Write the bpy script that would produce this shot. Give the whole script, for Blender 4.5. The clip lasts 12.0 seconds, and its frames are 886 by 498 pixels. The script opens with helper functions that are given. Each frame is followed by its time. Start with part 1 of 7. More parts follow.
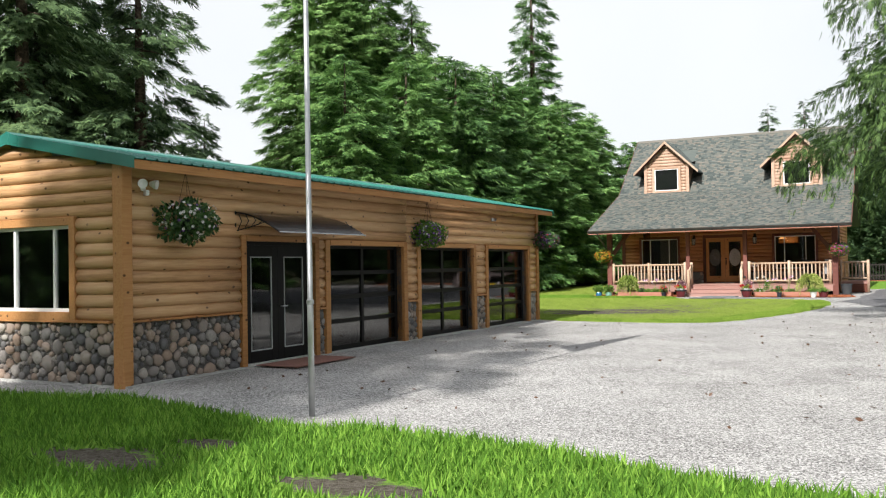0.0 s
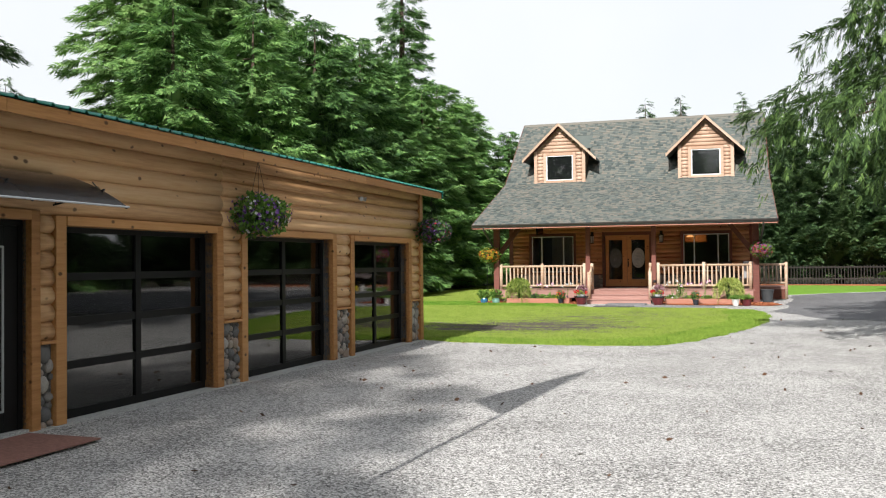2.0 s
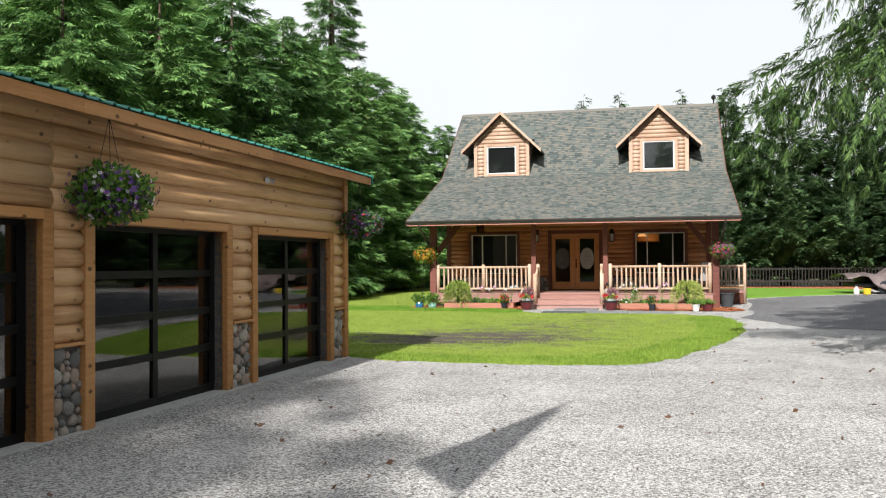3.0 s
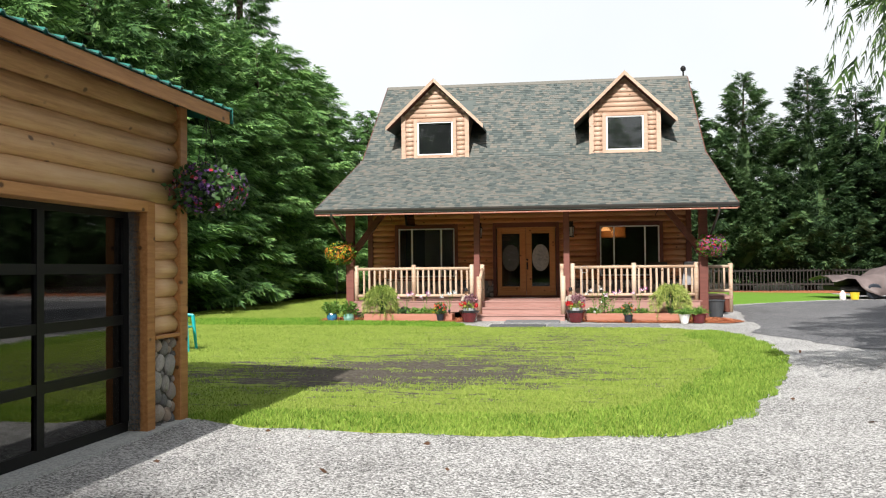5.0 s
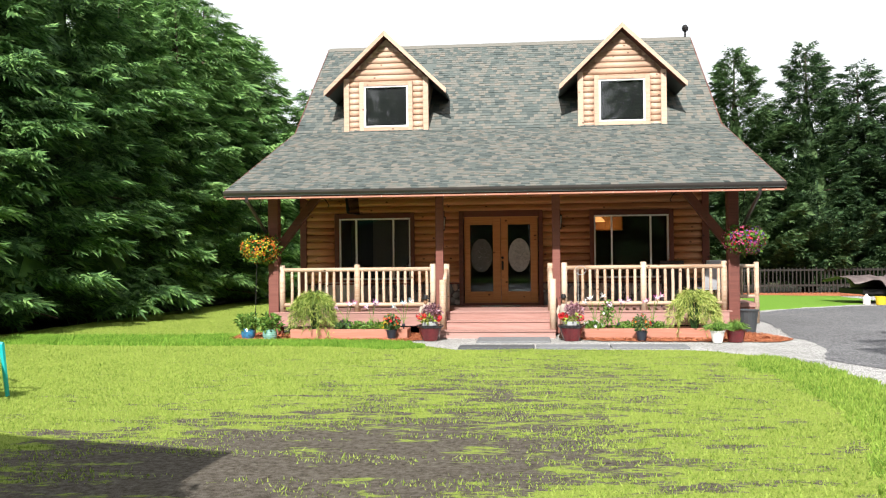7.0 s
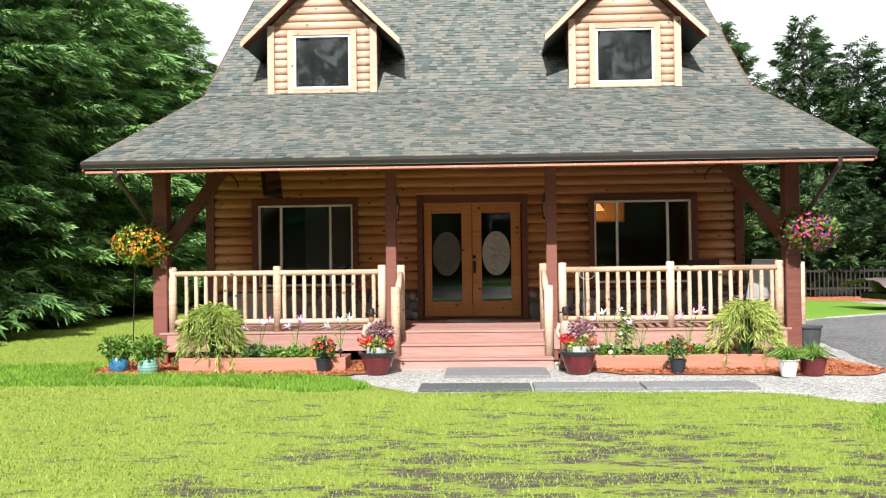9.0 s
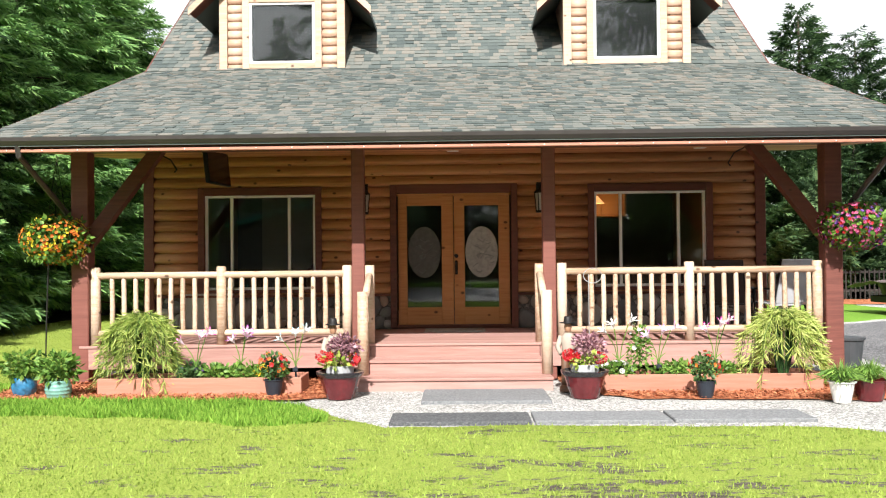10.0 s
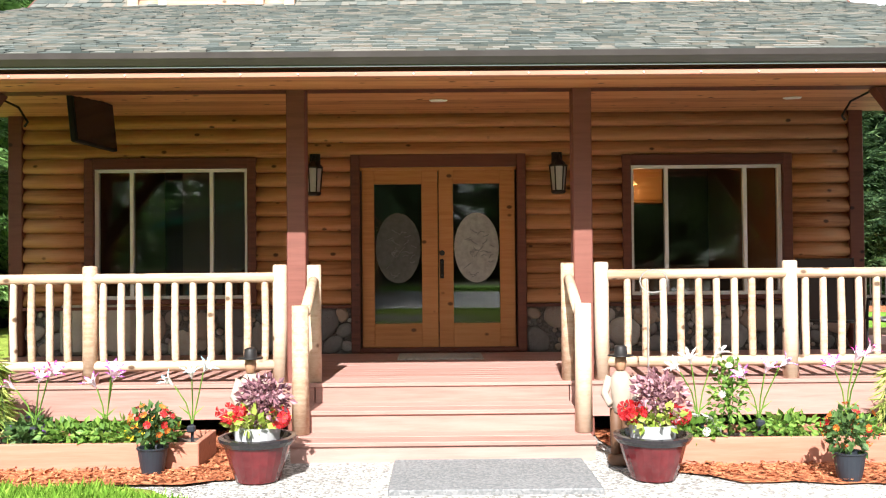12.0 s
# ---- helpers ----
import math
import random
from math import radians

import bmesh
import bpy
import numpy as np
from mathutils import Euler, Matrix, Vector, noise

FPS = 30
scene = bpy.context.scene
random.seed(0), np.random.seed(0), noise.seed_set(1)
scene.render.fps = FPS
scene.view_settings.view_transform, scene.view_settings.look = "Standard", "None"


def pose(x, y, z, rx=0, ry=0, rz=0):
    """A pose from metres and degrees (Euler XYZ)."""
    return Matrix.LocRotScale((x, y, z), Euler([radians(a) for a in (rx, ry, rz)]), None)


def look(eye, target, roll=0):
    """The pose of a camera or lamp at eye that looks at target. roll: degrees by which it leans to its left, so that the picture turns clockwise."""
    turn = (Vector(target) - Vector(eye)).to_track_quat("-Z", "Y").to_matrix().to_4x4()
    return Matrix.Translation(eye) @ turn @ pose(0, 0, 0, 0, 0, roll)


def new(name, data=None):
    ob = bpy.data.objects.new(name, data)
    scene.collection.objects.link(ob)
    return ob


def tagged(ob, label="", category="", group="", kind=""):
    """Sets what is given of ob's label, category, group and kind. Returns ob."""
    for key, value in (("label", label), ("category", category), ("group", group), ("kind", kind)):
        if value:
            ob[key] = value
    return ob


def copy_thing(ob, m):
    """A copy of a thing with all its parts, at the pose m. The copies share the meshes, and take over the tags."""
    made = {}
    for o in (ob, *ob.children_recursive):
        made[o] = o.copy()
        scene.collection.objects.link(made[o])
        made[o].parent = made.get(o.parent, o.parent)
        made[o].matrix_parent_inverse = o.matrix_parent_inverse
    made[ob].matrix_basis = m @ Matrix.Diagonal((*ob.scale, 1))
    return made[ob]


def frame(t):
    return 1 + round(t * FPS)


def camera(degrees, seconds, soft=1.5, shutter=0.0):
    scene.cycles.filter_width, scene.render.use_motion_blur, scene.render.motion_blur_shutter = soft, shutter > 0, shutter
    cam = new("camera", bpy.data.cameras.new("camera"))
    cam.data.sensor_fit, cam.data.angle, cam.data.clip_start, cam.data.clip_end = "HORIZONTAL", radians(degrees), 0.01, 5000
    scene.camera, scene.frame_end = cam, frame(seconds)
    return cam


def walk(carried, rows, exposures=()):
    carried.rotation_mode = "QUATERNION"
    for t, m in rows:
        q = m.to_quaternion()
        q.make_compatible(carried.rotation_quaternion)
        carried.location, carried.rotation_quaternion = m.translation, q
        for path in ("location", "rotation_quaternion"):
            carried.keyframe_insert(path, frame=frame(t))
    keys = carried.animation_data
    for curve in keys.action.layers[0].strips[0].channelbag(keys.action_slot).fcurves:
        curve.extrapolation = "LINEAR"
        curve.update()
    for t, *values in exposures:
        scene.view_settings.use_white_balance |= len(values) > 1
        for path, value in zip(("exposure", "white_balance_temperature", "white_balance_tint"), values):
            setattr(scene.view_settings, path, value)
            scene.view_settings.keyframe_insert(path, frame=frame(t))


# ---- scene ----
cam = camera(53.1, 12.0, 1.15)
PATH = [
    (0, (0.116, -2.219, 1.83), (-0.778, -0.429, 1.855), -1.2),
    (0.5, (-0.739, -0.62, 1.842), (-1.562, 1.202, 1.863), -1.0),
    (1, (-1.539, 1.04, 1.827), (-2.292, 2.893, 1.847), -0.8),
    (1.5, (-2.25, 2.76, 1.795), (-2.932, 4.641, 1.815), -0.7),
    (2, (-2.848, 4.364, 1.776), (-3.454, 6.27, 1.796), -0.7),
    (2.5, (-3.376, 6.001, 1.752), (-3.905, 7.929, 1.772), -0.7),
    (3, (-3.847, 7.624, 1.747), (-4.305, 9.571, 1.767), -0.5),
    (5, (-5.153, 13.933, 1.583), (-5.447, 15.911, 1.612), -0.6),
    (5.5, (-5.327, 15.387, 1.542), (-5.599, 17.368, 1.573), -0.6),
    (6, (-5.504, 16.842, 1.556), (-5.752, 18.826, 1.585), -0.7),
    (6.5, (-5.753, 18.256, 1.546), (-5.971, 20.244, 1.576), -0.6),
    (7, (-5.94, 19.566, 1.59), (-6.133, 21.557, 1.614), -0.6),
    (9, (-6.427, 24.65, 1.559), (-6.515, 26.648, 1.585), -0.7),
    (9.5, (-6.477, 25.759, 1.55), (-6.536, 27.758, 1.577), -0.7),
    (10, (-6.531, 26.818, 1.55), (-6.566, 28.818, 1.576), -0.6),
    (10.5, (-6.584, 27.848, 1.508), (-6.6, 29.848, 1.541), -0.6),
    (11, (-6.599, 28.798, 1.484), (-6.605, 30.798, 1.521), -0.6),
    (11.5, (-6.6, 29.688, 1.497), (-6.597, 31.688, 1.531), -0.6),
    (12, (-6.614, 30.583, 1.509), (-6.602, 32.583, 1.54), -0.5),
]
EXPOSURE = [(0.0, 0.52), (2.5, 0.52), (5.5, 0.58), (7.0, 0.84), (9.5, 0.97), (12.0, 1.46)]
walk(cam, [(t, look(eye, target, roll)) for t, eye, target, roll in PATH], EXPOSURE)

# ---- world and sun ----
SUN_TAN, SUN_AZ = 0.85, 5.0  # height of the sun, and degrees by which its light drifts to +x on its way to +y
elev = math.atan(SUN_TAN)
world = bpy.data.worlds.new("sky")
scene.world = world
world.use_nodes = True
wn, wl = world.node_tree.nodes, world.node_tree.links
sky = wn.new("ShaderNodeTexSky")
sky.sky_type, sky.sun_disc = "NISHITA", False
sky.sun_elevation, sky.sun_rotation = elev, radians(180 + SUN_AZ)
sky.dust_density, sky.air_density = 3.0, 1.0
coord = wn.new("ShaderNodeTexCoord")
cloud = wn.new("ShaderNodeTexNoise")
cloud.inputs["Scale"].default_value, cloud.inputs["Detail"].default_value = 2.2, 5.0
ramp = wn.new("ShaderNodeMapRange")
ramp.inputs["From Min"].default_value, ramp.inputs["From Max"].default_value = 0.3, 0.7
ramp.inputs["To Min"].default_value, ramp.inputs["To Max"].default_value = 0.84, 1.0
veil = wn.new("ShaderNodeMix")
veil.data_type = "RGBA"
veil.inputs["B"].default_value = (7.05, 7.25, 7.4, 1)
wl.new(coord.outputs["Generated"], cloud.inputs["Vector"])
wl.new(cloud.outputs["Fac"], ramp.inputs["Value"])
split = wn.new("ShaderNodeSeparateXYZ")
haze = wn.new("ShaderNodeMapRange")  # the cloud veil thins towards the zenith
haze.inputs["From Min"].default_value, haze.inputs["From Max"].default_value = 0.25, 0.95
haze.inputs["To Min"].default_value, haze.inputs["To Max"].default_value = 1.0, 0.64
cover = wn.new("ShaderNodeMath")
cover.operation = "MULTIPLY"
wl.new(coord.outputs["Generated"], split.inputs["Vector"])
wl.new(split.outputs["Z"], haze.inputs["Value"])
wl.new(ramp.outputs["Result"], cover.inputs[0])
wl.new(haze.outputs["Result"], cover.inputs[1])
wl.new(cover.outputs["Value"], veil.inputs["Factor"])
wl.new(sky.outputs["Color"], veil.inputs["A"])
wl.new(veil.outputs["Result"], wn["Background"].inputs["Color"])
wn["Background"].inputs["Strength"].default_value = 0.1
sun = new("sun", bpy.data.lights.new("sun", "SUN"))
sun.data.energy, sun.data.angle, sun.data.color = 4.9, radians(0.55), (1.0, 0.965, 0.92)
sun.matrix_world = look((-20 * math.sin(radians(SUN_AZ)), -20 * math.cos(radians(SUN_AZ)), 20 * SUN_TAN), (0, 0, 0))


# ---- materials ----
def material(name, colour, rough=0.8, metal=0.0, spec=0.3):
    m = bpy.data.materials.new(name)
    m.use_nodes = True
    b = m.node_tree.nodes["Principled BSDF"]
    b.inputs["Base Color"].default_value = (*colour, 1)
    b.inputs["Roughness"].default_value, b.inputs["Metallic"].default_value = rough, metal
    b.inputs["Specular IOR Level"].default_value = spec
    return m


def blend(m, *stops):
    """A colour ramp between stops (place, colour) as the base colour; returns the ramp."""
    n = m.node_tree.nodes.new("ShaderNodeValToRGB")
    e = n.color_ramp.elements
    while len(e) < len(stops):
        e.new(0.5)
    for k, (p, c) in enumerate(stops):
        e[k].position, e[k].color = p, (*c, 1)
    m.node_tree.links.new(n.outputs["Color"], m.node_tree.nodes["Principled BSDF"].inputs["Base Color"])
    return n


def node(m, kind, **values):
    n = m.node_tree.nodes.new(kind)
    for key, v in values.items():
        n.inputs[key.replace("_", " ")].default_value = v
    return n


def link(m, a, b):
    m.node_tree.links.new(a, b)


def place(m, scale=(1, 1, 1), space="Object"):
    c, p = node(m, "ShaderNodeTexCoord"), node(m, "ShaderNodeMapping")
    p.inputs["Scale"].default_value = scale
    link(m, c.outputs[space], p.inputs["Vector"])
    return p.outputs["Vector"]


def noise_tex(m, vec, scale, detail=4.0, rough=0.6):
    n = node(m, "ShaderNodeTexNoise", Scale=scale, Detail=detail, Roughness=rough)
    link(m, vec, n.inputs["Vector"])
    return n.outputs["Fac"]


def math_node(m, op, a, b):
    n = m.node_tree.nodes.new("ShaderNodeMath")
    n.operation = op
    for k, v in enumerate((a, b)):
        if isinstance(v, (int, float)):
            n.inputs[k].default_value = v
        else:
            link(m, v, n.inputs[k])
    return n.outputs[0]


def bump(m, height, strength=0.4, distance=0.01):
    n = node(m, "ShaderNodeBump", Strength=strength, Distance=distance)
    link(m, height, n.inputs["Height"])
    link(m, n.outputs["Normal"], m.node_tree.nodes["Principled BSDF"].inputs["Normal"])


def random_of(m):
    return node(m, "ShaderNodeObjectInfo").outputs["Random"]


def island(m):
    return node(m, "ShaderNodeNewGeometry").outputs["Random Per Island"]


def wood(name, dark, mid, light, stretch=(0.6, 9, 9), rough=0.55, knots=True, spec=0.35):
    """Wood with grain along its own x."""
    m = material(name, mid, rough, spec=spec)
    vec = place(m, stretch)
    off = node(m, "ShaderNodeVectorMath")
    off.operation = "ADD"
    link(m, vec, off.inputs[0])
    link(m, math_node(m, "MULTIPLY", random_of(m), 37.0), off.inputs[1])
    vec = off.outputs[0]
    g = noise_tex(m, vec, 3.0, 6.0, 0.65)
    f = math_node(m, "ADD", math_node(m, "MULTIPLY", g, 0.75), math_node(m, "MULTIPLY", random_of(m), 0.25))
    r = blend(m, (0.25, dark), (0.5, mid), (0.78, light))
    link(m, f, r.inputs["Fac"])
    if knots:
        v = node(m, "ShaderNodeTexVoronoi", Scale=6.2)
        kv = node(m, "ShaderNodeVectorMath")
        kv.operation = "ADD"
        link(m, place(m, (0.7, 1.0, 1.0)), kv.inputs[0])
        link(m, math_node(m, "MULTIPLY", random_of(m), 53.0), kv.inputs[1])
        link(m, kv.outputs[0], v.inputs["Vector"])
        pick = node(m, "ShaderNodeSeparateColor")
        link(m, v.outputs["Color"], pick.inputs["Color"])
        far = math_node(m, "ADD", v.outputs["Distance"], math_node(m, "LESS_THAN", pick.outputs[0], 0.32))
        k = node(m, "ShaderNodeMapRange")
        k.inputs["From Min"].default_value, k.inputs["From Max"].default_value = 0.09, 0.17
        link(m, far, k.inputs["Value"])
        mix = node(m, "ShaderNodeMix")
        mix.data_type = "RGBA"
        mix.inputs["A"].default_value = (*[c * 0.35 for c in dark], 1)
        link(m, k.outputs["Result"], mix.inputs["Factor"])
        link(m, r.outputs["Color"], mix.inputs["B"])
        link(m, mix.outputs["Result"], m.node_tree.nodes["Principled BSDF"].inputs["Base Color"])
    bump(m, g, 0.25, 0.004)
    return m


def speckle(name, stops, scale, rough=0.9, bump_m=0.01, big=0.5, cell=True, strength=0.7):
    """A ground of grains: cells of random colour, with larger patches over them."""
    m = material(name, stops[0][1], rough, spec=0.2)
    vec = place(m)
    v = node(m, "ShaderNodeTexVoronoi", Scale=scale)
    link(m, vec, v.inputs["Vector"])
    sep = node(m, "ShaderNodeSeparateColor")
    link(m, v.outputs["Color"], sep.inputs["Color"])
    f = math_node(m, "ADD", math_node(m, "MULTIPLY", sep.outputs[0], 0.7), math_node(m, "MULTIPLY", noise_tex(m, vec, big, 5.0), 0.45))
    r = blend(m, *stops)
    link(m, f, r.inputs["Fac"])
    h = math_node(m, "SUBTRACT", 1.0, v.outputs["Distance"])
    bump(m, h, strength, bump_m)
    return m


def plain(name, colour, rough=0.5, metal=0.0, spec=0.4, vary=0.12, scale=6.0):
    """A painted, moulded or metal surface with slight unevenness."""
    m = material(name, colour, rough, metal, spec)
    n = noise_tex(m, place(m), scale, 5.0)
    r = blend(m, (0.3, [c * (1 - vary) for c in colour]), (0.7, [min(1, c * (1 + vary)) for c in colour]))
    link(m, n, r.inputs["Fac"])
    rr = node(m, "ShaderNodeMapRange")
    rr.inputs["To Min"].default_value, rr.inputs["To Max"].default_value = max(0.02, rough - 0.1), min(1, rough + 0.1)
    link(m, n, rr.inputs["Value"])
    link(m, rr.outputs["Result"], m.node_tree.nodes["Principled BSDF"].inputs["Roughness"])
    return m


def leaf(name, dark, mid, light, rough=0.6, clump=0.9):
    """Foliage: each leaf its own tone, with larger clumps, and light passing through."""
    m = material(name, mid, rough, spec=0.25)
    f = math_node(m, "ADD", math_node(m, "MULTIPLY", island(m), 0.5), math_node(m, "MULTIPLY", noise_tex(m, place(m), clump, 3.0), 0.52))
    f = math_node(m, "ADD", f, math_node(m, "MULTIPLY", math_node(m, "SUBTRACT", random_of(m), 0.5), 0.2))
    r = blend(m, (0.28, dark), (0.5, mid), (0.75, light))
    link(m, f, r.inputs["Fac"])
    b = m.node_tree.nodes["Principled BSDF"]
    t = node(m, "ShaderNodeBsdfTranslucent")
    link(m, r.outputs["Color"], t.inputs["Color"])
    s = node(m, "ShaderNodeMixShader")
    s.inputs["Fac"].default_value = 0.3
    link(m, b.outputs["BSDF"], s.inputs[1])
    link(m, t.outputs["BSDF"], s.inputs[2])
    link(m, s.outputs["Shader"], m.node_tree.nodes["Material Output"].inputs["Surface"])
    return m


def glass(name, tint, rough=0.02, ior=1.7):
    """A thin pane: clear through, mirror-like at its face."""
    m = bpy.data.materials.new(name)
    m.use_nodes = True
    nt = m.node_tree
    nt.nodes.remove(nt.nodes["Principled BSDF"])
    tr, gl, mx, fr = node(m, "ShaderNodeBsdfTransparent"), node(m, "ShaderNodeBsdfGlossy"), node(m, "ShaderNodeMixShader"), node(m, "ShaderNodeFresnel")
    tr.inputs["Color"].default_value = (*tint, 1)
    gl.inputs["Roughness"].default_value = rough
    fr.inputs["IOR"].default_value = ior
    link(m, fr.outputs["Fac"], mx.inputs["Fac"])
    link(m, tr.outputs["BSDF"], mx.inputs[1])
    link(m, gl.outputs["BSDF"], mx.inputs[2])
    link(m, mx.outputs["Shader"], nt.nodes["Material Output"].inputs["Surface"])
    return m


M_LOG_G = wood("honey_log", (0.33, 0.165, 0.068), (0.55, 0.325, 0.16), (0.65, 0.44, 0.245))
M_POST_G = wood("honey_timber", (0.27, 0.115, 0.034), (0.42, 0.20, 0.07), (0.51, 0.27, 0.11))
M_LOG_H = wood("amber_log", (0.22, 0.088, 0.036), (0.47, 0.22, 0.098), (0.58, 0.315, 0.155))
M_LOG_D = wood("pale_log_siding", (0.36, 0.22, 0.14), (0.49, 0.33, 0.24), (0.56, 0.415, 0.32))
M_POST_H = wood("red_stained_post", (0.11, 0.038, 0.03), (0.175, 0.062, 0.048), (0.22, 0.085, 0.066), knots=False)
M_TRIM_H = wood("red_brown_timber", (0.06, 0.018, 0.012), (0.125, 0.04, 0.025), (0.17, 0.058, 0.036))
M_DARK_T = wood("dark_timber", (0.055, 0.018, 0.012), (0.11, 0.035, 0.022), (0.15, 0.05, 0.03))
M_DOOR_H = wood("orange_pine", (0.31, 0.12, 0.035), (0.45, 0.195, 0.065), (0.53, 0.265, 0.10))
M_PEELED = wood("peeled_pole", (0.35, 0.21, 0.13), (0.53, 0.40, 0.295), (0.62, 0.50, 0.395), knots=True)
M_DECK = wood("red_deck_board", (0.26, 0.135, 0.11), (0.36, 0.205, 0.175), (0.43, 0.265, 0.235), knots=False, rough=0.65)
M_BOX = wood("orange_cedar_board", (0.27, 0.105, 0.067), (0.36, 0.155, 0.105), (0.43, 0.215, 0.155), knots=True)
M_RAKE = wood("weathered_fascia", (0.33, 0.22, 0.15), (0.46, 0.33, 0.24), (0.55, 0.42, 0.32), knots=False)
M_GRAVEL = speckle("gravel", ((0.2, (0.07, 0.068, 0.065)), (0.42, (0.21, 0.206, 0.199)), (0.62, (0.35, 0.343, 0.333)), (0.85, (0.57, 0.56, 0.548))), 66.0, 0.9, 0.010, 0.7, True, 0.65)
# driveway gravel, its darker grey partly standing in for tree shade
M_DRIVE_SHADED = speckle("shade_toned_gravel", ((0.2, (0.05, 0.05, 0.054)), (0.55, (0.115, 0.115, 0.12)), (0.9, (0.24, 0.24, 0.245))), 40.0, 0.9, 0.008, 0.35)
M_WHITEGRAVEL = speckle("pale_gravel", ((0.15, (0.11, 0.108, 0.10)), (0.5, (0.29, 0.287, 0.275)), (0.85, (0.50, 0.495, 0.48))), 52.0, 0.9, 0.014, 0.9)
M_FOREST = speckle("forest_floor", ((0.2, (0.03, 0.022, 0.014)), (0.55, (0.07, 0.055, 0.03)), (0.9, (0.06, 0.09, 0.03))), 14.0, 0.95, 0.02, 0.25)
M_MULCH = speckle("bark_mulch", ((0.2, (0.16, 0.045, 0.02)), (0.5, (0.34, 0.11, 0.05)), (0.85, (0.48, 0.20, 0.10))), 30.0, 0.9, 0.02, 1.0)
M_SOIL = speckle("dark_soil", ((0.2, (0.03, 0.022, 0.018)), (0.6, (0.075, 0.058, 0.048)), (0.9, (0.17, 0.155, 0.14))), 28.0, 0.95, 0.012, 0.8)
M_STONE = material("river_stone", (0.3, 0.28, 0.26), 0.75, spec=0.3)
_r = blend(M_STONE, (0.0, (0.085, 0.085, 0.09)), (0.3, (0.17, 0.165, 0.16)), (0.5, (0.27, 0.245, 0.225)), (0.7, (0.33, 0.24, 0.18)), (0.85, (0.40, 0.37, 0.33)), (1.0, (0.21, 0.20, 0.20)))
_f = math_node(M_STONE, "ADD", math_node(M_STONE, "MULTIPLY", random_of(M_STONE), 0.85), math_node(M_STONE, "MULTIPLY", noise_tex(M_STONE, place(M_STONE), 2.5, 6.0), 0.2))
link(M_STONE, _f, _r.inputs["Fac"])
bump(M_STONE, noise_tex(M_STONE, place(M_STONE), 6.0, 6.0), 0.4, 0.05)
M_MORTAR = speckle("mortar", ((0.2, (0.07, 0.065, 0.06)), (0.8, (0.15, 0.14, 0.13))), 60.0, 0.95, 0.004, 1.0)
M_SHINGLE = material("asphalt_shingle", (0.13, 0.14, 0.13), 0.9, spec=0.2)
_r = blend(M_SHINGLE, (0.2, (0.058, 0.072, 0.07)), (0.4, (0.098, 0.115, 0.108)), (0.58, (0.138, 0.142, 0.128)), (0.8, (0.182, 0.162, 0.136)))
_f = math_node(M_SHINGLE, "ADD", math_node(M_SHINGLE, "MULTIPLY", island(M_SHINGLE), 0.52), math_node(M_SHINGLE, "MULTIPLY", random_of(M_SHINGLE), 0.0))
_f = math_node(M_SHINGLE, "ADD", _f, math_node(M_SHINGLE, "MULTIPLY", noise_tex(M_SHINGLE, place(M_SHINGLE, space="Object"), 0.8, 4.0), 0.25))
_f = math_node(M_SHINGLE, "ADD", _f, math_node(M_SHINGLE, "MULTIPLY", noise_tex(M_SHINGLE, place(M_SHINGLE), 180.0, 2.0), 0.2))
link(M_SHINGLE, _f, _r.inputs["Fac"])
bump(M_SHINGLE, noise_tex(M_SHINGLE, place(M_SHINGLE), 160.0, 2.0), 0.5, 0.003)
M_SHINGLE1 = M_SHINGLE.copy()
M_SHINGLE1.name = "asphalt_shingle_tab"
for n_ in M_SHINGLE1.node_tree.nodes:
    if n_.type == "MATH" and n_.operation == "MULTIPLY" and n_.inputs[1].default_value in (0.0,):
        n_.inputs[1].default_value = 0.52
    elif n_.type == "MATH" and n_.operation == "MULTIPLY" and abs(n_.inputs[1].default_value - 0.52) < 1e-4:
        n_.inputs[1].default_value = 0.0
M_GREEN = plain("green_metal", (0.022, 0.16, 0.125), 0.3, 0.0, 0.5, 0.1, 2.0)
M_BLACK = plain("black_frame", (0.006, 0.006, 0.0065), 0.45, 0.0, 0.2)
M_IRON = plain("black_iron", (0.015, 0.014, 0.014), 0.5, 0.3, 0.4)
M_WHITE = plain("white_vinyl", (0.78, 0.79, 0.78), 0.45, 0.0, 0.4, 0.04)
M_GUTTER = plain("brown_grey_gutter", (0.042, 0.036, 0.035), 0.35, 0.0, 0.5, 0.1)
M_STEEL = plain("galvanised_pole", (0.50, 0.51, 0.52), 0.42, 0.85, 0.5, 0.2, 3.0)
M_CONC = speckle("concrete", ((0.2, (0.30, 0.30, 0.29)), (0.8, (0.48, 0.48, 0.46))), 60.0, 0.9, 0.003, 1.2)
M_SLATE = plain("grey_slab", (0.20, 0.21, 0.22), 0.85, 0.0, 0.2, 0.25, 4.0)
M_BEAD = plain("grey_glazing_bead", (0.34, 0.36, 0.36), 0.5)
M_GLASS = glass("window_glass", (0.80, 0.84, 0.84))
M_GLASS_D = glass("dark_glass", (0.40, 0.42, 0.42), 0.03, 2.1)
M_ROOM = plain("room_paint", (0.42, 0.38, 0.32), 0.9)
# dimness of unlit rooms put into the wall colour; also the dark counter
M_ROOM_DIM = plain("dim_room_tone", (0.10, 0.095, 0.09), 0.9)
M_BARK = speckle("bark", ((0.2, (0.035, 0.024, 0.018)), (0.8, (0.12, 0.085, 0.065))), 9.0, 0.95, 0.03, 2.0)
M_CEDAR = leaf("cedar_foliage", (0.05, 0.115, 0.038), (0.15, 0.30, 0.09), (0.28, 0.455, 0.145))
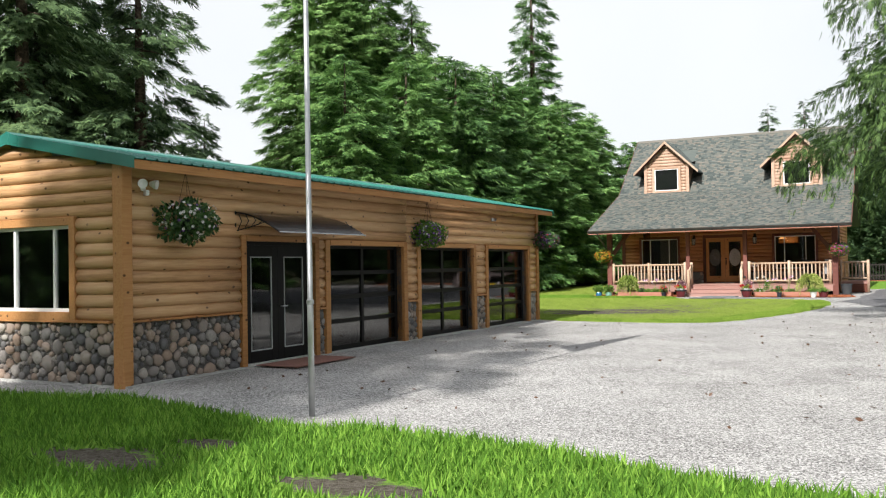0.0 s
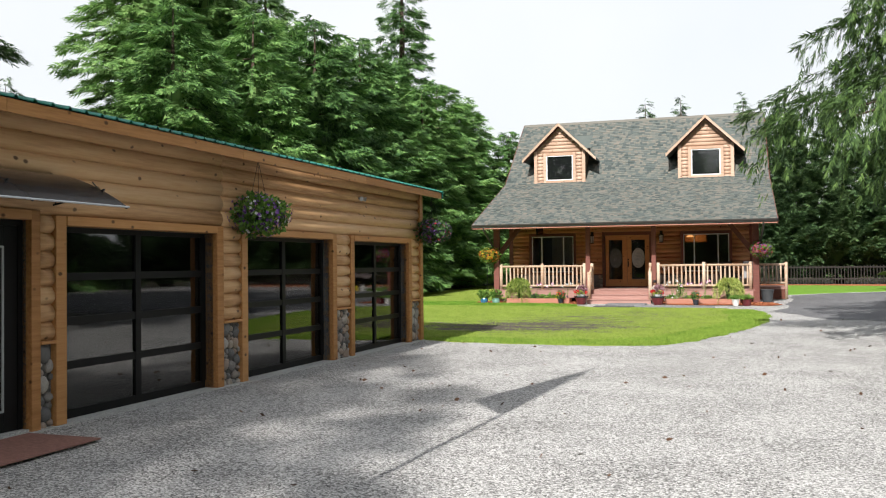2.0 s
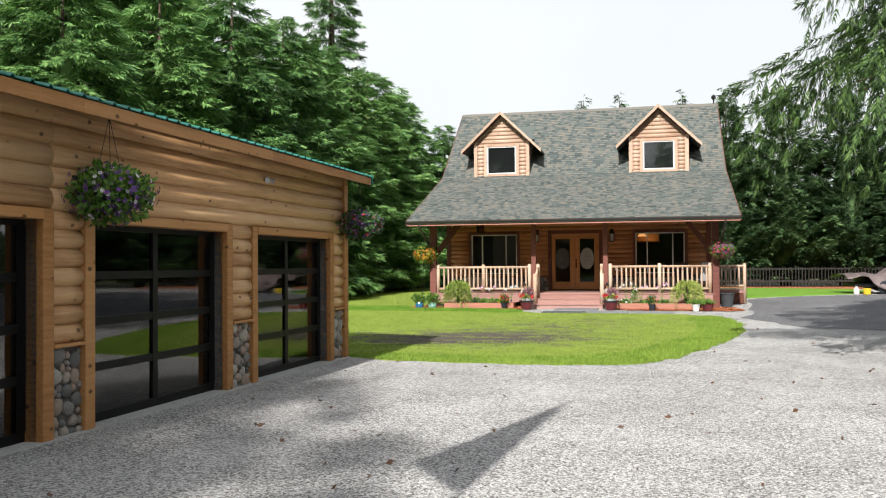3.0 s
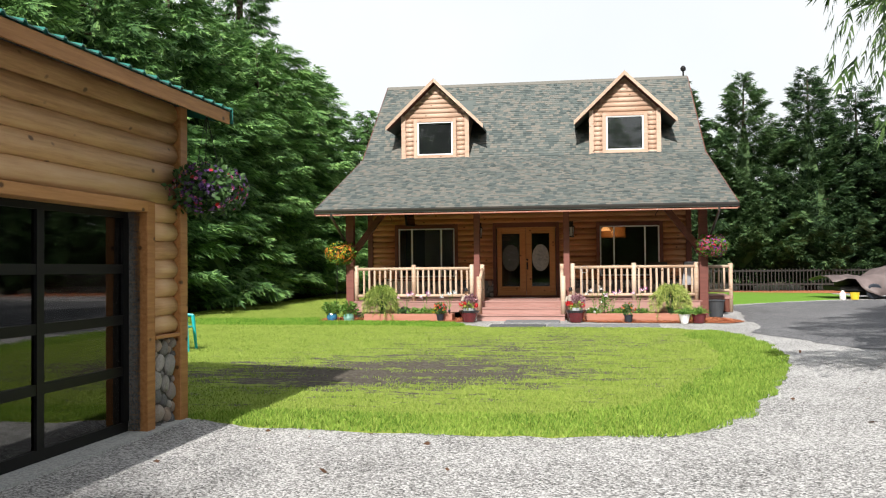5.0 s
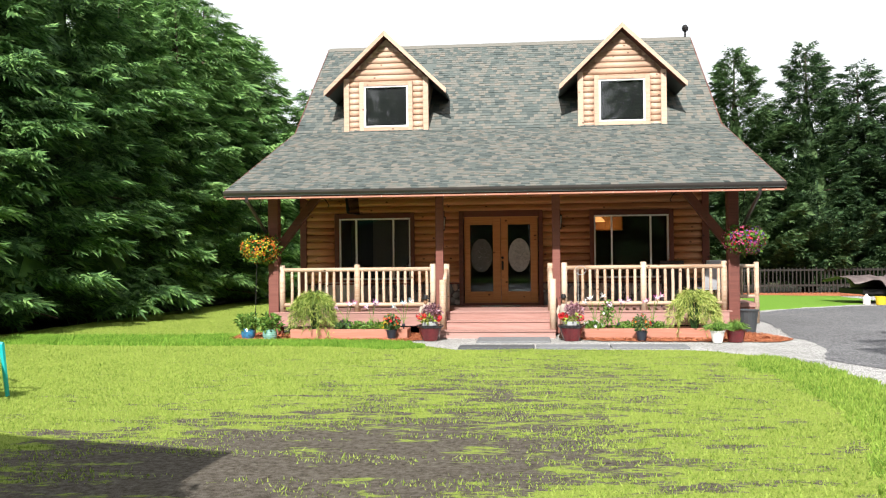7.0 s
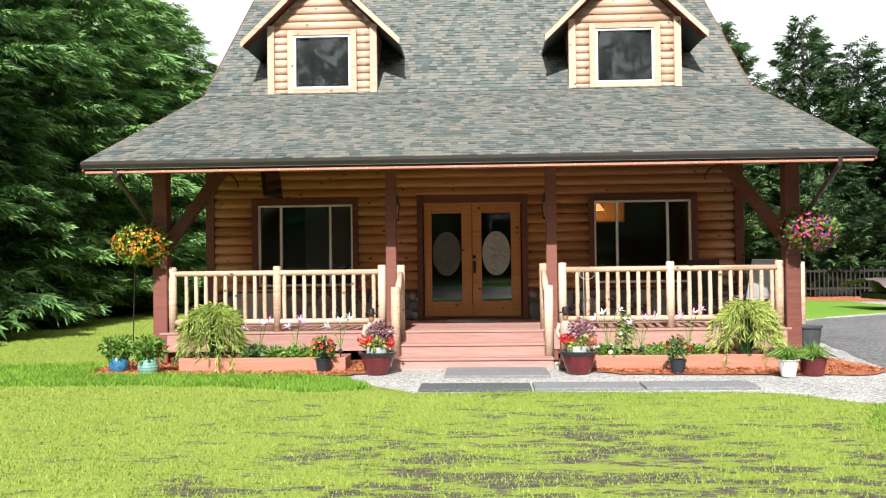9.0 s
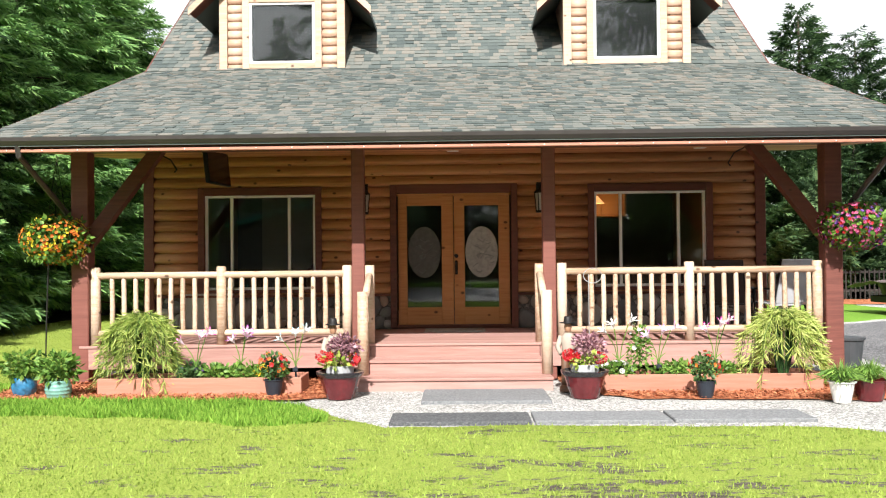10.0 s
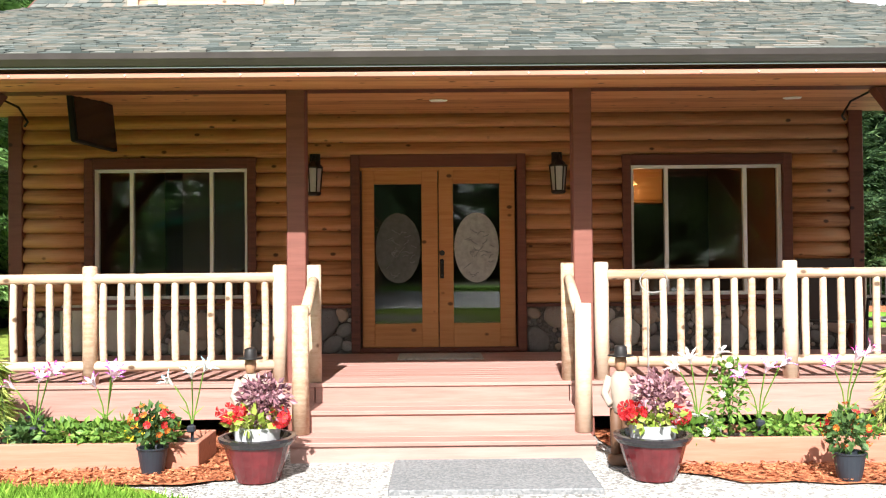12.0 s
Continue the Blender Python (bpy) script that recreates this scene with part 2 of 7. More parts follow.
M_CEDAR_L = leaf("young_cedar_foliage", (0.07, 0.145, 0.045), (0.19, 0.345, 0.105), (0.33, 0.50, 0.175))
M_CYPRESS = leaf("cypress_foliage", (0.026, 0.058, 0.028), (0.08, 0.15, 0.06), (0.16, 0.255, 0.10))
M_FIR = leaf("fir_foliage", (0.05, 0.09, 0.046), (0.12, 0.20, 0.09), (0.21, 0.315, 0.135))
M_FIRNEAR = leaf("near_fir_foliage", (0.036, 0.068, 0.028), (0.10, 0.18, 0.055), (0.20, 0.32, 0.095), clump=1.6)


# ---- mesh helpers ----
def part(name, bm, mat, parent=None, label="", smooth=False):
    me = bpy.data.meshes.new(name)
    bm.to_mesh(me)
    bm.free()
    me.materials.append(mat)
    if smooth:
        me.polygons.foreach_set("use_smooth", [True] * len(me.polygons))
    ob = new(name, me)
    ob.parent = parent
    if label:
        tagged(ob, label)
    return ob


def share(name, me, parent, m):
    ob = new(name, me)
    ob.parent = parent
    ob.matrix_basis = m
    return ob


def thing(name, label, category, m=None, group="", kind=""):
    ob = new(name)
    ob.empty_display_size = 0.2
    if m is not None:
        ob.matrix_basis = m
    return tagged(ob, label, category, group, kind)


def box(x0, x1, y0, y1, z0, z1, bevel=0.0, bm=None):
    bm = bm or bmesh.new()
    b2 = bmesh.new()
    bmesh.ops.create_cube(b2, size=1)
    for v in b2.verts:
        v.co = Vector((x0 + (v.co.x + 0.5) * (x1 - x0), y0 + (v.co.y + 0.5) * (y1 - y0), z0 + (v.co.z + 0.5) * (z1 - z0)))
    if bevel:
        bmesh.ops.bevel(b2, geom=b2.edges[:], offset=bevel, segments=1, affect="EDGES")
    me = bpy.data.meshes.new("tmp")
    b2.to_mesh(me)
    b2.free()
    bm.from_mesh(me)
    bpy.data.meshes.remove(me)
    return bm


def tube(points, radii, sides=8, bm=None, cap=True):
    """A round bar along points with a radius at each."""
    bm = bm or bmesh.new()
    pts = [Vector(p) for p in points]
    if isinstance(radii, (int, float)):
        radii = [radii] * len(pts)
    rings = []
    side = None
    for k, p in enumerate(pts):
        d = (pts[min(k + 1, len(pts) - 1)] - pts[max(k - 1, 0)]).normalized()
        if side is None:
            side = d.cross(Vector((0, 0, 1)) if abs(d.z) < 0.9 else Vector((1, 0, 0))).normalized()
        side = (side - d * side.dot(d)).normalized()
        up = d.cross(side)
        rings.append([bm.verts.new(p + radii[k] * (math.cos(2 * math.pi * i / sides) * side + math.sin(2 * math.pi * i / sides) * up)) for i in range(sides)])
    for a, b in zip(rings, rings[1:]):
        for i in range(sides):
            bm.faces.new((a[i], a[(i + 1) % sides], b[(i + 1) % sides], b[i]))
    if cap:
        bm.faces.new(rings[0][::-1])
        bm.faces.new(rings[-1])
    bmesh.ops.recalc_face_normals(bm, faces=bm.faces[:])
    return bm


def lathe(profile, sides=24, bm=None, centre=(0, 0, 0)):
    bm = bm or bmesh.new()
    rings = []
    for r, z in profile:
        rings.append([bm.verts.new((centre[0] + r * math.cos(2 * math.pi * i / sides), centre[1] + r * math.sin(2 * math.pi * i / sides), centre[2] + z)) for i in range(sides)])
    for a, b in zip(rings, rings[1:]):
        for i in range(sides):
            bm.faces.new((a[i], a[(i + 1) % sides], b[(i + 1) % sides], b[i]))
    bm.faces.new(rings[0][::-1])
    bm.faces.new(rings[-1])
    bmesh.ops.recalc_face_normals(bm, faces=bm.faces[:])
    return bm


def prism(outline, y0, y1, axis="y", bm=None):
    """An outline of (a, z) pairs pushed from y0 to y1."""
    bm = bm or bmesh.new()
    at = (lambda a, z, d: (a, d, z)) if axis == "y" else (lambda a, z, d: (d, a, z))
    p = [bm.verts.new(at(a, z, y0)) for a, z in outline]
    q = [bm.verts.new(at(a, z, y1)) for a, z in outline]
    n = len(outline)
    bm.faces.new(p)
    bm.faces.new(q[::-1])
    for i in range(n):
        bm.faces.new((p[i], q[i], q[(i + 1) % n], p[(i + 1) % n]))
    bmesh.ops.recalc_face_normals(bm, faces=bm.faces[:])
    return bm


def soup(name, verts, faces, mat, parent=None, label="", smooth=False):
    me = bpy.data.meshes.new(name)
    me.from_pydata(verts, [], faces)
    me.materials.append(mat)
    if smooth:
        me.polygons.foreach_set("use_smooth", [True] * len(me.polygons))
    ob = new(name, me)
    ob.parent = parent
    if label:
        tagged(ob, label)
    return ob


def triangles(name, co, mat, parent=None, label=""):
    """A mesh of loose triangles from an array of n x 3 x 3."""
    n = len(co)
    me = bpy.data.meshes.new(name)
    me.vertices.add(3 * n)
    me.vertices.foreach_set("co", np.asarray(co, dtype=np.float32).ravel())
    me.loops.add(3 * n)
    me.loops.foreach_set("vertex_index", np.arange(3 * n, dtype=np.int32))
    me.polygons.add(n)
    me.polygons.foreach_set("loop_start", np.arange(0, 3 * n, 3, dtype=np.int32))
    me.update(calc_edges=True)
    me.materials.append(mat)
    ob = new(name, me)
    ob.parent = parent
    if label:
        tagged(ob, label)
    return ob


def step(a, b, x):
    t = min(1.0, max(0.0, (x - a) / (b - a)))
    return t * t * (3 - 2 * t)


def ground_z(x, y):
    """The yard rises a little towards the garage."""
    return 0.075 * step(-5.5, -9.0, x) * (1 - step(9.0, 22.0, y)) * step(-2.0, 3.0, y) + 0.03 * (1 - step(14, 24, y))


def inside(poly, x, y):
    hit, n = False, len(poly)
    for i in range(n):
        (x1, y1), (x2, y2) = poly[i], poly[i - 1]
        if (y1 > y) != (y2 > y) and x < (x2 - x1) * (y - y1) / (y2 - y1) + x1:
            hit = not hit
    return hit


def densify(poly, gap=0.35, wobble=0.08, seed=1):
    rnd, out = random.Random(seed), []
    n = len(poly)
    for i in range(n):
        a, b = Vector(poly[i]), Vector(poly[(i + 1) % n])
        k = max(1, int((b - a).length / gap)) if (b - a).length < 30 else 6
        for j in range(k):
            p = a.lerp(b, j / k)
            out.append((p.x + rnd.uniform(-wobble, wobble), p.y + rnd.uniform(-wobble, wobble)))
    return out


def smooth_poly(poly, times=2):
    for _ in range(times):
        out = []
        for i in range(len(poly)):
            a, b = Vector(poly[i]), Vector(poly[(i + 1) % len(poly)])
            out += [tuple(a.lerp(b, 0.25)), tuple(a.lerp(b, 0.75))]
        poly = out
    return poly


def sheet(name, poly, lift, mat, cell=0.6):
    """A patch of ground inside an outline, following the yard's slope."""
    from mathutils.geometry import delaunay_2d_cdt
    pts = [Vector(p) for p in poly]
    n = len(pts)
    xs, ys = [p[0] for p in poly], [p[1] for p in poly]
    y = min(ys) + cell / 2
    extra = []
    while y < max(ys):
        x = min(xs) + cell / 2
        while x < max(xs):
            if inside(poly, x, y):
                extra.append(Vector((x, y)))
            x += cell
        y += cell
    vs, _, fs, *_ = delaunay_2d_cdt(pts + extra, [(i, (i + 1) % n) for i in range(n)], [], 1, 1e-5)
    ob = soup(name, [(v.x, v.y, ground_z(v.x, v.y) + lift) for v in vs], [f[:] for f in fs], mat, smooth=True)
    bm = bmesh.new()
    bm.from_mesh(ob.data)
    bmesh.ops.recalc_face_normals(bm, faces=bm.faces[:])
    if sum(f.normal.z for f in bm.faces) < 0:
        bmesh.ops.reverse_faces(bm, faces=bm.faces[:])
    bm.to_mesh(ob.data)
    bm.free()
    return tagged(ob, kind="structure")


# ---- ground ----
xs = [-1500, -400, -120, -60] + [-40 + 2 * k for k in range(41)] + [60, 120, 400, 1500]
ys = [-1500, -400, -120, -60] + [-40 + 2 * k for k in range(56)] + [90, 140, 400, 1500]
ground = soup("ground", [(x, y, ground_z(x, y) - 0.06) for y in ys for x in xs],
              [(j * len(xs) + i, j * len(xs) + i + 1, (j + 1) * len(xs) + i + 1, (j + 1) * len(xs) + i) for j in range(len(ys) - 1) for i in range(len(xs) - 1)], M_FOREST, smooth=True)
tagged(ground, "brown forest floor under the conifers", "ground", kind="structure")
yard = sheet("gravel_yard", densify([(-14, 4.6), (-11.4, 5.3), (-8.8, 5.8), (-6.0, 5.3), (-4.6, 5.5), (-2.6, 5.2), (-1.4, 4.7), (0.1, 4.5), (3, 3.7), (8, 2), (16, -2), (22, 10), (22, 56.0), (6, 56.0), (2, 57.6), (-1.9, 57), (-1.9, 38.7), (-12.5, 38.7), (-12.5, 21), (-14, 21)], 0.5, 0.05), 0.0, M_GRAVEL, 1.0)
tagged(yard, "pale grey crushed gravel yard with shaded patches", "gravel")
drive = sheet("driveway", densify(smooth_poly([(0.2, 29.5), (-1.2, 32.5), (-1.6, 35.0), (-0.9, 37.2), (-0.4, 41), (-0.3, 44.5), (2, 47.2), (4.6, 48.6), (9, 49.5), (20, 50.5), (21, 34), (12, 30.5), (5, 29)], 1), 0.5, 0.12, 4), 0.006, M_DRIVE_SHADED, 1.5)
tagged(drive, "gravel driveway beside the house, tree shade partly in its darker grey", "driveway")

# lawns: sparse grass with bare streaks
M_LAWN = material("lawn_soil", (0.1, 0.16, 0.03), 0.95, spec=0.1)
_v = place(M_LAWN, (0.65, 1.5, 1))
_n = noise_tex(M_LAWN, _v, 2.1, 9.0, 0.76)
_at = node(M_LAWN, "ShaderNodeAttribute")
_at.attribute_name = "bare"
_m = node(M_LAWN, "ShaderNodeMapRange")
_m.inputs["From Min"].default_value, _m.inputs["From Max"].default_value = 0.515, 0.565
link(M_LAWN, math_node(M_LAWN, "ADD", _n, _at.outputs["Fac"]), _m.inputs["Value"])
_g = node(M_LAWN, "ShaderNodeValToRGB")
for _k, (_p, _c) in enumerate(((0.3, (0.155, 0.225, 0.036, 1)), (0.7, (0.33, 0.395, 0.08, 1)))):
    _g.color_ramp.elements[_k].position, _g.color_ramp.elements[_k].color = _p, _c
link(M_LAWN, noise_tex(M_LAWN, place(M_LAWN), 55.0, 4.0, 0.8), _g.inputs["Fac"])
_s = node(M_LAWN, "ShaderNodeValToRGB")
for _k, (_p, _c) in enumerate(((0.35, (0.045, 0.036, 0.026, 1)), (0.75, (0.20, 0.18, 0.15, 1)))):
    _s.color_ramp.elements[_k].position, _s.color_ramp.elements[_k].color = _p, _c
link(M_LAWN, noise_tex(M_LAWN, place(M_LAWN), 18.0, 5.0, 0.8), _s.inputs["Fac"])
_x = node(M_LAWN, "ShaderNodeMix")
_x.data_type = "RGBA"
link(M_LAWN, _m.outputs["Result"], _x.inputs["Factor"])
link(M_LAWN, _g.outputs["Color"], _x.inputs["A"])
link(M_LAWN, _s.outputs["Color"], _x.inputs["B"])
link(M_LAWN, _x.outputs["Result"], M_LAWN.node_tree.nodes["Principled BSDF"].inputs["Base Color"])
bump(M_LAWN, noise_tex(M_LAWN, place(M_LAWN), 40.0, 4.0, 0.8), 0.8, 0.03)
M_BLADE = leaf("grass_blade", (0.14, 0.215, 0.035), (0.25, 0.345, 0.062), (0.33, 0.41, 0.09), 0.95, 1.2)

M_BLADE_E = leaf("edge_grass_blade", (0.105, 0.20, 0.026), (0.205, 0.33, 0.046), (0.31, 0.42, 0.078), 0.9, 1.2)
LAWN = densify([(-9.35, 22.75), (-8.3, 22.2), (-7.0, 22.05), (-5.4, 21.95), (-4.6, 22.1), (-4.0, 22.4), (-3.5, 23.3), (-2.9, 25.1), (-2.3, 26.9), (-1.9, 29.0), (-1.75, 31.0), (-1.85, 32.8), (-2.3, 34.1), (-3.2, 34.9), (-5.0, 35.05), (-7.2, 35.05), (-7.7, 35.45), (-8.1, 36.2), (-8.8, 36.65), (-10.5, 36.7), (-12.0, 36.8), (-12.1, 37.4), (-12.1, 42.0), (-12.3, 58.0), (-17.0, 58.0), (-17.6, 40.0), (-17.8, 30.0), (-17.0, 24.0), (-14.0, 23.2), (-9.6, 22.95)], 0.22, 0.05, 2)
FORE = densify([(-14, 5.0), (-11.4, 5.75), (-8.8, 6.25), (-7.5, 6.1), (-6.0, 5.75), (-4.6, 5.95), (-2.6, 5.55), (-1.4, 5.1), (0.1, 4.85), (3, 4.1), (3, -6), (-14, -6)], 0.22, 0.06, 3)
SIDE = densify([(-1.7, 44.5), (-0.3, 45.3), (2.2, 47.6), (4.5, 49.2), (6.0, 51.5), (6.0, 55.5), (2, 57.2), (-1.7, 57.2)], 0.4, 0.08, 5)


def bareness(x, y):
    """How bare the turf is at a place: the worn middle of the lawn and the foreground."""
    b = 0.20 * math.exp(-(((x + 8.3) / 3.1) ** 2 + ((y - 26.0) / 1.7) ** 2)) + 0.12 * math.exp(-(((x + 6.5) / 3.0) ** 2 + ((y - 28.3) / 2.6) ** 2))
    b += 0.10 * math.exp(-(((x + 5.6) / 3.8) ** 2 + ((y - 32.0) / 2.4) ** 2))
    b += 0.34 * math.exp(-(((x + 3.7) / 0.9) ** 2 + ((y - 3.7) / 0.45) ** 2)) + 0.32 * math.exp(-(((x + 6.4) / 0.9) ** 2 + ((y - 3.7) / 0.5) ** 2)) + 0.3 * math.exp(-(((x + 5.9) / 0.5) ** 2 + ((y - 4.6) / 0.3) ** 2))
    return b - 0.075 - (0.25 if x < -12.2 or y > 37 else 0.0) - 0.2 * (1 if y < 6.5 and b < 0.1 else 0)


M_LAWN_F = M_LAWN.copy()
M_LAWN_F.name = "old_lawn_soil"
for n_ in M_LAWN_F.node_tree.nodes:
    if n_.type == "VALTORGB" and n_.color_ramp.elements[0].color[1] > 0.2 and n_.color_ramp.elements[0].color[1] < 0.3:
        n_.color_ramp.elements[0].color, n_.color_ramp.elements[1].color = (0.09, 0.195, 0.024, 1), (0.20, 0.36, 0.052, 1)
M_BLADE_F = leaf("old_grass_blade", (0.085, 0.20, 0.024), (0.18, 0.36, 0.045), (0.31, 0.50, 0.085), 0.9, 1.2)


def turf(name, poly, lift, cell, label, mat=M_LAWN):
    ob = sheet(name, poly, lift, mat, cell)
    a = ob.data.attributes.new("bare", "FLOAT", "POINT")
    a.data.foreach_set("value", [bareness(v.co.x, v.co.y) for v in ob.data.vertices])
    # the sod's edge slopes down into the gravel
    bm = bmesh.new()
    bm.from_mesh(ob.data)
    rim = [e for e in bm.edges if e.is_boundary]
    away = {}
    for e in rim:
        mid = (e.verts[0].co + e.verts[1].co) / 2
        d = e.verts[1].co - e.verts[0].co
        n = Vector((d.y, -d.x, 0)).normalized()
        n = -n if n.dot(e.link_faces[0].calc_center_median() - mid) > 0 else n
        for v in e.verts:
            away[v.co.xy.copy().freeze()] = away.get(v.co.xy.copy().freeze(), Vector((0, 0, 0))) + n
    grown = bmesh.ops.extrude_edge_only(bm, edges=rim)
    for v in grown["geom"]:
        if isinstance(v, bmesh.types.BMVert):
            n = away[v.co.xy.copy().freeze()]
            v.co += n.normalized() * 0.05 + Vector((0, 0, -0.03)) if n.length else Vector((0, 0, -0.03))
    bmesh.ops.recalc_face_normals(bm, faces=bm.faces[:])
    bm.to_mesh(ob.data)
    bm.free()
    return tagged(ob, label, "lawn")


turf("lawn", LAWN, 0.014, 0.5, "patchy bright green lawn with bare soil streaks")
turf("foreground_lawn", FORE, 0.014, 0.5, "deep green grass with worn spots beside gravel", M_LAWN_F)
turf("side_lawn", SIDE, 0.018, 1.0, "small green lawn between driveway and fence", M_LAWN_F)


def blades(name, poly, count, h0, h1, keep, seed, label, mat=M_BLADE):
    """Grass blades, thinned where the turf is bare."""
    rng = np.random.default_rng(seed)
    p = np.array(poly)
    lo, hi = p.min(0), p.max(0)
    pts = []
    px, py = p[:, 0], p[:, 1]
    qx, qy = np.roll(px, 1), np.roll(py, 1)
    while sum(len(a) for a in pts) < count:
        c = rng.uniform(lo, hi, (20000, 2))
        ins = np.zeros(len(c), bool)
        for i in range(len(p)):
            cond = (py[i] > c[:, 1]) != (qy[i] > c[:, 1])
            if cond.any():
                ins ^= cond & (c[:, 0] < (qx[i] - px[i]) * (c[:, 1] - py[i]) / (qy[i] - py[i] + 1e-12) + px[i])
        c = c[ins]
        pts.append(c[[keep(x, y, rng) for x, y in c]])
    c = np.concatenate(pts)[:count]
    n = len(c)
    z = np.array([ground_z(x, y) + 0.012 for x, y in c])
    h = rng.uniform(h0, h1, n) * rng.uniform(0.6, 1.3, n)
    a = rng.uniform(0, 2 * np.pi, n)
    w = rng.uniform(0.006, 0.012, n) * (h1 / 0.06) ** 0.5
    lean = rng.normal(0, 0.4, (n, 2)) * h[:, None]
    co = np.zeros((n, 3, 3))
    co[:, 0, :2] = c + np.stack([np.cos(a), np.sin(a)], 1) * w[:, None]
    co[:, 1, :2] = c - np.stack([np.cos(a), np.sin(a)], 1) * w[:, None]
    co[:, 0, 2] = co[:, 1, 2] = z
    co[:, 2, :2] = c + lean
    co[:, 2, 2] = z + h
    return tagged(triangles(name, co, mat), label, "grass", kind="stuff")


def turf_keep(x, y, rng):
    f = noise.fractal(Vector((x * 0.35 * 0.9 * 1.6, y * 1.5 * 0.9 * 1.6, 3.0)), 1.0, 2.0, 5) * 0.16
    near = max(0.22, min(1.0, 1.25 - (y - 22) / 22.0))
    return rng.random() < near * (1.0 - step(-0.02, 0.14, bareness(x, y) + f))


blades("lawn_grass", LAWN, 260000, 0.014, 0.034, turf_keep, 11, "thin bright green lawn blades")
blades("foreground_grass", [q for q in FORE if q[1] > -5], 60000, 0.06, 0.13, lambda x, y, rng: y > 1.5 and -11.5 < x < 2.5 and rng.random() < 1 - step(0.02, 0.16, bareness(x, y)), 12, "longer green grass blades along gravel", M_BLADE_F)
blades("lawn_edge_grass", densify([(-9.3, 22.66), (-8.3, 22.1), (-7.0, 21.96), (-5.4, 21.86), (-4.5, 21.98), (-3.9, 22.32), (-3.4, 23.25), (-2.8, 25.05), (-2.2, 26.85), (-1.8, 29.0), (-1.65, 31.0), (-1.75, 32.85), (-2.25, 34.2), (-3.0, 33.0), (-2.7, 31.0), (-2.8, 29.0), (-3.2, 27.0), (-3.8, 25.2), (-4.4, 23.8), (-5.4, 23.0), (-7.0, 23.0), (-8.3, 23.1)], 0.2, 0.07, 6), 34000, 0.022, 0.055, lambda x, y, rng: True, 13, "longer grass along the lawn's curved edge", M_BLADE_E)


M_BLADE_M = leaf("lush_grass_blade", (0.07, 0.165, 0.014), (0.14, 0.29, 0.03), (0.25, 0.41, 0.06), 0.9, 1.2)
BORDER = densify([(-7.75, 35.3), (-8.2, 36.1), (-8.9, 36.55), (-10.5, 36.65), (-12.0, 36.75), (-12.1, 38.0), (-17.0, 38.0), (-17.0, 36.2), (-13.0, 35.7), (-11.0, 35.75), (-9.5, 35.6), (-8.6, 35.1)], 0.3, 0.08, 14)
blades("border_grass", BORDER, 42000, 0.035, 0.08, lambda x, y, rng: x > -12.6 or rng.random() < 0.35, 15, "lush green grass along the mulch bed", M_BLADE_M)


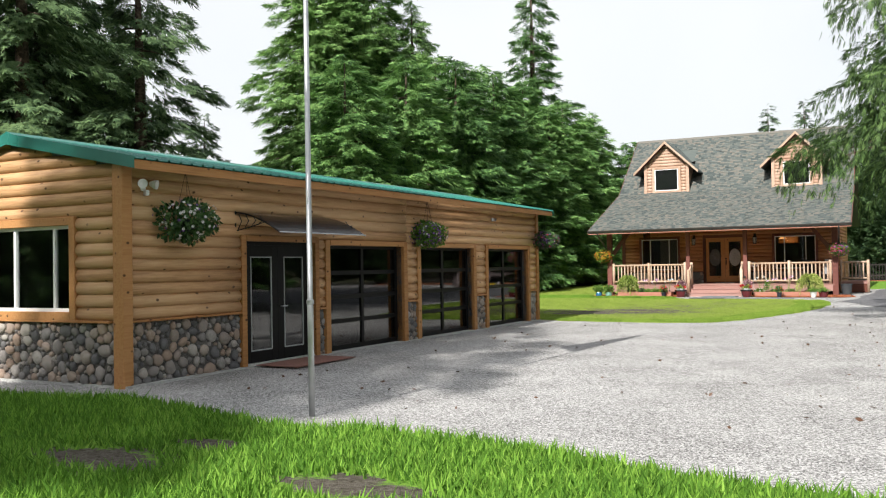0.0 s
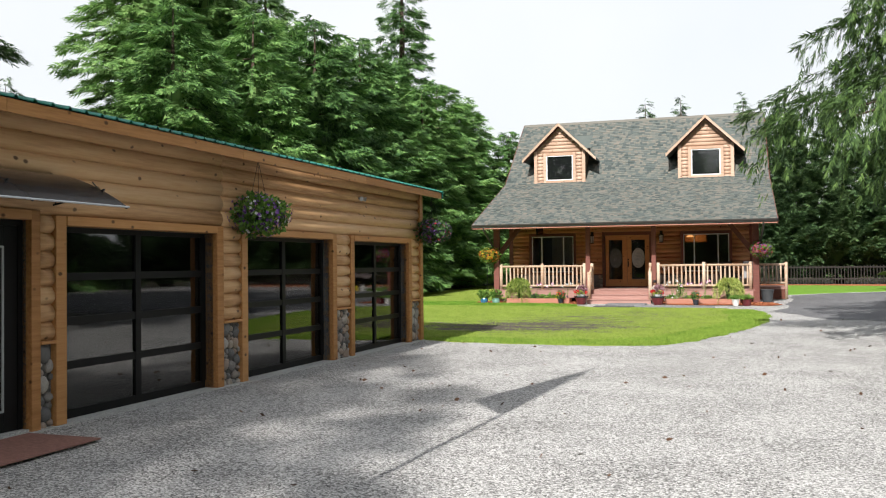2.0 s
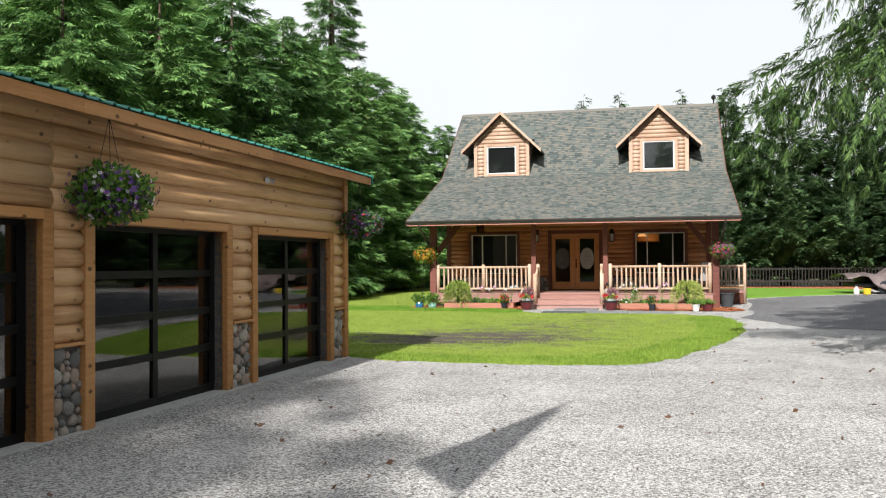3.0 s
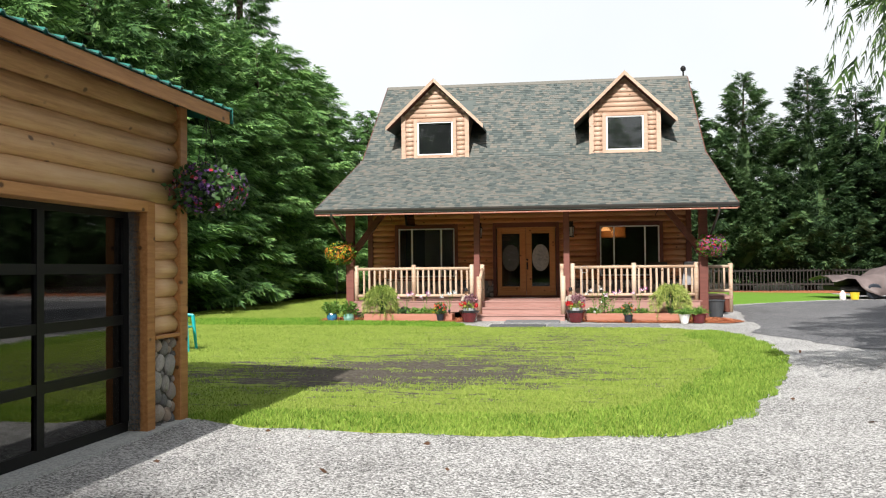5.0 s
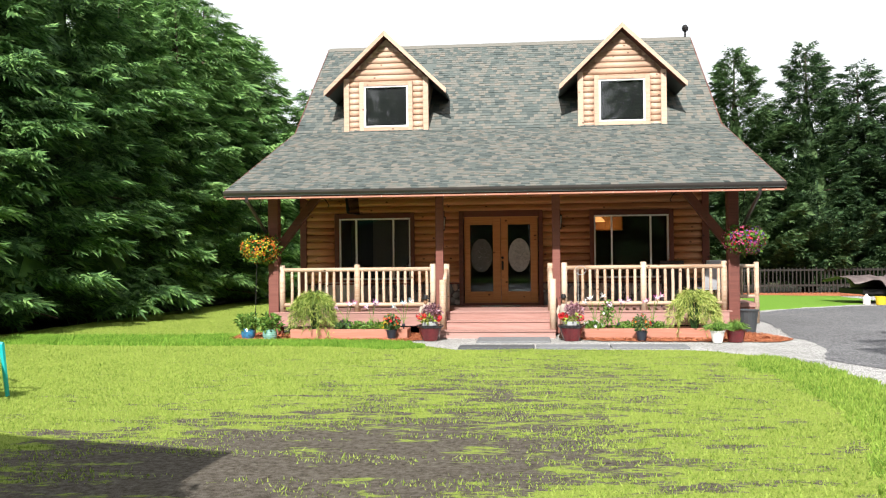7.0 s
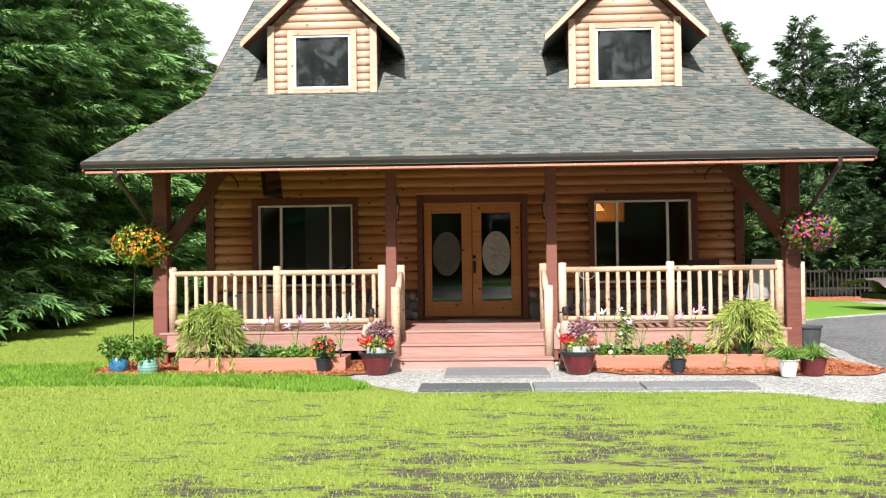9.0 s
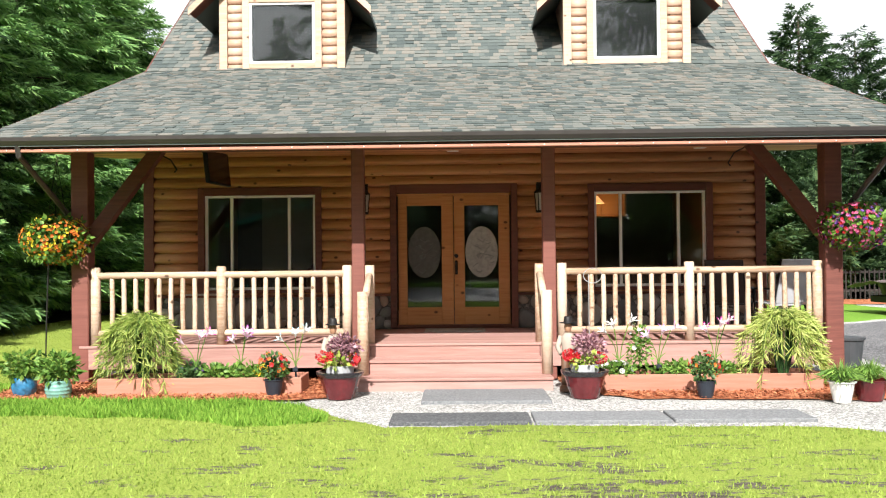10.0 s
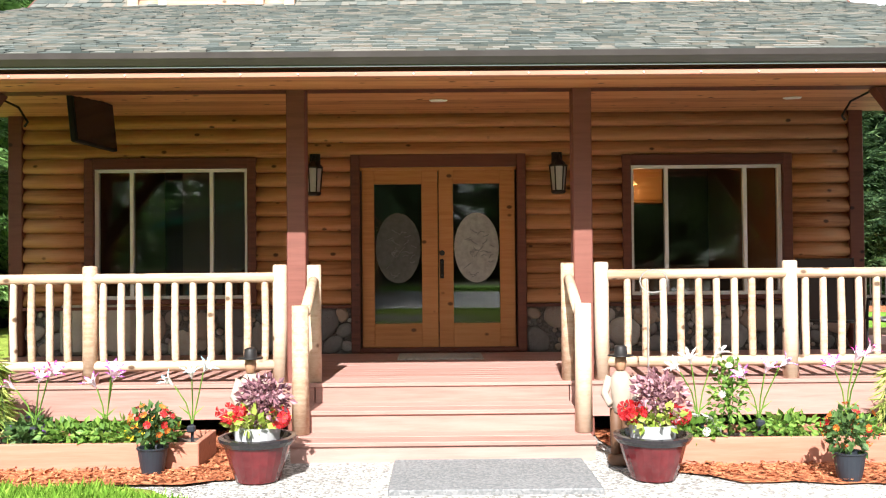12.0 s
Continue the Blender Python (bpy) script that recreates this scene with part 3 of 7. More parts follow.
# ---- conifers ----
def crown_mesh(H, R, low, count, size, droop, seed, power=0.85, hang=0.0, core=0.4, lump=0.25, rise=0.0, boughs=0, flat=0.06, pad=0.3):
    """Foliage of a conifer: flat pads of feathered sprays on whorled limbs, dark gaps between them, round an inner mass."""
    rng = np.random.default_rng(seed)
    n_limb = boughs or max(40, int(16 * (H - low)))
    u = ((np.arange(n_limb) + rng.uniform(0, 1, n_limb)) / n_limb) ** 1.1
    h = low + (H - low) * u
    az = np.arange(n_limb) * 2.39996 + rng.normal(0, 0.35, n_limb)
    reach = R * np.clip(1 - u, 0.012, 1) ** power * rng.uniform(1 - lump, 1 + 0.5 * lump, n_limb)
    reach *= 0.75 + 0.25 * np.clip(u / 0.08, 0, 1)
    reach *= 1 + lump * 0.5 * np.sin(az * 2 + h * 0.9 + seed)
    weight = (reach + 0.2) ** 1.5
    limb = rng.choice(n_limb, count, p=weight / weight.sum())
    far = reach[limb]
    f = np.sqrt(rng.uniform(0.05, 1.0, count))
    half = pad * far * (1.05 - 0.8 * f) + 0.1
    q = rng.uniform(-1, 1, count)
    side, r = q * half, far * f
    d = np.stack([np.cos(az[limb]), np.sin(az[limb])], 1)
    t = np.stack([-d[:, 1], d[:, 0]], 1)
    p = np.zeros((count, 3))
    p[:, :2] = d * r[:, None] + t * side[:, None]
    p[:, 2] = h[limb] + rise * r * f - droop * r * f ** 1.4 - 0.4 * np.abs(side) + rng.normal(0, flat, count)
    out = np.zeros((count, 3))
    out[:, :2] = d * (0.35 + f)[:, None] + t * (0.9 * q * (1.15 - 0.6 * f) + rng.normal(0, 0.25, count))[:, None]
    out[:, 2] = rise * 0.9 - droop * 1.2 - 0.15 + rng.normal(0, 0.22, count)
    if hang:
        # every other spray hangs on a strand below its limb
        low_one = rng.random(count) < 0.6
        drop = hang * rng.uniform(0.02, 1, count) * (0.35 + 0.65 * np.sin(limb * 1.7 + np.floor(side * 9) * 2.3) ** 2)
        p[:, 2] -= np.where(low_one, drop, 0)
        out[low_one] = out[low_one] * 0.25 + np.array([0, 0, -1.0])
    p[:, 2] = np.where(p[:, 2] < 0.35, 0.35 + rng.uniform(0, 0.9, count) ** 2, p[:, 2])
    out /= np.linalg.norm(out, axis=1)[:, None]
    up = np.stack([rng.normal(0, 0.45, count), rng.normal(0, 0.45, count), np.ones(count)], 1)
    up[:, :2] += d * 0.8
    wide = np.cross(out, up)
    wide /= np.linalg.norm(wide, axis=1)[:, None] + 1e-6
    nor = np.cross(out, wide)
    s = size * rng.uniform(0.6, 1.3, count)
    tri = []
    for at, ang, long in ((0.05, 0.8, 0.62), (0.05, -0.8, 0.62), (0.32, 0.68, 0.55), (0.32, -0.68, 0.55), (0.58, 0.5, 0.45), (0.58, -0.5, 0.45), (0.55, 0.0, 0.6)):
        L = s * long * rng.uniform(0.75, 1.2, count)
        root = p + out * (s * at)[:, None]
        tip = root + (out * np.cos(ang) + wide * np.sin(ang)) * L[:, None] - nor * (0.14 * L * rng.normal(0, 1, count))[:, None] - np.array([0, 0, 0.18]) * L[:, None]
        across = (wide * np.cos(ang) - out * np.sin(ang)) * (s * 0.085)[:, None]
        tri.append(np.stack([root + across, tip, root - across], 1))
    co = np.concatenate(tri)
    if core:
        sides, rows = 11, 9
        ring = np.zeros((rows + 1, sides, 3))
        for j in range(rows + 1):
            v = j / rows
            rr = R * core * max(0.02, 1 - v) * rng.uniform(0.75, 1.2, sides) * (0.25 if j == 0 else 1.0)
            aa = np.arange(sides) * 2 * np.pi / sides
            ring[j, :, 0], ring[j, :, 1] = rr * np.cos(aa), rr * np.sin(aa)
            ring[j, :, 2] = low + (H * 0.8 - low) * v - droop * rr * 0.6
        ring[:, :, 2] = np.maximum(ring[:, :, 2], 0.1)
        quads = []
        for j in range(rows):
            for i in range(sides):
                a, b, c, e = ring[j, i], ring[j, (i + 1) % sides], ring[j + 1, (i + 1) % sides], ring[j + 1, i]
                quads += [(a, b, c), (a, c, e)]
        co = np.concatenate([co, np.array(quads)])
    return co


def conifer(name, label, H, R, low, count, size, droop, mat, seed, where, limbs=14, girth=0.022, **more):
    """A tree: tapered trunk with limbs, and its crown."""
    rnd = random.Random(seed)
    x, y = where
    t = thing(name, label, "tree", pose(x, y, ground_z(x, y) - 0.03, 0, 0, rnd.uniform(0, 360)), "conifers round the yard")
    bm = tube([(0, 0, 0), (0, 0, 0.06 * H), (rnd.uniform(-0.1, 0.1), rnd.uniform(-0.1, 0.1), 0.5 * H), (0, 0, 0.97 * H)], [girth * H * 1.35, girth * H, girth * H * 0.55, 0.02], 9)
    for k in range(limbs):
        a, h = rnd.uniform(0, 6.28), low + (H - low) * 0.85 * (k + 0.5) / limbs
        L = 0.8 * R * max(0.05, 1 - (h - low) / (H - low))
        tube([(0, 0, h), (L * 0.5 * math.cos(a), L * 0.5 * math.sin(a), h - droop * L * 0.3), (L * math.cos(a), L * math.sin(a), h - droop * L * 0.85)], [0.05 + 0.004 * H * 0.5, 0.035, 0.012], 5, bm)
    part("trunk", bm, M_BARK, t, smooth=True)
    triangles("crown", crown_mesh(H, R, low, count, size, droop, seed, **more), mat, t)
    return t


def row_of(proto, places, seed):
    """Copies of a tree, turned and scaled."""
    rnd = random.Random(seed)
    for x, y, s, *slim in places:
        o = copy_thing(proto, pose(x, y, ground_z(x, y) - 0.03, 0, 0, rnd.uniform(0, 360)))
        w = s * (slim[0] if slim else 1.0)
        o.scale = (w * rnd.uniform(0.9, 1.1), w * rnd.uniform(0.9, 1.1), s)


TALL = "dense dark green cedar with drooping sprays down to grass"
cedar_a = conifer("cedar_tree", "very tall dense green cedar beyond the garage", 26.0, 6.0, 0.5, 22000, 0.6, 0.18, M_CEDAR_L, 21, (-33.6, 46.5), core=0.4, power=0.7, lump=0.4)
cedar_b = conifer("cedar_tree", TALL, 12.6, 4.3, 0.45, 13000, 0.5, 0.16, M_CEDAR, 22, (-20.0, 40.0), core=0.5, power=0.62, rise=0.1, lump=0.3)
cedar_c = conifer("cedar_tree", TALL, 11.6, 3.9, 0.45, 12000, 0.48, 0.14, M_CEDAR, 23, (-19.0, 51.5), core=0.5, power=0.62, rise=0.14, lump=0.35)
row_of(cedar_a, [(-31.2, 49.5, 1.0), (-35.5, 53.0, 1.05), (-29.3, 52.5, 0.78), (-26.8, 54.5, 0.6)], 1)
row_of(cedar_b, [(-20.8, 36.0, 0.95), (-21.8, 32.0, 0.9), (-26.0, 40.0, 1.0), (-19.7, 44.3, 1.0), (-24.5, 46.5, 1.15), (-19.4, 55.5, 1.0), (-24.5, 53, 1.2), (-24, 60, 1.2), (-19.5, 61.5, 1.0)], 2)
row_of(cedar_c, [(-19.6, 48.2, 1.0), (-18.6, 58.0, 1.0), (-17.2, 65, 0.92), (-13.5, 71, 0.8), (-4.5, 73, 0.85)], 3)
hedge = conifer("cypress_tree", "upright green cypress in a tall hedge behind fence", 11.2, 3.3, 0.2, 12000, 0.44, 0.02, M_CYPRESS, 24, (3.6, 61.6), core=0.5, power=0.66, rise=0.42, lump=0.4, pad=0.28)
row_of(hedge, [(0.4, 61.2, 0.97), (6.6, 61.0, 1.0), (9.2, 62.0, 0.93), (11.8, 60.8, 1.02), (14.6, 61.6, 0.98), (17.6, 60.4, 1.05), (20.5, 59.0, 1.1), (23.5, 56.0, 1.2), (-2.6, 63.5, 0.9)], 4)
fir = conifer("fir_tree", "tall open fir with bare trunk showing between limbs", 24.0, 5.0, 2.5, 10000, 0.58, 0.3, M_FIR, 25, (-35.0, 25.5), core=0.0, power=0.55, lump=0.65, boughs=120, flat=0.16)
row_of(fir, [(-38.0, 29.0, 1.05), (-33.5, 31.0, 0.86), (-42.0, 34.0, 1.0), (-38.5, 41.5, 0.48), (-38.5, 22.5, 1.0), (-43.0, 28.0, 0.9)], 5)
spire = conifer("fir_tree", "tall pointed fir standing above the cedars", 26.0, 5.4, 2.0, 14000, 0.55, 0.12, M_CEDAR, 27, (-25.8, 67.0), core=0.25, power=0.8, lump=0.4, boughs=210, flat=0.1)
far_fir = conifer("fir_tree", "distant pointed fir beyond the house", 16.0, 3.3, 1.0, 4000, 0.55, 0.12, M_FIR, 28, (-9.5, 86.0), core=0.3, power=0.8, lump=0.4, boughs=120)
row_of(far_fir, [(-6.5, 88, 1.03), (-1.2, 84, 0.98), (2.2, 86, 1.0), (-14.0, 90, 0.85)], 9)
# trees behind the start of the path and beside the drive, which shade the yard
shade_fir = conifer("fir_tree", "tall open fir shading the gravel yard", 24.0, 5.0, 2.5, 4500, 0.86, 0.3, M_FIR, 29, (-22.0, -22.0), core=0.0, power=0.55, lump=0.65, boughs=120, flat=0.16)
row_of(shade_fir, [(-11.6, -20.0, 1.45, 0.55), (-9.8, -23.0, 1.4, 0.48), (-12.0, -26.0, 1.6, 0.5), (-19.0, -31.0, 1.75, 0.5), (5.0, -28.0, 1.0), (16.0, -24.0, 1.0), (9.0, 18.5, 0.95), (12.5, 23.5, 1.0), (16.5, 17.0, 1.1), (7.5, 26.5, 0.75)], 6)
back_cedar = conifer("cedar_tree", "dense dark cedar closing the yard behind the lawn", 17.5, 5.6, 0.5, 3500, 1.0, 0.14, M_CEDAR, 30, (-28.0, -4.0), core=0.55, power=0.6, lump=0.3)
row_of(back_cedar, [(26, 4, 1.05), (26, 47, 0.85), (28, 35, 0.85), (28.5, 22, 0.9)] + [(-33 + 6.5 * k, -36 + 1.5 * (k % 2), 0.95 + 0.05 * (k % 3)) for k in range(11)], 8)
near_fir = conifer("drooping_fir_tree", "large fir with long drooping limbs over gravel yard", 19.0, 5.5, 4.7, 62000, 0.22, 0.25, M_FIRNEAR, 26, (3.4, 22.6), core=0.28, power=0.55, hang=1.4, lump=0.3, limbs=70, boughs=230, pad=0.16)

# ---- garage ----
GA = 90 - 1.55
G = thing("garage", "long honey-coloured log-sided garage with green metal roof and river stone base", "garage", pose(-9.6, 7.0, 0.0, 0, 0, GA) @ pose(0, 0, 0, 0, 0.45, 0))
# inside the garage's own frame: x runs along the front, y is depth behind the front wall, z is up


def gbox(name, a0, a1, o0, o1, z0, z1, mat, parent, bevel=0.0, label=""):
    """A block along the front: a along the wall, o outwards from it."""
    return part(name, box(a0, a1, -o1, -o0, z0, z1, bevel), mat, parent, label)


LOGS = {}


def log_mesh(length, pitch, mat):
    """A half-round siding log along x, bulging towards -y."""
    key = (round(length, 2), pitch, mat.name)
    if key not in LOGS:
        n = 7
        prof = []
        for k in range(n + 1):
            a = math.pi * k / n
            t = 0.5 - 0.5 * math.cos(a)
            lap = 0.55 if mat.name.startswith("amber") else 0.85
            prof.append((-(0.056 if mat.name.startswith("honey") else 0.078 if pitch > 0.16 else 0.04) * math.sin(math.pi * t ** lap) ** 0.75 - 0.004, pitch * t))
        prof[0], prof[-1] = (0.0, 0.0), (0.0, pitch)
        bm = bmesh.new()
        ends = []
        for x in (0.0, length):
            ends.append([bm.verts.new((x, y, z)) for y, z in prof])
        for i in range(n):
            bm.faces.new((ends[0][i], ends[1][i], ends[1][i + 1], ends[0][i + 1]))
        bm.faces.new(ends[0][::-1])
        bm.faces.new(ends[1])
        bmesh.ops.recalc_face_normals(bm, faces=bm.faces[:])
        me = bpy.data.meshes.new("log")
        bm.to_mesh(me)
        bm.free()
        me.polygons.foreach_set("use_smooth", [True] * n + [False] * 2)
        me.materials.append(mat)
        LOGS[key] = me
    return LOGS[key]


def logs(parent, a0, a1, z0, z1, pitch, mat, m):
    """Courses of logs on a wall from z0 to z1; m puts x along the wall and -y outwards."""
    n = max(1, round((z1 - z0) / pitch))
    q = (z1 - z0) / n
    for k in range(n):
        o = share("log", log_mesh(a1 - a0, round(q, 4), mat), parent, m @ Matrix.Translation((a0, 0, z0 + k * q)))


STONES = []
for k in range(6):
    bm = bmesh.new()
    bmesh.ops.create_icosphere(bm, subdivisions=2, radius=1)
    for v in bm.verts:
        v.co *= 1 + 0.22 * noise.noise(v.co * 1.3 + Vector((k * 7, 0, 0)))
        v.co.y *= 0.75
    bmesh.ops.dissolve_limit(bm, angle_limit=0.12, verts=bm.verts[:], edges=bm.edges[:])
    me = bpy.data.meshes.new("stone")
    bm.to_mesh(me)
    bm.free()
    me.polygons.foreach_set("use_smooth", [True] * len(me.polygons))
    me.materials.append(M_STONE)
    STONES.append(me)


def stones(parent, a0, a1, z0, z1, m, seed, big=0.12, small=0.035, depth=0.55):
    """Cobbles packed on a wall face; m puts x along the wall and -y outwards."""
    rnd = random.Random(seed)
    put = []
    for r, tries in ((big, 60), (big * 0.75, 160), (big * 0.55, 420), (big * 0.42, 700), (small, 900)):
        for _ in range(int(tries * (a1 - a0) * (z1 - z0))):
            w = r * rnd.uniform(0.85, 1.25)
            x, z = rnd.uniform(a0 + w * 0.6, max(a0 + w * 0.61, a1 - w * 0.6)), rnd.uniform(z0 + w * 0.6, z1 - w * 0.7)
            if all((x - p) ** 2 + (z - q) ** 2 > (0.93 * (w + s)) ** 2 for p, q, s in put):
                put.append((x, z, w))
    for x, z, w in put:
        k = min(1.25, 0.92 * (min(x - a0, a1 - x) + 0.02) / w) if min(x - a0, a1 - x) < w else rnd.uniform(0.95, 1.25)
        share("stone", rnd.choice(STONES), parent, m @ pose(x, -0.01, z, 0, rnd.choice((0, 0, 90)) + rnd.uniform(-30, 30), 0) @ Matrix.Diagonal((w * min(k, 1.15) * rnd.uniform(0.85, 1.2), w * depth + 0.02, w * rnd.uniform(0.8, 1.15), 1)))


FRONT = Matrix.Identity(4)
# wall panels behind the cladding; openings between them
END, DEEP, EAVE = 15.5, 6.0, 3.33
openings = [(2.58, 4.50, 2.24), (4.98, 7.74, 2.20), (8.50, 11.21, 2.20), (12.08, 14.76, 2.20)]
gwall = part("wall", box(0.0, END, 0.0, 0.16, 2.26, EAVE + 0.05), M_MORTAR, G, "honey log front wall over cobbles")
solids = [(0.0, 2.58), (4.50, 4.98), (7.74, 8.50), (11.21, 12.08), (14.76, END)]
for a0, a1 in solids:
    part("pier", box(a0, a1, 0.0, 0.16, 0.0, 2.26), M_MORTAR, G)
# inner walls and ceiling carry the unlit garage's gloom in their colour
part("back_wall", box(0.0, END, DEEP - 0.16, DEEP, 0.0, EAVE), M_ROOM_DIM, G)
part("end_wall", prism([(0.16, 0), (DEEP - 0.16, 0), (DEEP - 0.16, EAVE), (2.3, EAVE + 0.46), (0.16, EAVE + 0.02)], END - 0.16, END, "x"), M_ROOM_DIM, G)
# side wall with a window opening from depth 1.0 to 2.9
for y0, y1, z0, z1 in ((0.16, 1.02, 0.0, 2.46), (2.9, DEEP - 0.16, 0.0, 2.46), (1.02, 2.9, 0.0, 1.18)):
    part("side_wall", box(0.0, 0.16, y0, y1, z0, z1), M_MORTAR, G)
part("side_wall", prism([(0.16, 2.46), (DEEP - 0.16, 2.46), (DEEP - 0.16, EAVE), (2.3, EAVE + 0.46), (0.16, EAVE + 0.02)], 0.0, 0.16, "x"), M_MORTAR, G)
part("floor_slab", box(-0.05, END + 0.02, -0.14, DEEP, -0.1, 0.14), M_CONC, G)
part("ceiling", box(0.16, END - 0.16, 0.16, DEEP - 0.16, EAVE - 0.1, EAVE - 0.05), M_ROOM_DIM, G)

ST = 1.04
sections = [(0.11, 2.46), (4.62, 4.83), (7.89, 8.35), (11.36, 11.93), (14.91, END - 0.1)]
for k, (a0, a1) in enumerate(sections):
    top = 2.30
    st = ST if k == 0 else 1.0
    stones(gwall, a0, a1, 0.1, st - 0.02, FRONT, 50 + k, 0.088 if k == 0 else 0.078)
    gbox("ledge", a0, a1, 0.0, 0.085, st - 0.015, st + 0.02, M_POST_G, G, 0.006)
    logs(gwall, a0, a1, st + 0.02, top, 0.18, M_LOG_G, FRONT)
logs(gwall, 0.11, 7.9, 2.30, EAVE, 0.2, M_LOG_G, FRONT)
logs(gwall, 7.9, END - 0.1, 2.30, EAVE, 0.2, M_LOG_G, FRONT)
side = next(o for o in G.children if o.name.startswith("side_wall"))


def side_pose(y0):
    """x along the side wall (towards the front, ending at depth y0), -y outwards."""
    return Matrix(((0, 1, 0, 0), (-1, 0, 0, y0), (0, 0, 1, 0), (0, 0, 0, 1)))


stones(side, 0.0, 3.89, 0.1, ST - 0.02, side_pose(4.0), 61, 0.09)
part("ledge", box(-0.085, 0.0, 0.18, 4.4, ST - 0.015, ST + 0.02, 0.006), M_POST_G, G)
logs(side, 0.0, 0.79, ST + 0.02, 2.56, 0.18, M_LOG_G, side_pose(0.9))
logs(side, 0.0, 1.6, ST + 0.02, 2.56, 0.18, M_LOG_G, side_pose(4.62))
for k in range(7):
    z = 2.56 + 0.19 * k
    # each course stops at the rake
    y0 = max(0.11, (z + 0.11 - EAVE) / 0.2)
    logs(side, 0.0, 4.6 - y0, z, z + 0.19, 0.19, M_LOG_G, side_pose(4.6))
part("corner_post", box(-0.075, 0.11, -0.1, 0.11, 0.08, EAVE - 0.02, 0.012), M_POST_G, G)
part("corner_board", box(END - 0.1, END + 0.06, -0.09, 0.1, 0.08, EAVE - 0.02, 0.01), M_POST_G, G)

# jambs and heads round the openings
for k, (a0, a1, z) in enumerate(openings):
    w = 0.12 if k == 0 else 0.15
    for x0 in (a0 - w, a1):
        gbox("jamb", x0, x0 + w, -0.16, 0.075, 0.1, z + 0.1, M_POST_G, G, 0.006)
    gbox("head", a0, a1, -0.16, 0.085, z, z + 0.1, M_POST_G, G, 0.006)
# side window
for y0, y1, z0, z1 in ((0.9, 1.02, 1.06, 2.58), (2.9, 3.02, 1.06, 2.58), (1.02, 2.9, 2.46, 2.58), (1.02, 2.9, 1.06, 1.18)):
    part("window_trim", box(-0.075, 0.1, y0, y1, z0, z1, 0.005), M_POST_G, G)
gw = part("window", box(0.0, 0.06, 1.02, 1.07, 1.18, 2.46), M_WHITE, G, "white framed sliding window")
for y0, y1, z0, z1 in ((2.85, 2.9, 1.18, 2.46), (1.07, 2.85, 1.18, 1.23), (1.07, 2.85, 2.41, 2.46), (1.40, 1.45, 1.23, 2.41), (2.3, 2.35, 1.23, 2.41)):
    part("frame", box(0.0, 0.06, y0, y1, z0, z1), M_WHITE, gw)
part("pane", box(0.03, 0.036, 1.07, 2.85, 1.23, 2.41), M_GLASS, gw).visible_shadow = False
for k in range(3):
    part("curtain", box(0.12, 0.15, 1.1 + 0.55 * k, 1.16 + 0.55 * k + 0.1, 1.2, 2.44, 0.01), M_ROOM, gw)


def sectional_door(a0, a1, z):
    """A black overhead door, four rows of two dark panes."""
    d = part("garage_door", box(a0, a1, 0.125, 0.16, 0.1, 0.235), M_BLACK, G, "black framed overhead door with dark glass panes")
    rows, rail, stile = 4, 0.085, 0.095
    h = (z - 0.235 - 0.06) / rows
    part("top_rail", box(a0, a1, 0.125, 0.16, z - 0.06, z), M_BLACK, d)
    mid = (a0 + a1) / 2
    for x0 in (a0, mid - stile / 2, a1 - stile):
        part("stile", box(x0, x0 + stile, 0.115, 0.165, 0.235, z - 0.06), M_BLACK, d)
    for k in range(rows):
        zz = 0.235 + h * k
        if k:
            part("rail", box(a0, a1, 0.12, 0.163, zz - rail / 2, zz + rail / 2), M_BLACK, d)
        for x0, x1 in ((a0 + stile, mid - stile / 2), (mid + stile / 2, a1 - stile)):
            part("pane", box(x0, x1, 0.14, 0.146, zz, zz + h), M_GLASS_D, d).visible_shadow = False
    part("kick_strip", box(a0, a1, 0.118, 0.168, 0.1, 0.135), M_BLACK, d)


for a0, a1, z in openings[1:]:
    sectional_door(a0, a1, z)
# french door
fd = part("french_door", box(2.58, 4.50, 0.04, 0.1, 2.18, 2.24), M_BLACK, G, "black double door with long bright-edged glass panes")
for a0, a1 in ((2.58, 2.64), (4.44, 4.50)):
    part("door_frame", box(a0, a1, 0.04, 0.1, 0.1, 2.18), M_BLACK, fd)
for a0, a1 in ((2.64, 3.54), (3.54, 4.44)):
    for x0, x1, z0, z1 in ((a0, a0 + 0.17, 0.13, 2.18), (a1 - 0.17, a1, 0.13, 2.18), (a0 + 0.17, a1 - 0.17, 0.13, 0.36), (a0 + 0.17, a1 - 0.17, 1.98, 2.18)):
        part("stile", box(x0, x1, 0.05, 0.09, z0, z1, 0.004), M_BLACK, fd)
    for x0, x1, z0, z1 in ((a0 + 0.17, a0 + 0.19, 0.36, 1.98), (a1 - 0.19, a1 - 0.17, 0.36, 1.98), (a0 + 0.19, a1 - 0.19, 0.36, 0.38), (a0 + 0.19, a1 - 0.19, 1.96, 1.98)):
        part("glazing_bead", box(x0, x1, 0.044, 0.07, z0, z1), M_BEAD, fd)
    part("pane", box(a0 + 0.19, a1 - 0.19, 0.06, 0.066, 0.38, 1.96), M_GLASS_D, fd).visible_shadow = False
part("door_handle", tube([(3.62, 0.05, 1.1), (3.62, 0.0, 1.1), (3.75, 0.0, 1.1)], 0.012, 6), M_STEEL, fd)
part("threshold", box(2.55, 4.53, -0.04, 0.12, 0.13, 0.165, 0.004), M_CONC, fd)

# roof: ribbed metal on two slopes
R_OUT, RID, SL = 0.42, 2.3, 0.2
A0, A1 = 0.05 - 0.2, 15.92


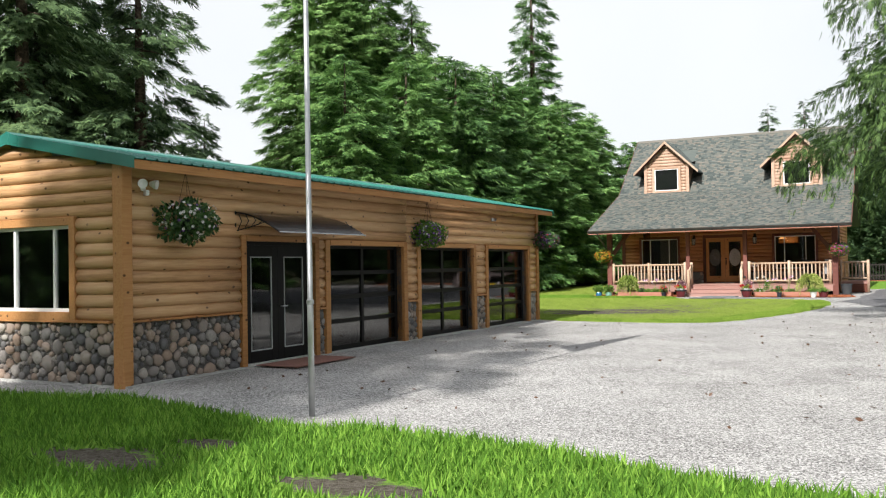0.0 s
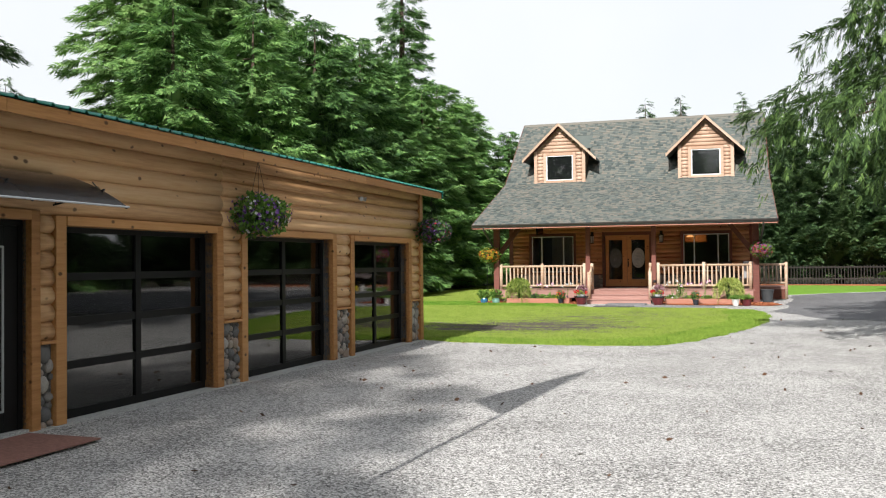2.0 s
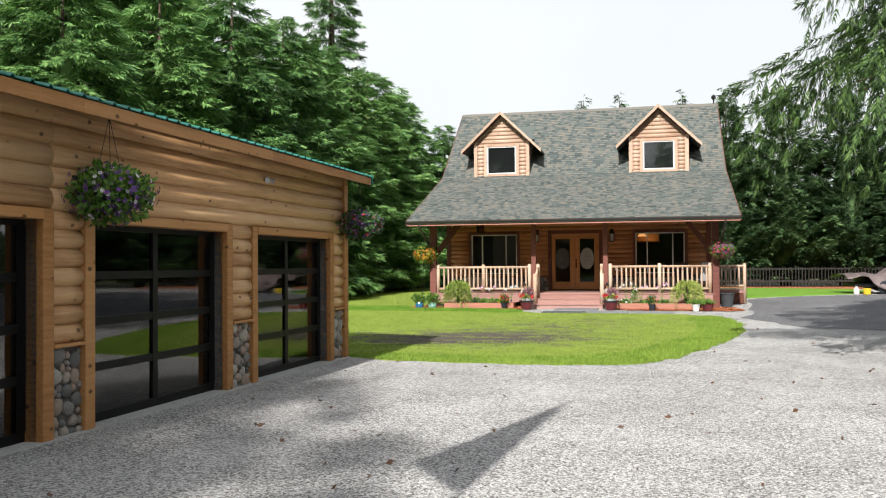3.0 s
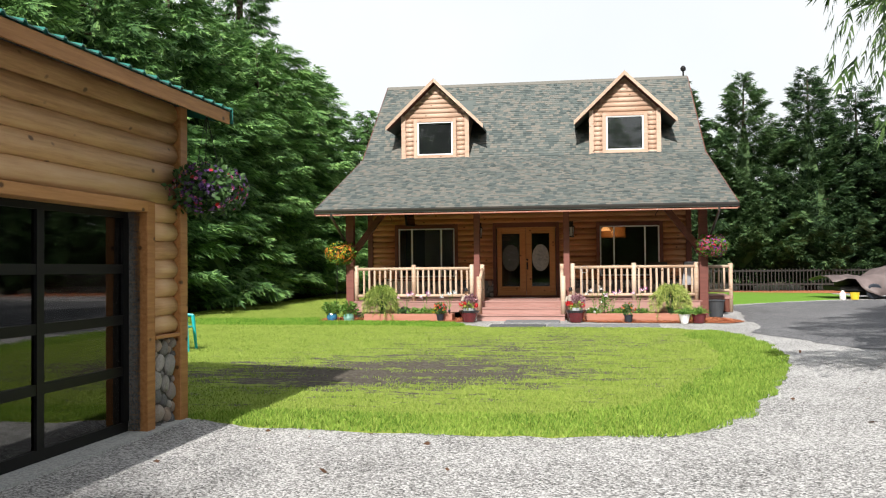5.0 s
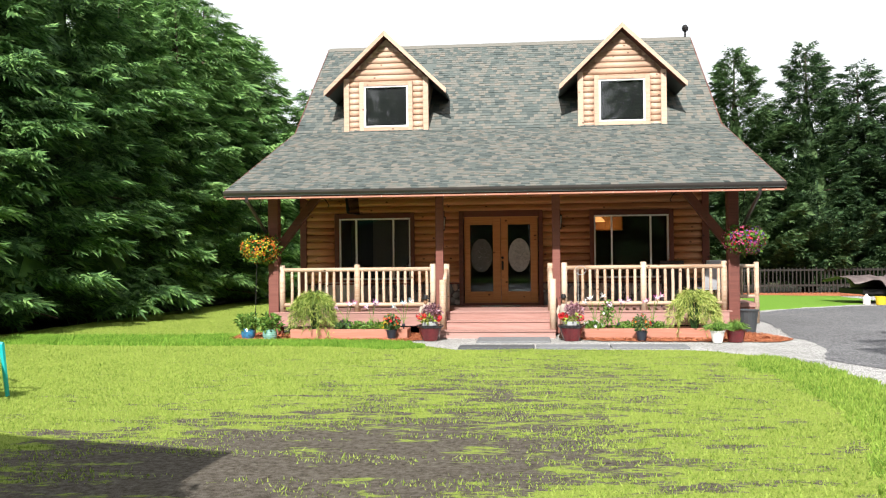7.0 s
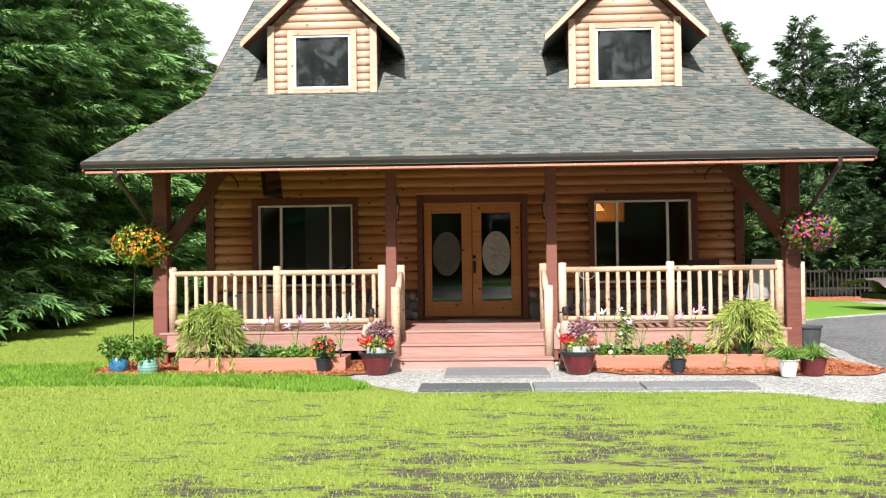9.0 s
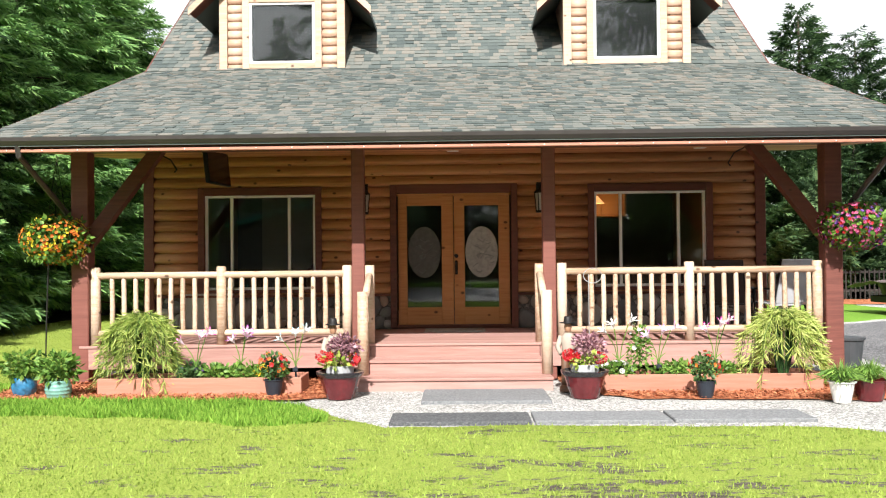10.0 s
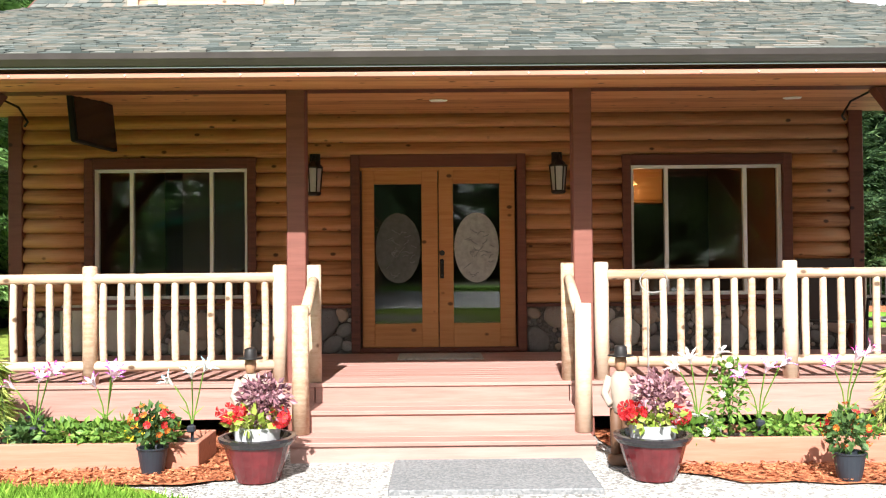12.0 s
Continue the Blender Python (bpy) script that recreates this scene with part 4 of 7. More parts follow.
def roof_z(y):
    return EAVE + 0.1 + (SL * y if y < RID else SL * RID - 0.25 * (y - RID))


for y0, y1 in ((-R_OUT, RID), (RID, DEEP + 0.4)):
    bm = bmesh.new()
    x = A0
    pts = []
    while x < A1 - 0.01:
        for dx, dz in ((0.0, 0.0), (0.17, 0.0), (0.19, 0.025), (0.21, 0.025), (0.23, 0.0)):
            if x + dx <= A1:
                pts.append((x + dx, dz))
        x += 0.23
    v = [[bm.verts.new((px, y, roof_z(y) + dz - low)) for px, dz in pts] for y, low in ((y0, 0), (y1, 0))]
    for i in range(len(pts) - 1):
        bm.faces.new((v[0][i], v[0][i + 1], v[1][i + 1], v[1][i]))
    geo = bmesh.ops.extrude_face_region(bm, geom=bm.faces[:])
    for w in geo["geom"]:
        if isinstance(w, bmesh.types.BMVert):
            w.co.z -= 0.012
    bmesh.ops.recalc_face_normals(bm, faces=bm.faces[:])
    part("roof", bm, M_GREEN, G, "ribbed green metal roof")
part("ridge_cap", prism([(RID - 0.15, roof_z(RID) - 0.01), (RID, roof_z(RID) + 0.05), (RID + 0.15, roof_z(RID) - 0.01)], A0, A1, "x"), M_GREEN, G)
for a in (A0 - 0.012, A1):
    part("rake_trim", prism([(-R_OUT - 0.01, roof_z(-R_OUT) + 0.02), (RID, roof_z(RID) + 0.02), (RID, roof_z(RID) - 0.15), (-R_OUT - 0.01, roof_z(-R_OUT) - 0.15)], a, a + 0.012, "x"), M_GREEN, G)
    part("rake_trim", prism([(RID, roof_z(RID) + 0.02), (DEEP + 0.4, roof_z(DEEP + 0.4) + 0.02), (DEEP + 0.4, roof_z(DEEP + 0.4) - 0.15), (RID, roof_z(RID) - 0.15)], a, a + 0.012, "x"), M_GREEN, G)
for k in range(4):
    x0 = A0 + 0.01 + k * (A1 - A0 - 0.02) / 4
    part("fascia_board", box(x0, x0 + (A1 - A0 - 0.02) / 4 - 0.004, -R_OUT + 0.02, -R_OUT + 0.045, roof_z(-R_OUT) - 0.15, roof_z(-R_OUT) - 0.02), M_POST_G, G)
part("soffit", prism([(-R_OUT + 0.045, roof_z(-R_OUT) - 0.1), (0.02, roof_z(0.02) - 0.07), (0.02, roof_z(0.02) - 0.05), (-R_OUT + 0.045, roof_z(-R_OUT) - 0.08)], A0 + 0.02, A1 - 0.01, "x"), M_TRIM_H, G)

# ---- house ----
# the house keeps a frame of its own, moved into place as a whole
H = thing("house", "two-storey log cabin with shingle roof, dormers and railed porch", "house", pose(0.055, -0.14, 0))
W, WL, WR, DK = 40.83, -11.48, -1.86, 0.50
WT, BACK = 3.22, 52.3
EY, EZ = 36.98, 3.0
BY, BZ = 42.45, 4.93
RY, RZ = 46.57, 8.11
RL, RR = -12.05, -1.17
DOOR = (-7.55, -5.765, 0.53, 2.6)
WINS = [(-10.56, -8.82, 1.12, 2.6), (-4.47, -2.74, 1.12, 2.6)]


def wall_y(name, x0, x1, z0, z1, y, mat, parent, thick=0.18):
    return part(name, box(x0, x1, y, y + thick, z0, z1), mat, parent)


hwall = wall_y("wall", WL, WINS[0][0], 0.0, WT + 0.3, W, M_MORTAR, H)
tagged(hwall, "amber log front wall over a stone base")
wall_y("wall", WINS[0][1], DOOR[0], 0.0, WT + 0.3, W, M_MORTAR, H)
wall_y("wall", DOOR[1], WINS[1][0], 0.0, WT + 0.3, W, M_MORTAR, H)
wall_y("wall", WINS[1][1], WR, 0.0, WT + 0.3, W, M_MORTAR, H)
wall_y("wall", DOOR[0], DOOR[1], DOOR[3], WT + 0.3, W, M_MORTAR, H)
for w in WINS:
    wall_y("wall", w[0], w[1], 0.0, w[2], W, M_MORTAR, H)
    wall_y("wall", w[0], w[1], w[3], WT + 0.3, W, M_MORTAR, H)
for x0 in (WL, WR - 0.18):
    e = part("gable_wall", prism([(W + 0.18, 0), (BACK, 0), (BACK, 3.5), (RY, RZ - 0.25), (BY, BZ - 0.22), (W + 0.18, 4.1)], x0, x0 + 0.18, "x"), M_LOG_H, H)
wall_y("back_wall", WL + 0.18, WR - 0.18, 0.0, 3.5, BACK - 0.18, M_ROOM, H)
part("inner_floor", box(WL + 0.18, WR - 0.18, W + 0.18, BACK - 0.18, 0.3, 0.5), M_DECK, H)
part("inner_ceiling", box(WL + 0.18, WR - 0.18, W + 0.18, BACK - 0.18, 3.3, 3.4), M_ROOM, H)
part("inner_wall", box(WL + 0.18, WR - 0.18, W + 5.0, W + 5.1, 0.5, 3.3), M_ROOM_DIM, H)
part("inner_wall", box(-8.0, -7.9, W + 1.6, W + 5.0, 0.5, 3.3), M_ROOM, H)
part("inner_wall", box(-5.3, -5.2, W + 1.8, W + 5.0, 0.5, 3.3), M_ROOM_DIM, H)

HS, LP = 1.02, 0.169
FW = Matrix.Translation((0, W, 0))
c = 0.10
for a0, a1, z0, z1 in ((WL + 0.13, WINS[0][0] - c, HS + 0.02, 2.72), (WINS[0][0] - c, WINS[0][1] + c, HS + 0.02, WINS[0][2] - c * 0.4), (WINS[0][1] + c, DOOR[0] - c, HS + 0.02, 2.72),
                       (DOOR[1] + c, WINS[1][0] - c, HS + 0.02, 2.72), (WINS[1][0] - c, WINS[1][1] + c, HS + 0.02, WINS[1][2] - c * 0.4), (WINS[1][1] + c, WR - 0.13, HS + 0.02, 2.72),
                       (WL + 0.13, WR - 0.13, 2.72, WT)):
    logs(hwall, a0, a1, z0, z1, LP, M_LOG_H, FW)
k = 0
for a0, a1 in ((WL + 0.13, DOOR[0] - c), (DOOR[1] + c, WR - 0.13)):
    stones(hwall, a0, a1, DK, HS - 0.02, FW, 80 + k, 0.16, 0.03, 0.28)
    part("ledge", box(a0, a1, W - 0.09, W, HS - 0.015, HS + 0.02), M_TRIM_H, H)
    k += 1
for x0 in (WL - 0.03, WR - 0.13):
    part("corner_board", box(x0, x0 + 0.16, W - 0.09, W + 0.1, DK, WT, 0.008), M_TRIM_H, H)
SP = Matrix(((0, -1, 0, WR), (1, 0, 0, W + 0.25), (0, 0, 1, 0), (0, 0, 0, 1)))
for k in range(17):
    share("log", log_mesh(9.0, 0.17, M_LOG_H), hwall, SP @ Matrix.Translation((0, 0, 0.5 + 0.17 * k)))


def house_window(w):
    x0, x1, z0, z1 = w
    f = part("window", box(x0, x1, W - 0.02, W + 0.05, z1 - 0.035, z1), M_WHITE, H, "wide sliding window in white frame")
    m1, m2 = x0 + 0.24 * (x1 - x0), x0 + 0.76 * (x1 - x0)
    for a, b, c0, d in ((x0, x1, z0, z0 + 0.04), (x0, x0 + 0.04, z0 + 0.04, z1 - 0.035), (x1 - 0.04, x1, z0 + 0.04, z1 - 0.035), (m1 - 0.02, m1 + 0.02, z0 + 0.04, z1 - 0.035), (m2 - 0.02, m2 + 0.02, z0 + 0.04, z1 - 0.035)):
        part("window_frame", box(a, b, W - 0.02, W + 0.05, c0, d), M_WHITE, f)
    for a, b in ((x0 + 0.04, m1 - 0.02), (m1 + 0.02, m2 - 0.02), (m2 + 0.02, x1 - 0.04)):
        part("pane", box(a, b, W + 0.012, W + 0.018, z0 + 0.04, z1 - 0.035), M_GLASS, f).visible_shadow = False
    for a, b, c0, d in ((x0 - c, x0, z0 - 0.05, z1 + 0.12), (x1, x1 + c, z0 - 0.05, z1 + 0.12), (x0, x1, z1, z1 + 0.12), (x0, x1, z0 - 0.05, z0)):
        part("casing", box(a, b, W - 0.085, W, c0, d, 0.006), M_TRIM_H, f)


c = 0.10
for w in WINS:
    house_window(w)

d = part("front_door", box(DOOR[0], DOOR[1], W - 0.01, W + 0.09, DOOR[3] - 0.03, DOOR[3]), M_DOOR_H, H, "orange pine double door with etched oval glass")
M_ETCH = plain("etched_glass", (0.33, 0.34, 0.32), 0.7, 0.0, 0.3, 0.2, 14.0)
M_ETCH_D = plain("dull_etched_glass", (0.085, 0.09, 0.085), 0.7, 0.0, 0.3, 0.25, 14.0)
for a0, a1, g0, g1 in ((DOOR[0] + 0.02, -6.665, -7.39, -6.85), (-6.655, DOOR[1] - 0.02, -6.49, -5.96)):
    for x0, x1, z0, z1 in ((a0, g0, 0.55, 2.57), (g1, a1, 0.55, 2.57), (g0, g1, 0.55, 0.82), (g0, g1, 2.41, 2.57)):
        part("stile", box(x0, x1, W, W + 0.05, z0, z1, 0.004), M_DOOR_H, d)
    part("pane", box(g0, g1, W + 0.022, W + 0.028, 0.82, 2.41), M_GLASS, d).visible_shadow = False
    cx = (g0 + g1) / 2
    bm = bmesh.new()
    ring = [bm.verts.new((cx + 0.255 * math.cos(t * math.pi / 16), W + 0.018, 1.68 + 0.40 * math.sin(t * math.pi / 16))) for t in range(32)]
    bm.faces.new(ring)
    ex = bmesh.ops.extrude_face_region(bm, geom=bm.faces[:])
    for v in ex["geom"]:
        if isinstance(v, bmesh.types.BMVert):
            v.co.y += 0.003
    part("etched_oval", bm, M_ETCH if cx > -6.6 else M_ETCH_D, d, "frosted oval etching")
    rnd = random.Random(5)
    for k in range(26):
        a, r = rnd.uniform(0, 6.28), rnd.uniform(0, 0.85)
        ex_, ez = cx + 0.22 * r * math.cos(a), 1.62 + 0.32 * r * math.sin(a)
        part("etching_line", tube([(ex_ - rnd.uniform(0.01, 0.05), W + 0.016, ez - rnd.uniform(-0.04, 0.04)), (ex_, W + 0.016, ez), (ex_ + rnd.uniform(0.01, 0.05), W + 0.016, ez + rnd.uniform(-0.03, 0.03))], 0.004, 4), M_SLATE, d)
part("lock_plate", box(-6.645, -6.60, W - 0.02, W, 1.33, 1.55, 0.008), M_IRON, d, "black door handle and keypad")
part("door_handle", tube([(-6.62, W - 0.01, 1.36), (-6.62, W - 0.06, 1.38), (-6.62, W - 0.06, 1.5), (-6.62, W - 0.01, 1.52)], 0.011, 6), M_IRON, d)
part("deadbolt", lathe([(0.0, 0.0), (0.032, 0.0), (0.032, 0.02), (0.0, 0.022)], 12), M_IRON, d).matrix_basis = pose(-6.62, W, 1.62, 90, 0, 0)
for a, b, z0, z1 in ((DOOR[0] - c, DOOR[0], DK, DOOR[3] + 0.14), (DOOR[1], DOOR[1] + c, DK, DOOR[3] + 0.14), (DOOR[0], DOOR[1], DOOR[3], DOOR[3] + 0.14)):
    part("casing", box(a, b, W - 0.085, W, z0, z1, 0.006), M_TRIM_H, d)
part("sill", box(DOOR[0], DOOR[1], W - 0.08, W + 0.1, DK, 0.55, 0.006), M_DARK_T, d)

# deck of boards, skirt, steps
porch = part("deck", box(WL + 0.05, WR - 0.05, 38.3, W, 0.30, 0.465), M_DARK_T, H, "red-stained board porch deck")
bm = box(0, WR - WL - 0.06, 0, 0.138, 0, 0.032, 0.004)
board = part("deck_board", bm, M_DECK, porch)
board.matrix_basis = pose(WL + 0.03, 38.22, 0.468)
k = 1
while 38.22 + 0.145 * (k + 1) < W:
    share("deck_board", board.data, porch, pose(WL + 0.03, 38.22 + 0.145 * k, 0.468))
    k += 1
for x0, x1 in ((WL + 0.03, -7.72), (-5.56, WR - 0.03)):
    part("skirt_board", box(x0, x1, 38.235, 38.27, 0.2, 0.466, 0.004), M_DECK, porch)
for x0 in (WL + 0.04, WR - 0.08):
    part("skirt_board", box(x0, x0 + 0.04, 38.28, W, 0.2, 0.466), M_DECK, porch)
for k in range(7):
    part("deck_post", box(WL + 0.1 + 1.58 * k, WL + 0.2 + 1.58 * k, 38.36, 38.46, -0.05, 0.3), M_DARK_T, porch)
for z, y0, y1, x0, x1 in ((0.335, 37.82, 38.24, -7.72, -5.56), (0.165, 37.42, 37.86, -7.80, -5.48)):
    st = part("step_tread", box(x0, x1, y0 - 0.02, y0 + 0.19, z - 0.035, z, 0.006), M_DECK, porch)
    part("step_tread", box(x0, x1, y0 + 0.196, y1, z - 0.035, z, 0.006), M_DECK, porch)
    part("step_riser", box(x0 + 0.01, x1 - 0.01, y0, y0 + 0.03, -0.02 if z < 0.2 else z - 0.17, z - 0.036), M_DECK, porch)
part("step_riser", box(-7.71, -5.57, 38.235, 38.265, 0.3, 0.466), M_DECK, porch)

# posts, braces, beam
PY = 38.34
for k, (x, w) in enumerate(((-11.44, 0.11), (-7.87, 0.082), (-5.43, 0.082), (-1.845, 0.11))):
    part("post", box(x - w, x + w, PY - w, PY + w, 0.03, 3.05, 0.01), M_POST_H, H, "dark red-brown square porch post")
for s, x in ((1, -11.33), (-1, -1.955)):
    part("brace", prism([(x, 2.02), (x + s * 0.75, 2.98), (x + s * 0.95, 2.98), (x, 1.74)], PY - 0.07, PY + 0.07), M_DARK_T, H)
part("beam", box(WL - 0.2, WR + 0.2, PY - 0.08, PY + 0.08, 2.99, 3.14), M_DARK_T, H)
# porch ceiling boards, sloping gently up to the wall
yy = 37.12
pc = None
while yy < W:
    z = 2.90 + 0.32 * (yy - 37.1) / 3.73
    o = part("ceiling_board" if pc else "porch_ceiling", prism([(RL + 0.1, z), (RR - 0.1, z), (RR - 0.1, z + 0.02), (RL + 0.1, z + 0.02)], yy, min(yy + 0.132, W)), M_LOG_H, pc or H, "" if pc else "varnished board porch ceiling")
    pc = pc or o
    yy += 0.138
part("ceiling_back", prism([(37.1, 2.93), (W + 0.1, 3.25), (W + 0.1, 3.27), (37.1, 2.95)], RL + 0.1, RR - 0.1, "x"), M_DARK_T, H)
for x in (-10.05, -6.65, -3.25):
    part("downlight", lathe([(0.0, 0.0), (0.075, 0.0), (0.09, 0.012), (0.0, 0.014)], 18), M_WHITE, H, "round recessed ceiling light").matrix_basis = pose(x, 39.2, 3.055, 5, 0, 0)

# roof decks under the shingles
T = 0.10


def slope_z(y):
    return EZ + (BZ - EZ) * (y - EY) / (BY - EY) if y < BY else (BZ + (RZ - BZ) * (y - BY) / (RY - BY) if y < RY else RZ - (y - RY) * 0.77)


roof = part("roof", prism([(EY, EZ), (BY, BZ), (RY, RZ), (BACK + 0.5, slope_z(BACK + 0.5)), (BACK + 0.5, slope_z(BACK + 0.5) - T), (RY, RZ - T * 1.3), (BY, BZ - T), (EY, EZ - T)], RL, RR, "x"), M_SHINGLE, H, "grey-green asphalt shingle roof")
part("ridge_cap", prism([(RY - 0.16, RZ - 0.10), (RY, RZ + 0.035), (RY + 0.16, RZ - 0.10)], RL, RR, "x"), M_SHINGLE, H)
for x0 in (RL - 0.03, RR):
    part("barge_board", prism([(EY, EZ + 0.006), (BY, BZ + 0.006), (RY, RZ + 0.006), (RY, RZ - 0.16), (BY, BZ - 0.14), (EY, EZ - 0.14)], x0, x0 + 0.03, "x"), M_DARK_T, H)
# fascia coloured dark for the gutter's shade; the strip added below is its sunlit edge
part("fascia", box(RL, RR, EY + 0.07, EY + 0.1, 2.875, 2.985), M_DARK_T, H, "fascia board, the gutter's shade put into its dark brown")
part("eave_trim", box(RL, RR, EY + 0.03, EY + 0.1, 2.838, 2.872, 0.004), M_BOX, H, "added copper-brown strip for the sunlit lower edge of the fascia")
gut = [(-0.0, 0.0), (-0.0, -0.085), (-0.065, -0.085), (-0.10, -0.04), (-0.105, 0.0), (-0.098, 0.0), (-0.09, -0.035), (-0.06, -0.077), (-0.008, -0.077), (-0.008, 0.0)]
part("gutter", prism([(EY + 0.055 + a, 3.0 + z) for a, z in gut], RL - 0.03, RR + 0.03, "x"), M_GUTTER, H, "brown-grey metal gutter")
for x, s in ((-11.62, 1), (-1.62, -1)):
    part("downspout", tube([(x, EY + 0.02, 2.93), (x, EY + 0.05, 2.8), (x + s * 0.06, PY - 0.2, 2.2), (x + s * 0.06, PY - 0.2, 2.0)], 0.035, 6), M_GUTTER, H)


def shingles(y_a, z_a, y_b, z_b, x0, x1, seed, front=0, skip=None):
    """Tabs in staggered courses up a slope; the lowest courses are single pieces."""
    rnd = random.Random(seed)
    L = math.hypot(y_b - y_a, z_b - z_a)
    ux = Vector((0, (y_b - y_a) / L, (z_b - z_a) / L))
    up = Vector((0, -ux.z, ux.y))
    rows = int(L / 0.143)
    verts, faces, single = [], [], []
    for j in range(rows):
        x = x0 - rnd.uniform(0, 0.3)
        while x < x1:
            w = rnd.choice((0.09, 0.11, 0.14, 0.17)) + rnd.uniform(-0.015, 0.015)
            a, b = max(x, x0), min(x + w, x1)
            x += w + 0.004
            if b - a < 0.03 or (skip and skip((a + b) / 2, y_a + ux.y * 0.143 * j)):
                continue
            lift = 0.011 + rnd.choice((0, 0, 0.009)) + rnd.uniform(0, 0.003)
            s0, s1 = 0.143 * j + rnd.uniform(-0.006, 0.0), 0.143 * (j + 1) + 0.012
            o = Vector((0, y_a, z_a))
            p = [o + ux * s + Vector((xx, 0, 0)) + up * h for xx, s, h in ((a, s0, lift), (b, s0, lift), (b, s1, 0.006), (a, s1, 0.006), (a, s0, 0.0), (b, s0, 0.0))]
            f = [(0, 1, 2, 3), (4, 5, 1, 0), (4, 0, 3), (5, 2, 1)]
            if j < front and len(single) < 300:
                single.append((p, f))
            else:
                n = len(verts)
                verts += p
                faces += [tuple(n + i for i in q) for q in f]
    tagged(soup("shingle_field", verts, faces, M_SHINGLE, roof), kind="stuff")
    return single


def in_dormer(x, y):
    return any(x0 < x < x1 and y > 42.53 for x0, x1 in ((-10.66, -8.62), (-4.62, -2.58)))


tabs = shingles(EY - 0.02, EZ, BY, BZ, RL, RR, 1, 6)
shingles(BY, BZ, RY, RZ, RL, RR, 2, 0, lambda x, y: in_dormer(x, y) and y < 45.6)

# dormers


def dormer(cx):
    y0 = 42.53
    hw, zb, zp, eave = 1.04, 4.9, 7.36, 1.56
    sl = 0.96
    dm = part("dormer", prism([(cx - hw, zb), (cx + hw, zb), (cx + hw, zp - sl * hw), (cx, zp), (cx - hw, zp - sl * hw)], y0 + 0.02, y0 + 0.03), M_LOG_D, H, "pale log dormer with square window and gable roof")
    for s in (-1, 1):
        bm = bmesh.new()
        xa = cx + s * hw
        v = [bm.verts.new((xa, y, z)) for y, z in ((y0 + 0.03, zb), (y0 + 0.03, zp - sl * hw), (y0 + 2.35, zp - sl * hw), (y0 + 2.35, slope_z(y0 + 2.35) - 0.1))]
        w = [bm.verts.new((xa - s * 0.08, q.co.y, q.co.z)) for q in v]
        bm.faces.new(v)
        bm.faces.new(w[::-1])
        for i in range(4):
            bm.faces.new((v[i], w[i], w[(i + 1) % 4], v[(i + 1) % 4]))
        bmesh.ops.recalc_face_normals(bm, faces=bm.faces[:])
        part("cheek", bm, M_LOG_D, dm)
        part("corner_board", box(cx + s * hw - 0.07, cx + s * hw + 0.07, y0 - 0.06, y0 + 0.06, zb, zp - sl * hw - 0.02, 0.005), M_LOG_D, dm)
        # gable roof slab with shingles and barge board
        f, b = y0 - 0.30, RY - 0.3
        pts = [(cx, zp + 0.12), (cx + s * eave, zp + 0.12 - sl * eave), (cx + s * eave, zp + 0.04 - sl * eave), (cx, zp + 0.04)]
        part("dormer_roof", prism(pts, f + 0.03, 46.2), M_SHINGLE, dm)
        part("barge_board", prism([(cx, zp + 0.15), (cx + s * (eave + 0.03), zp + 0.15 - sl * (eave + 0.03)), (cx + s * (eave + 0.03), zp + 0.02 - sl * (eave + 0.03)), (cx, zp + 0.02)], f, f + 0.03), M_RAKE, dm)
        part("soffit", prism([(cx, zp + 0.035), (cx + s * eave, zp + 0.035 - sl * eave), (cx + s * eave, zp + 0.02 - sl * eave), (cx, zp + 0.02)], f + 0.03, y0 + 0.03), M_TRIM_H, dm)
    z, k = zb, 0
    wx, wz0, wz1 = 0.58, 5.06, 6.13
    while z < zp - 0.12:
        q = 0.152
        half = min(hw - 0.06, (zp - z - q) / sl)
        rows = [(-half, half)] if z > wz1 + 0.1 or z + q < wz0 - 0.05 else [(-half, -wx - 0.12), (wx + 0.12, half)]
        for a, b in rows:
            if b - a > 0.1:
                share("log", log_mesh(b - a, q, M_LOG_D), dm, pose(cx + a, y0 + 0.02, z))
        z += q
    for a, b, c0, e in ((-wx - 0.12, -wx, wz0 - 0.1, wz1 + 0.11), (wx, wx + 0.12, wz0 - 0.1, wz1 + 0.11), (-wx, wx, wz1, wz1 + 0.11), (-wx, wx, wz0 - 0.1, wz0)):
        part("window_trim", box(cx + a, cx + b, y0 - 0.07, y0 + 0.02, c0, e, 0.005), M_LOG_D, dm)
    for a, b, c0, e in ((-wx, -wx + 0.045, wz0, wz1), (wx - 0.045, wx, wz0, wz1), (-wx + 0.045, wx - 0.045, wz1 - 0.035, wz1), (-wx + 0.045, wx - 0.045, wz0, wz0 + 0.035)):
        part("window_frame", box(cx + a, cx + b, y0 - 0.05, y0 + 0.02, c0, e), M_WHITE, dm)
    # added black sheet stands in for the unlit room behind the pane
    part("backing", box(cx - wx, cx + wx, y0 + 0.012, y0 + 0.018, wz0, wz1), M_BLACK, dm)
    part("pane", box(cx - wx + 0.04, cx + wx - 0.04, y0 - 0.012, y0 - 0.006, wz0 + 0.04, wz1 - 0.04), M_GLASS, dm).visible_shadow = False


for cx in (-9.655, -3.6):
    dormer(cx)
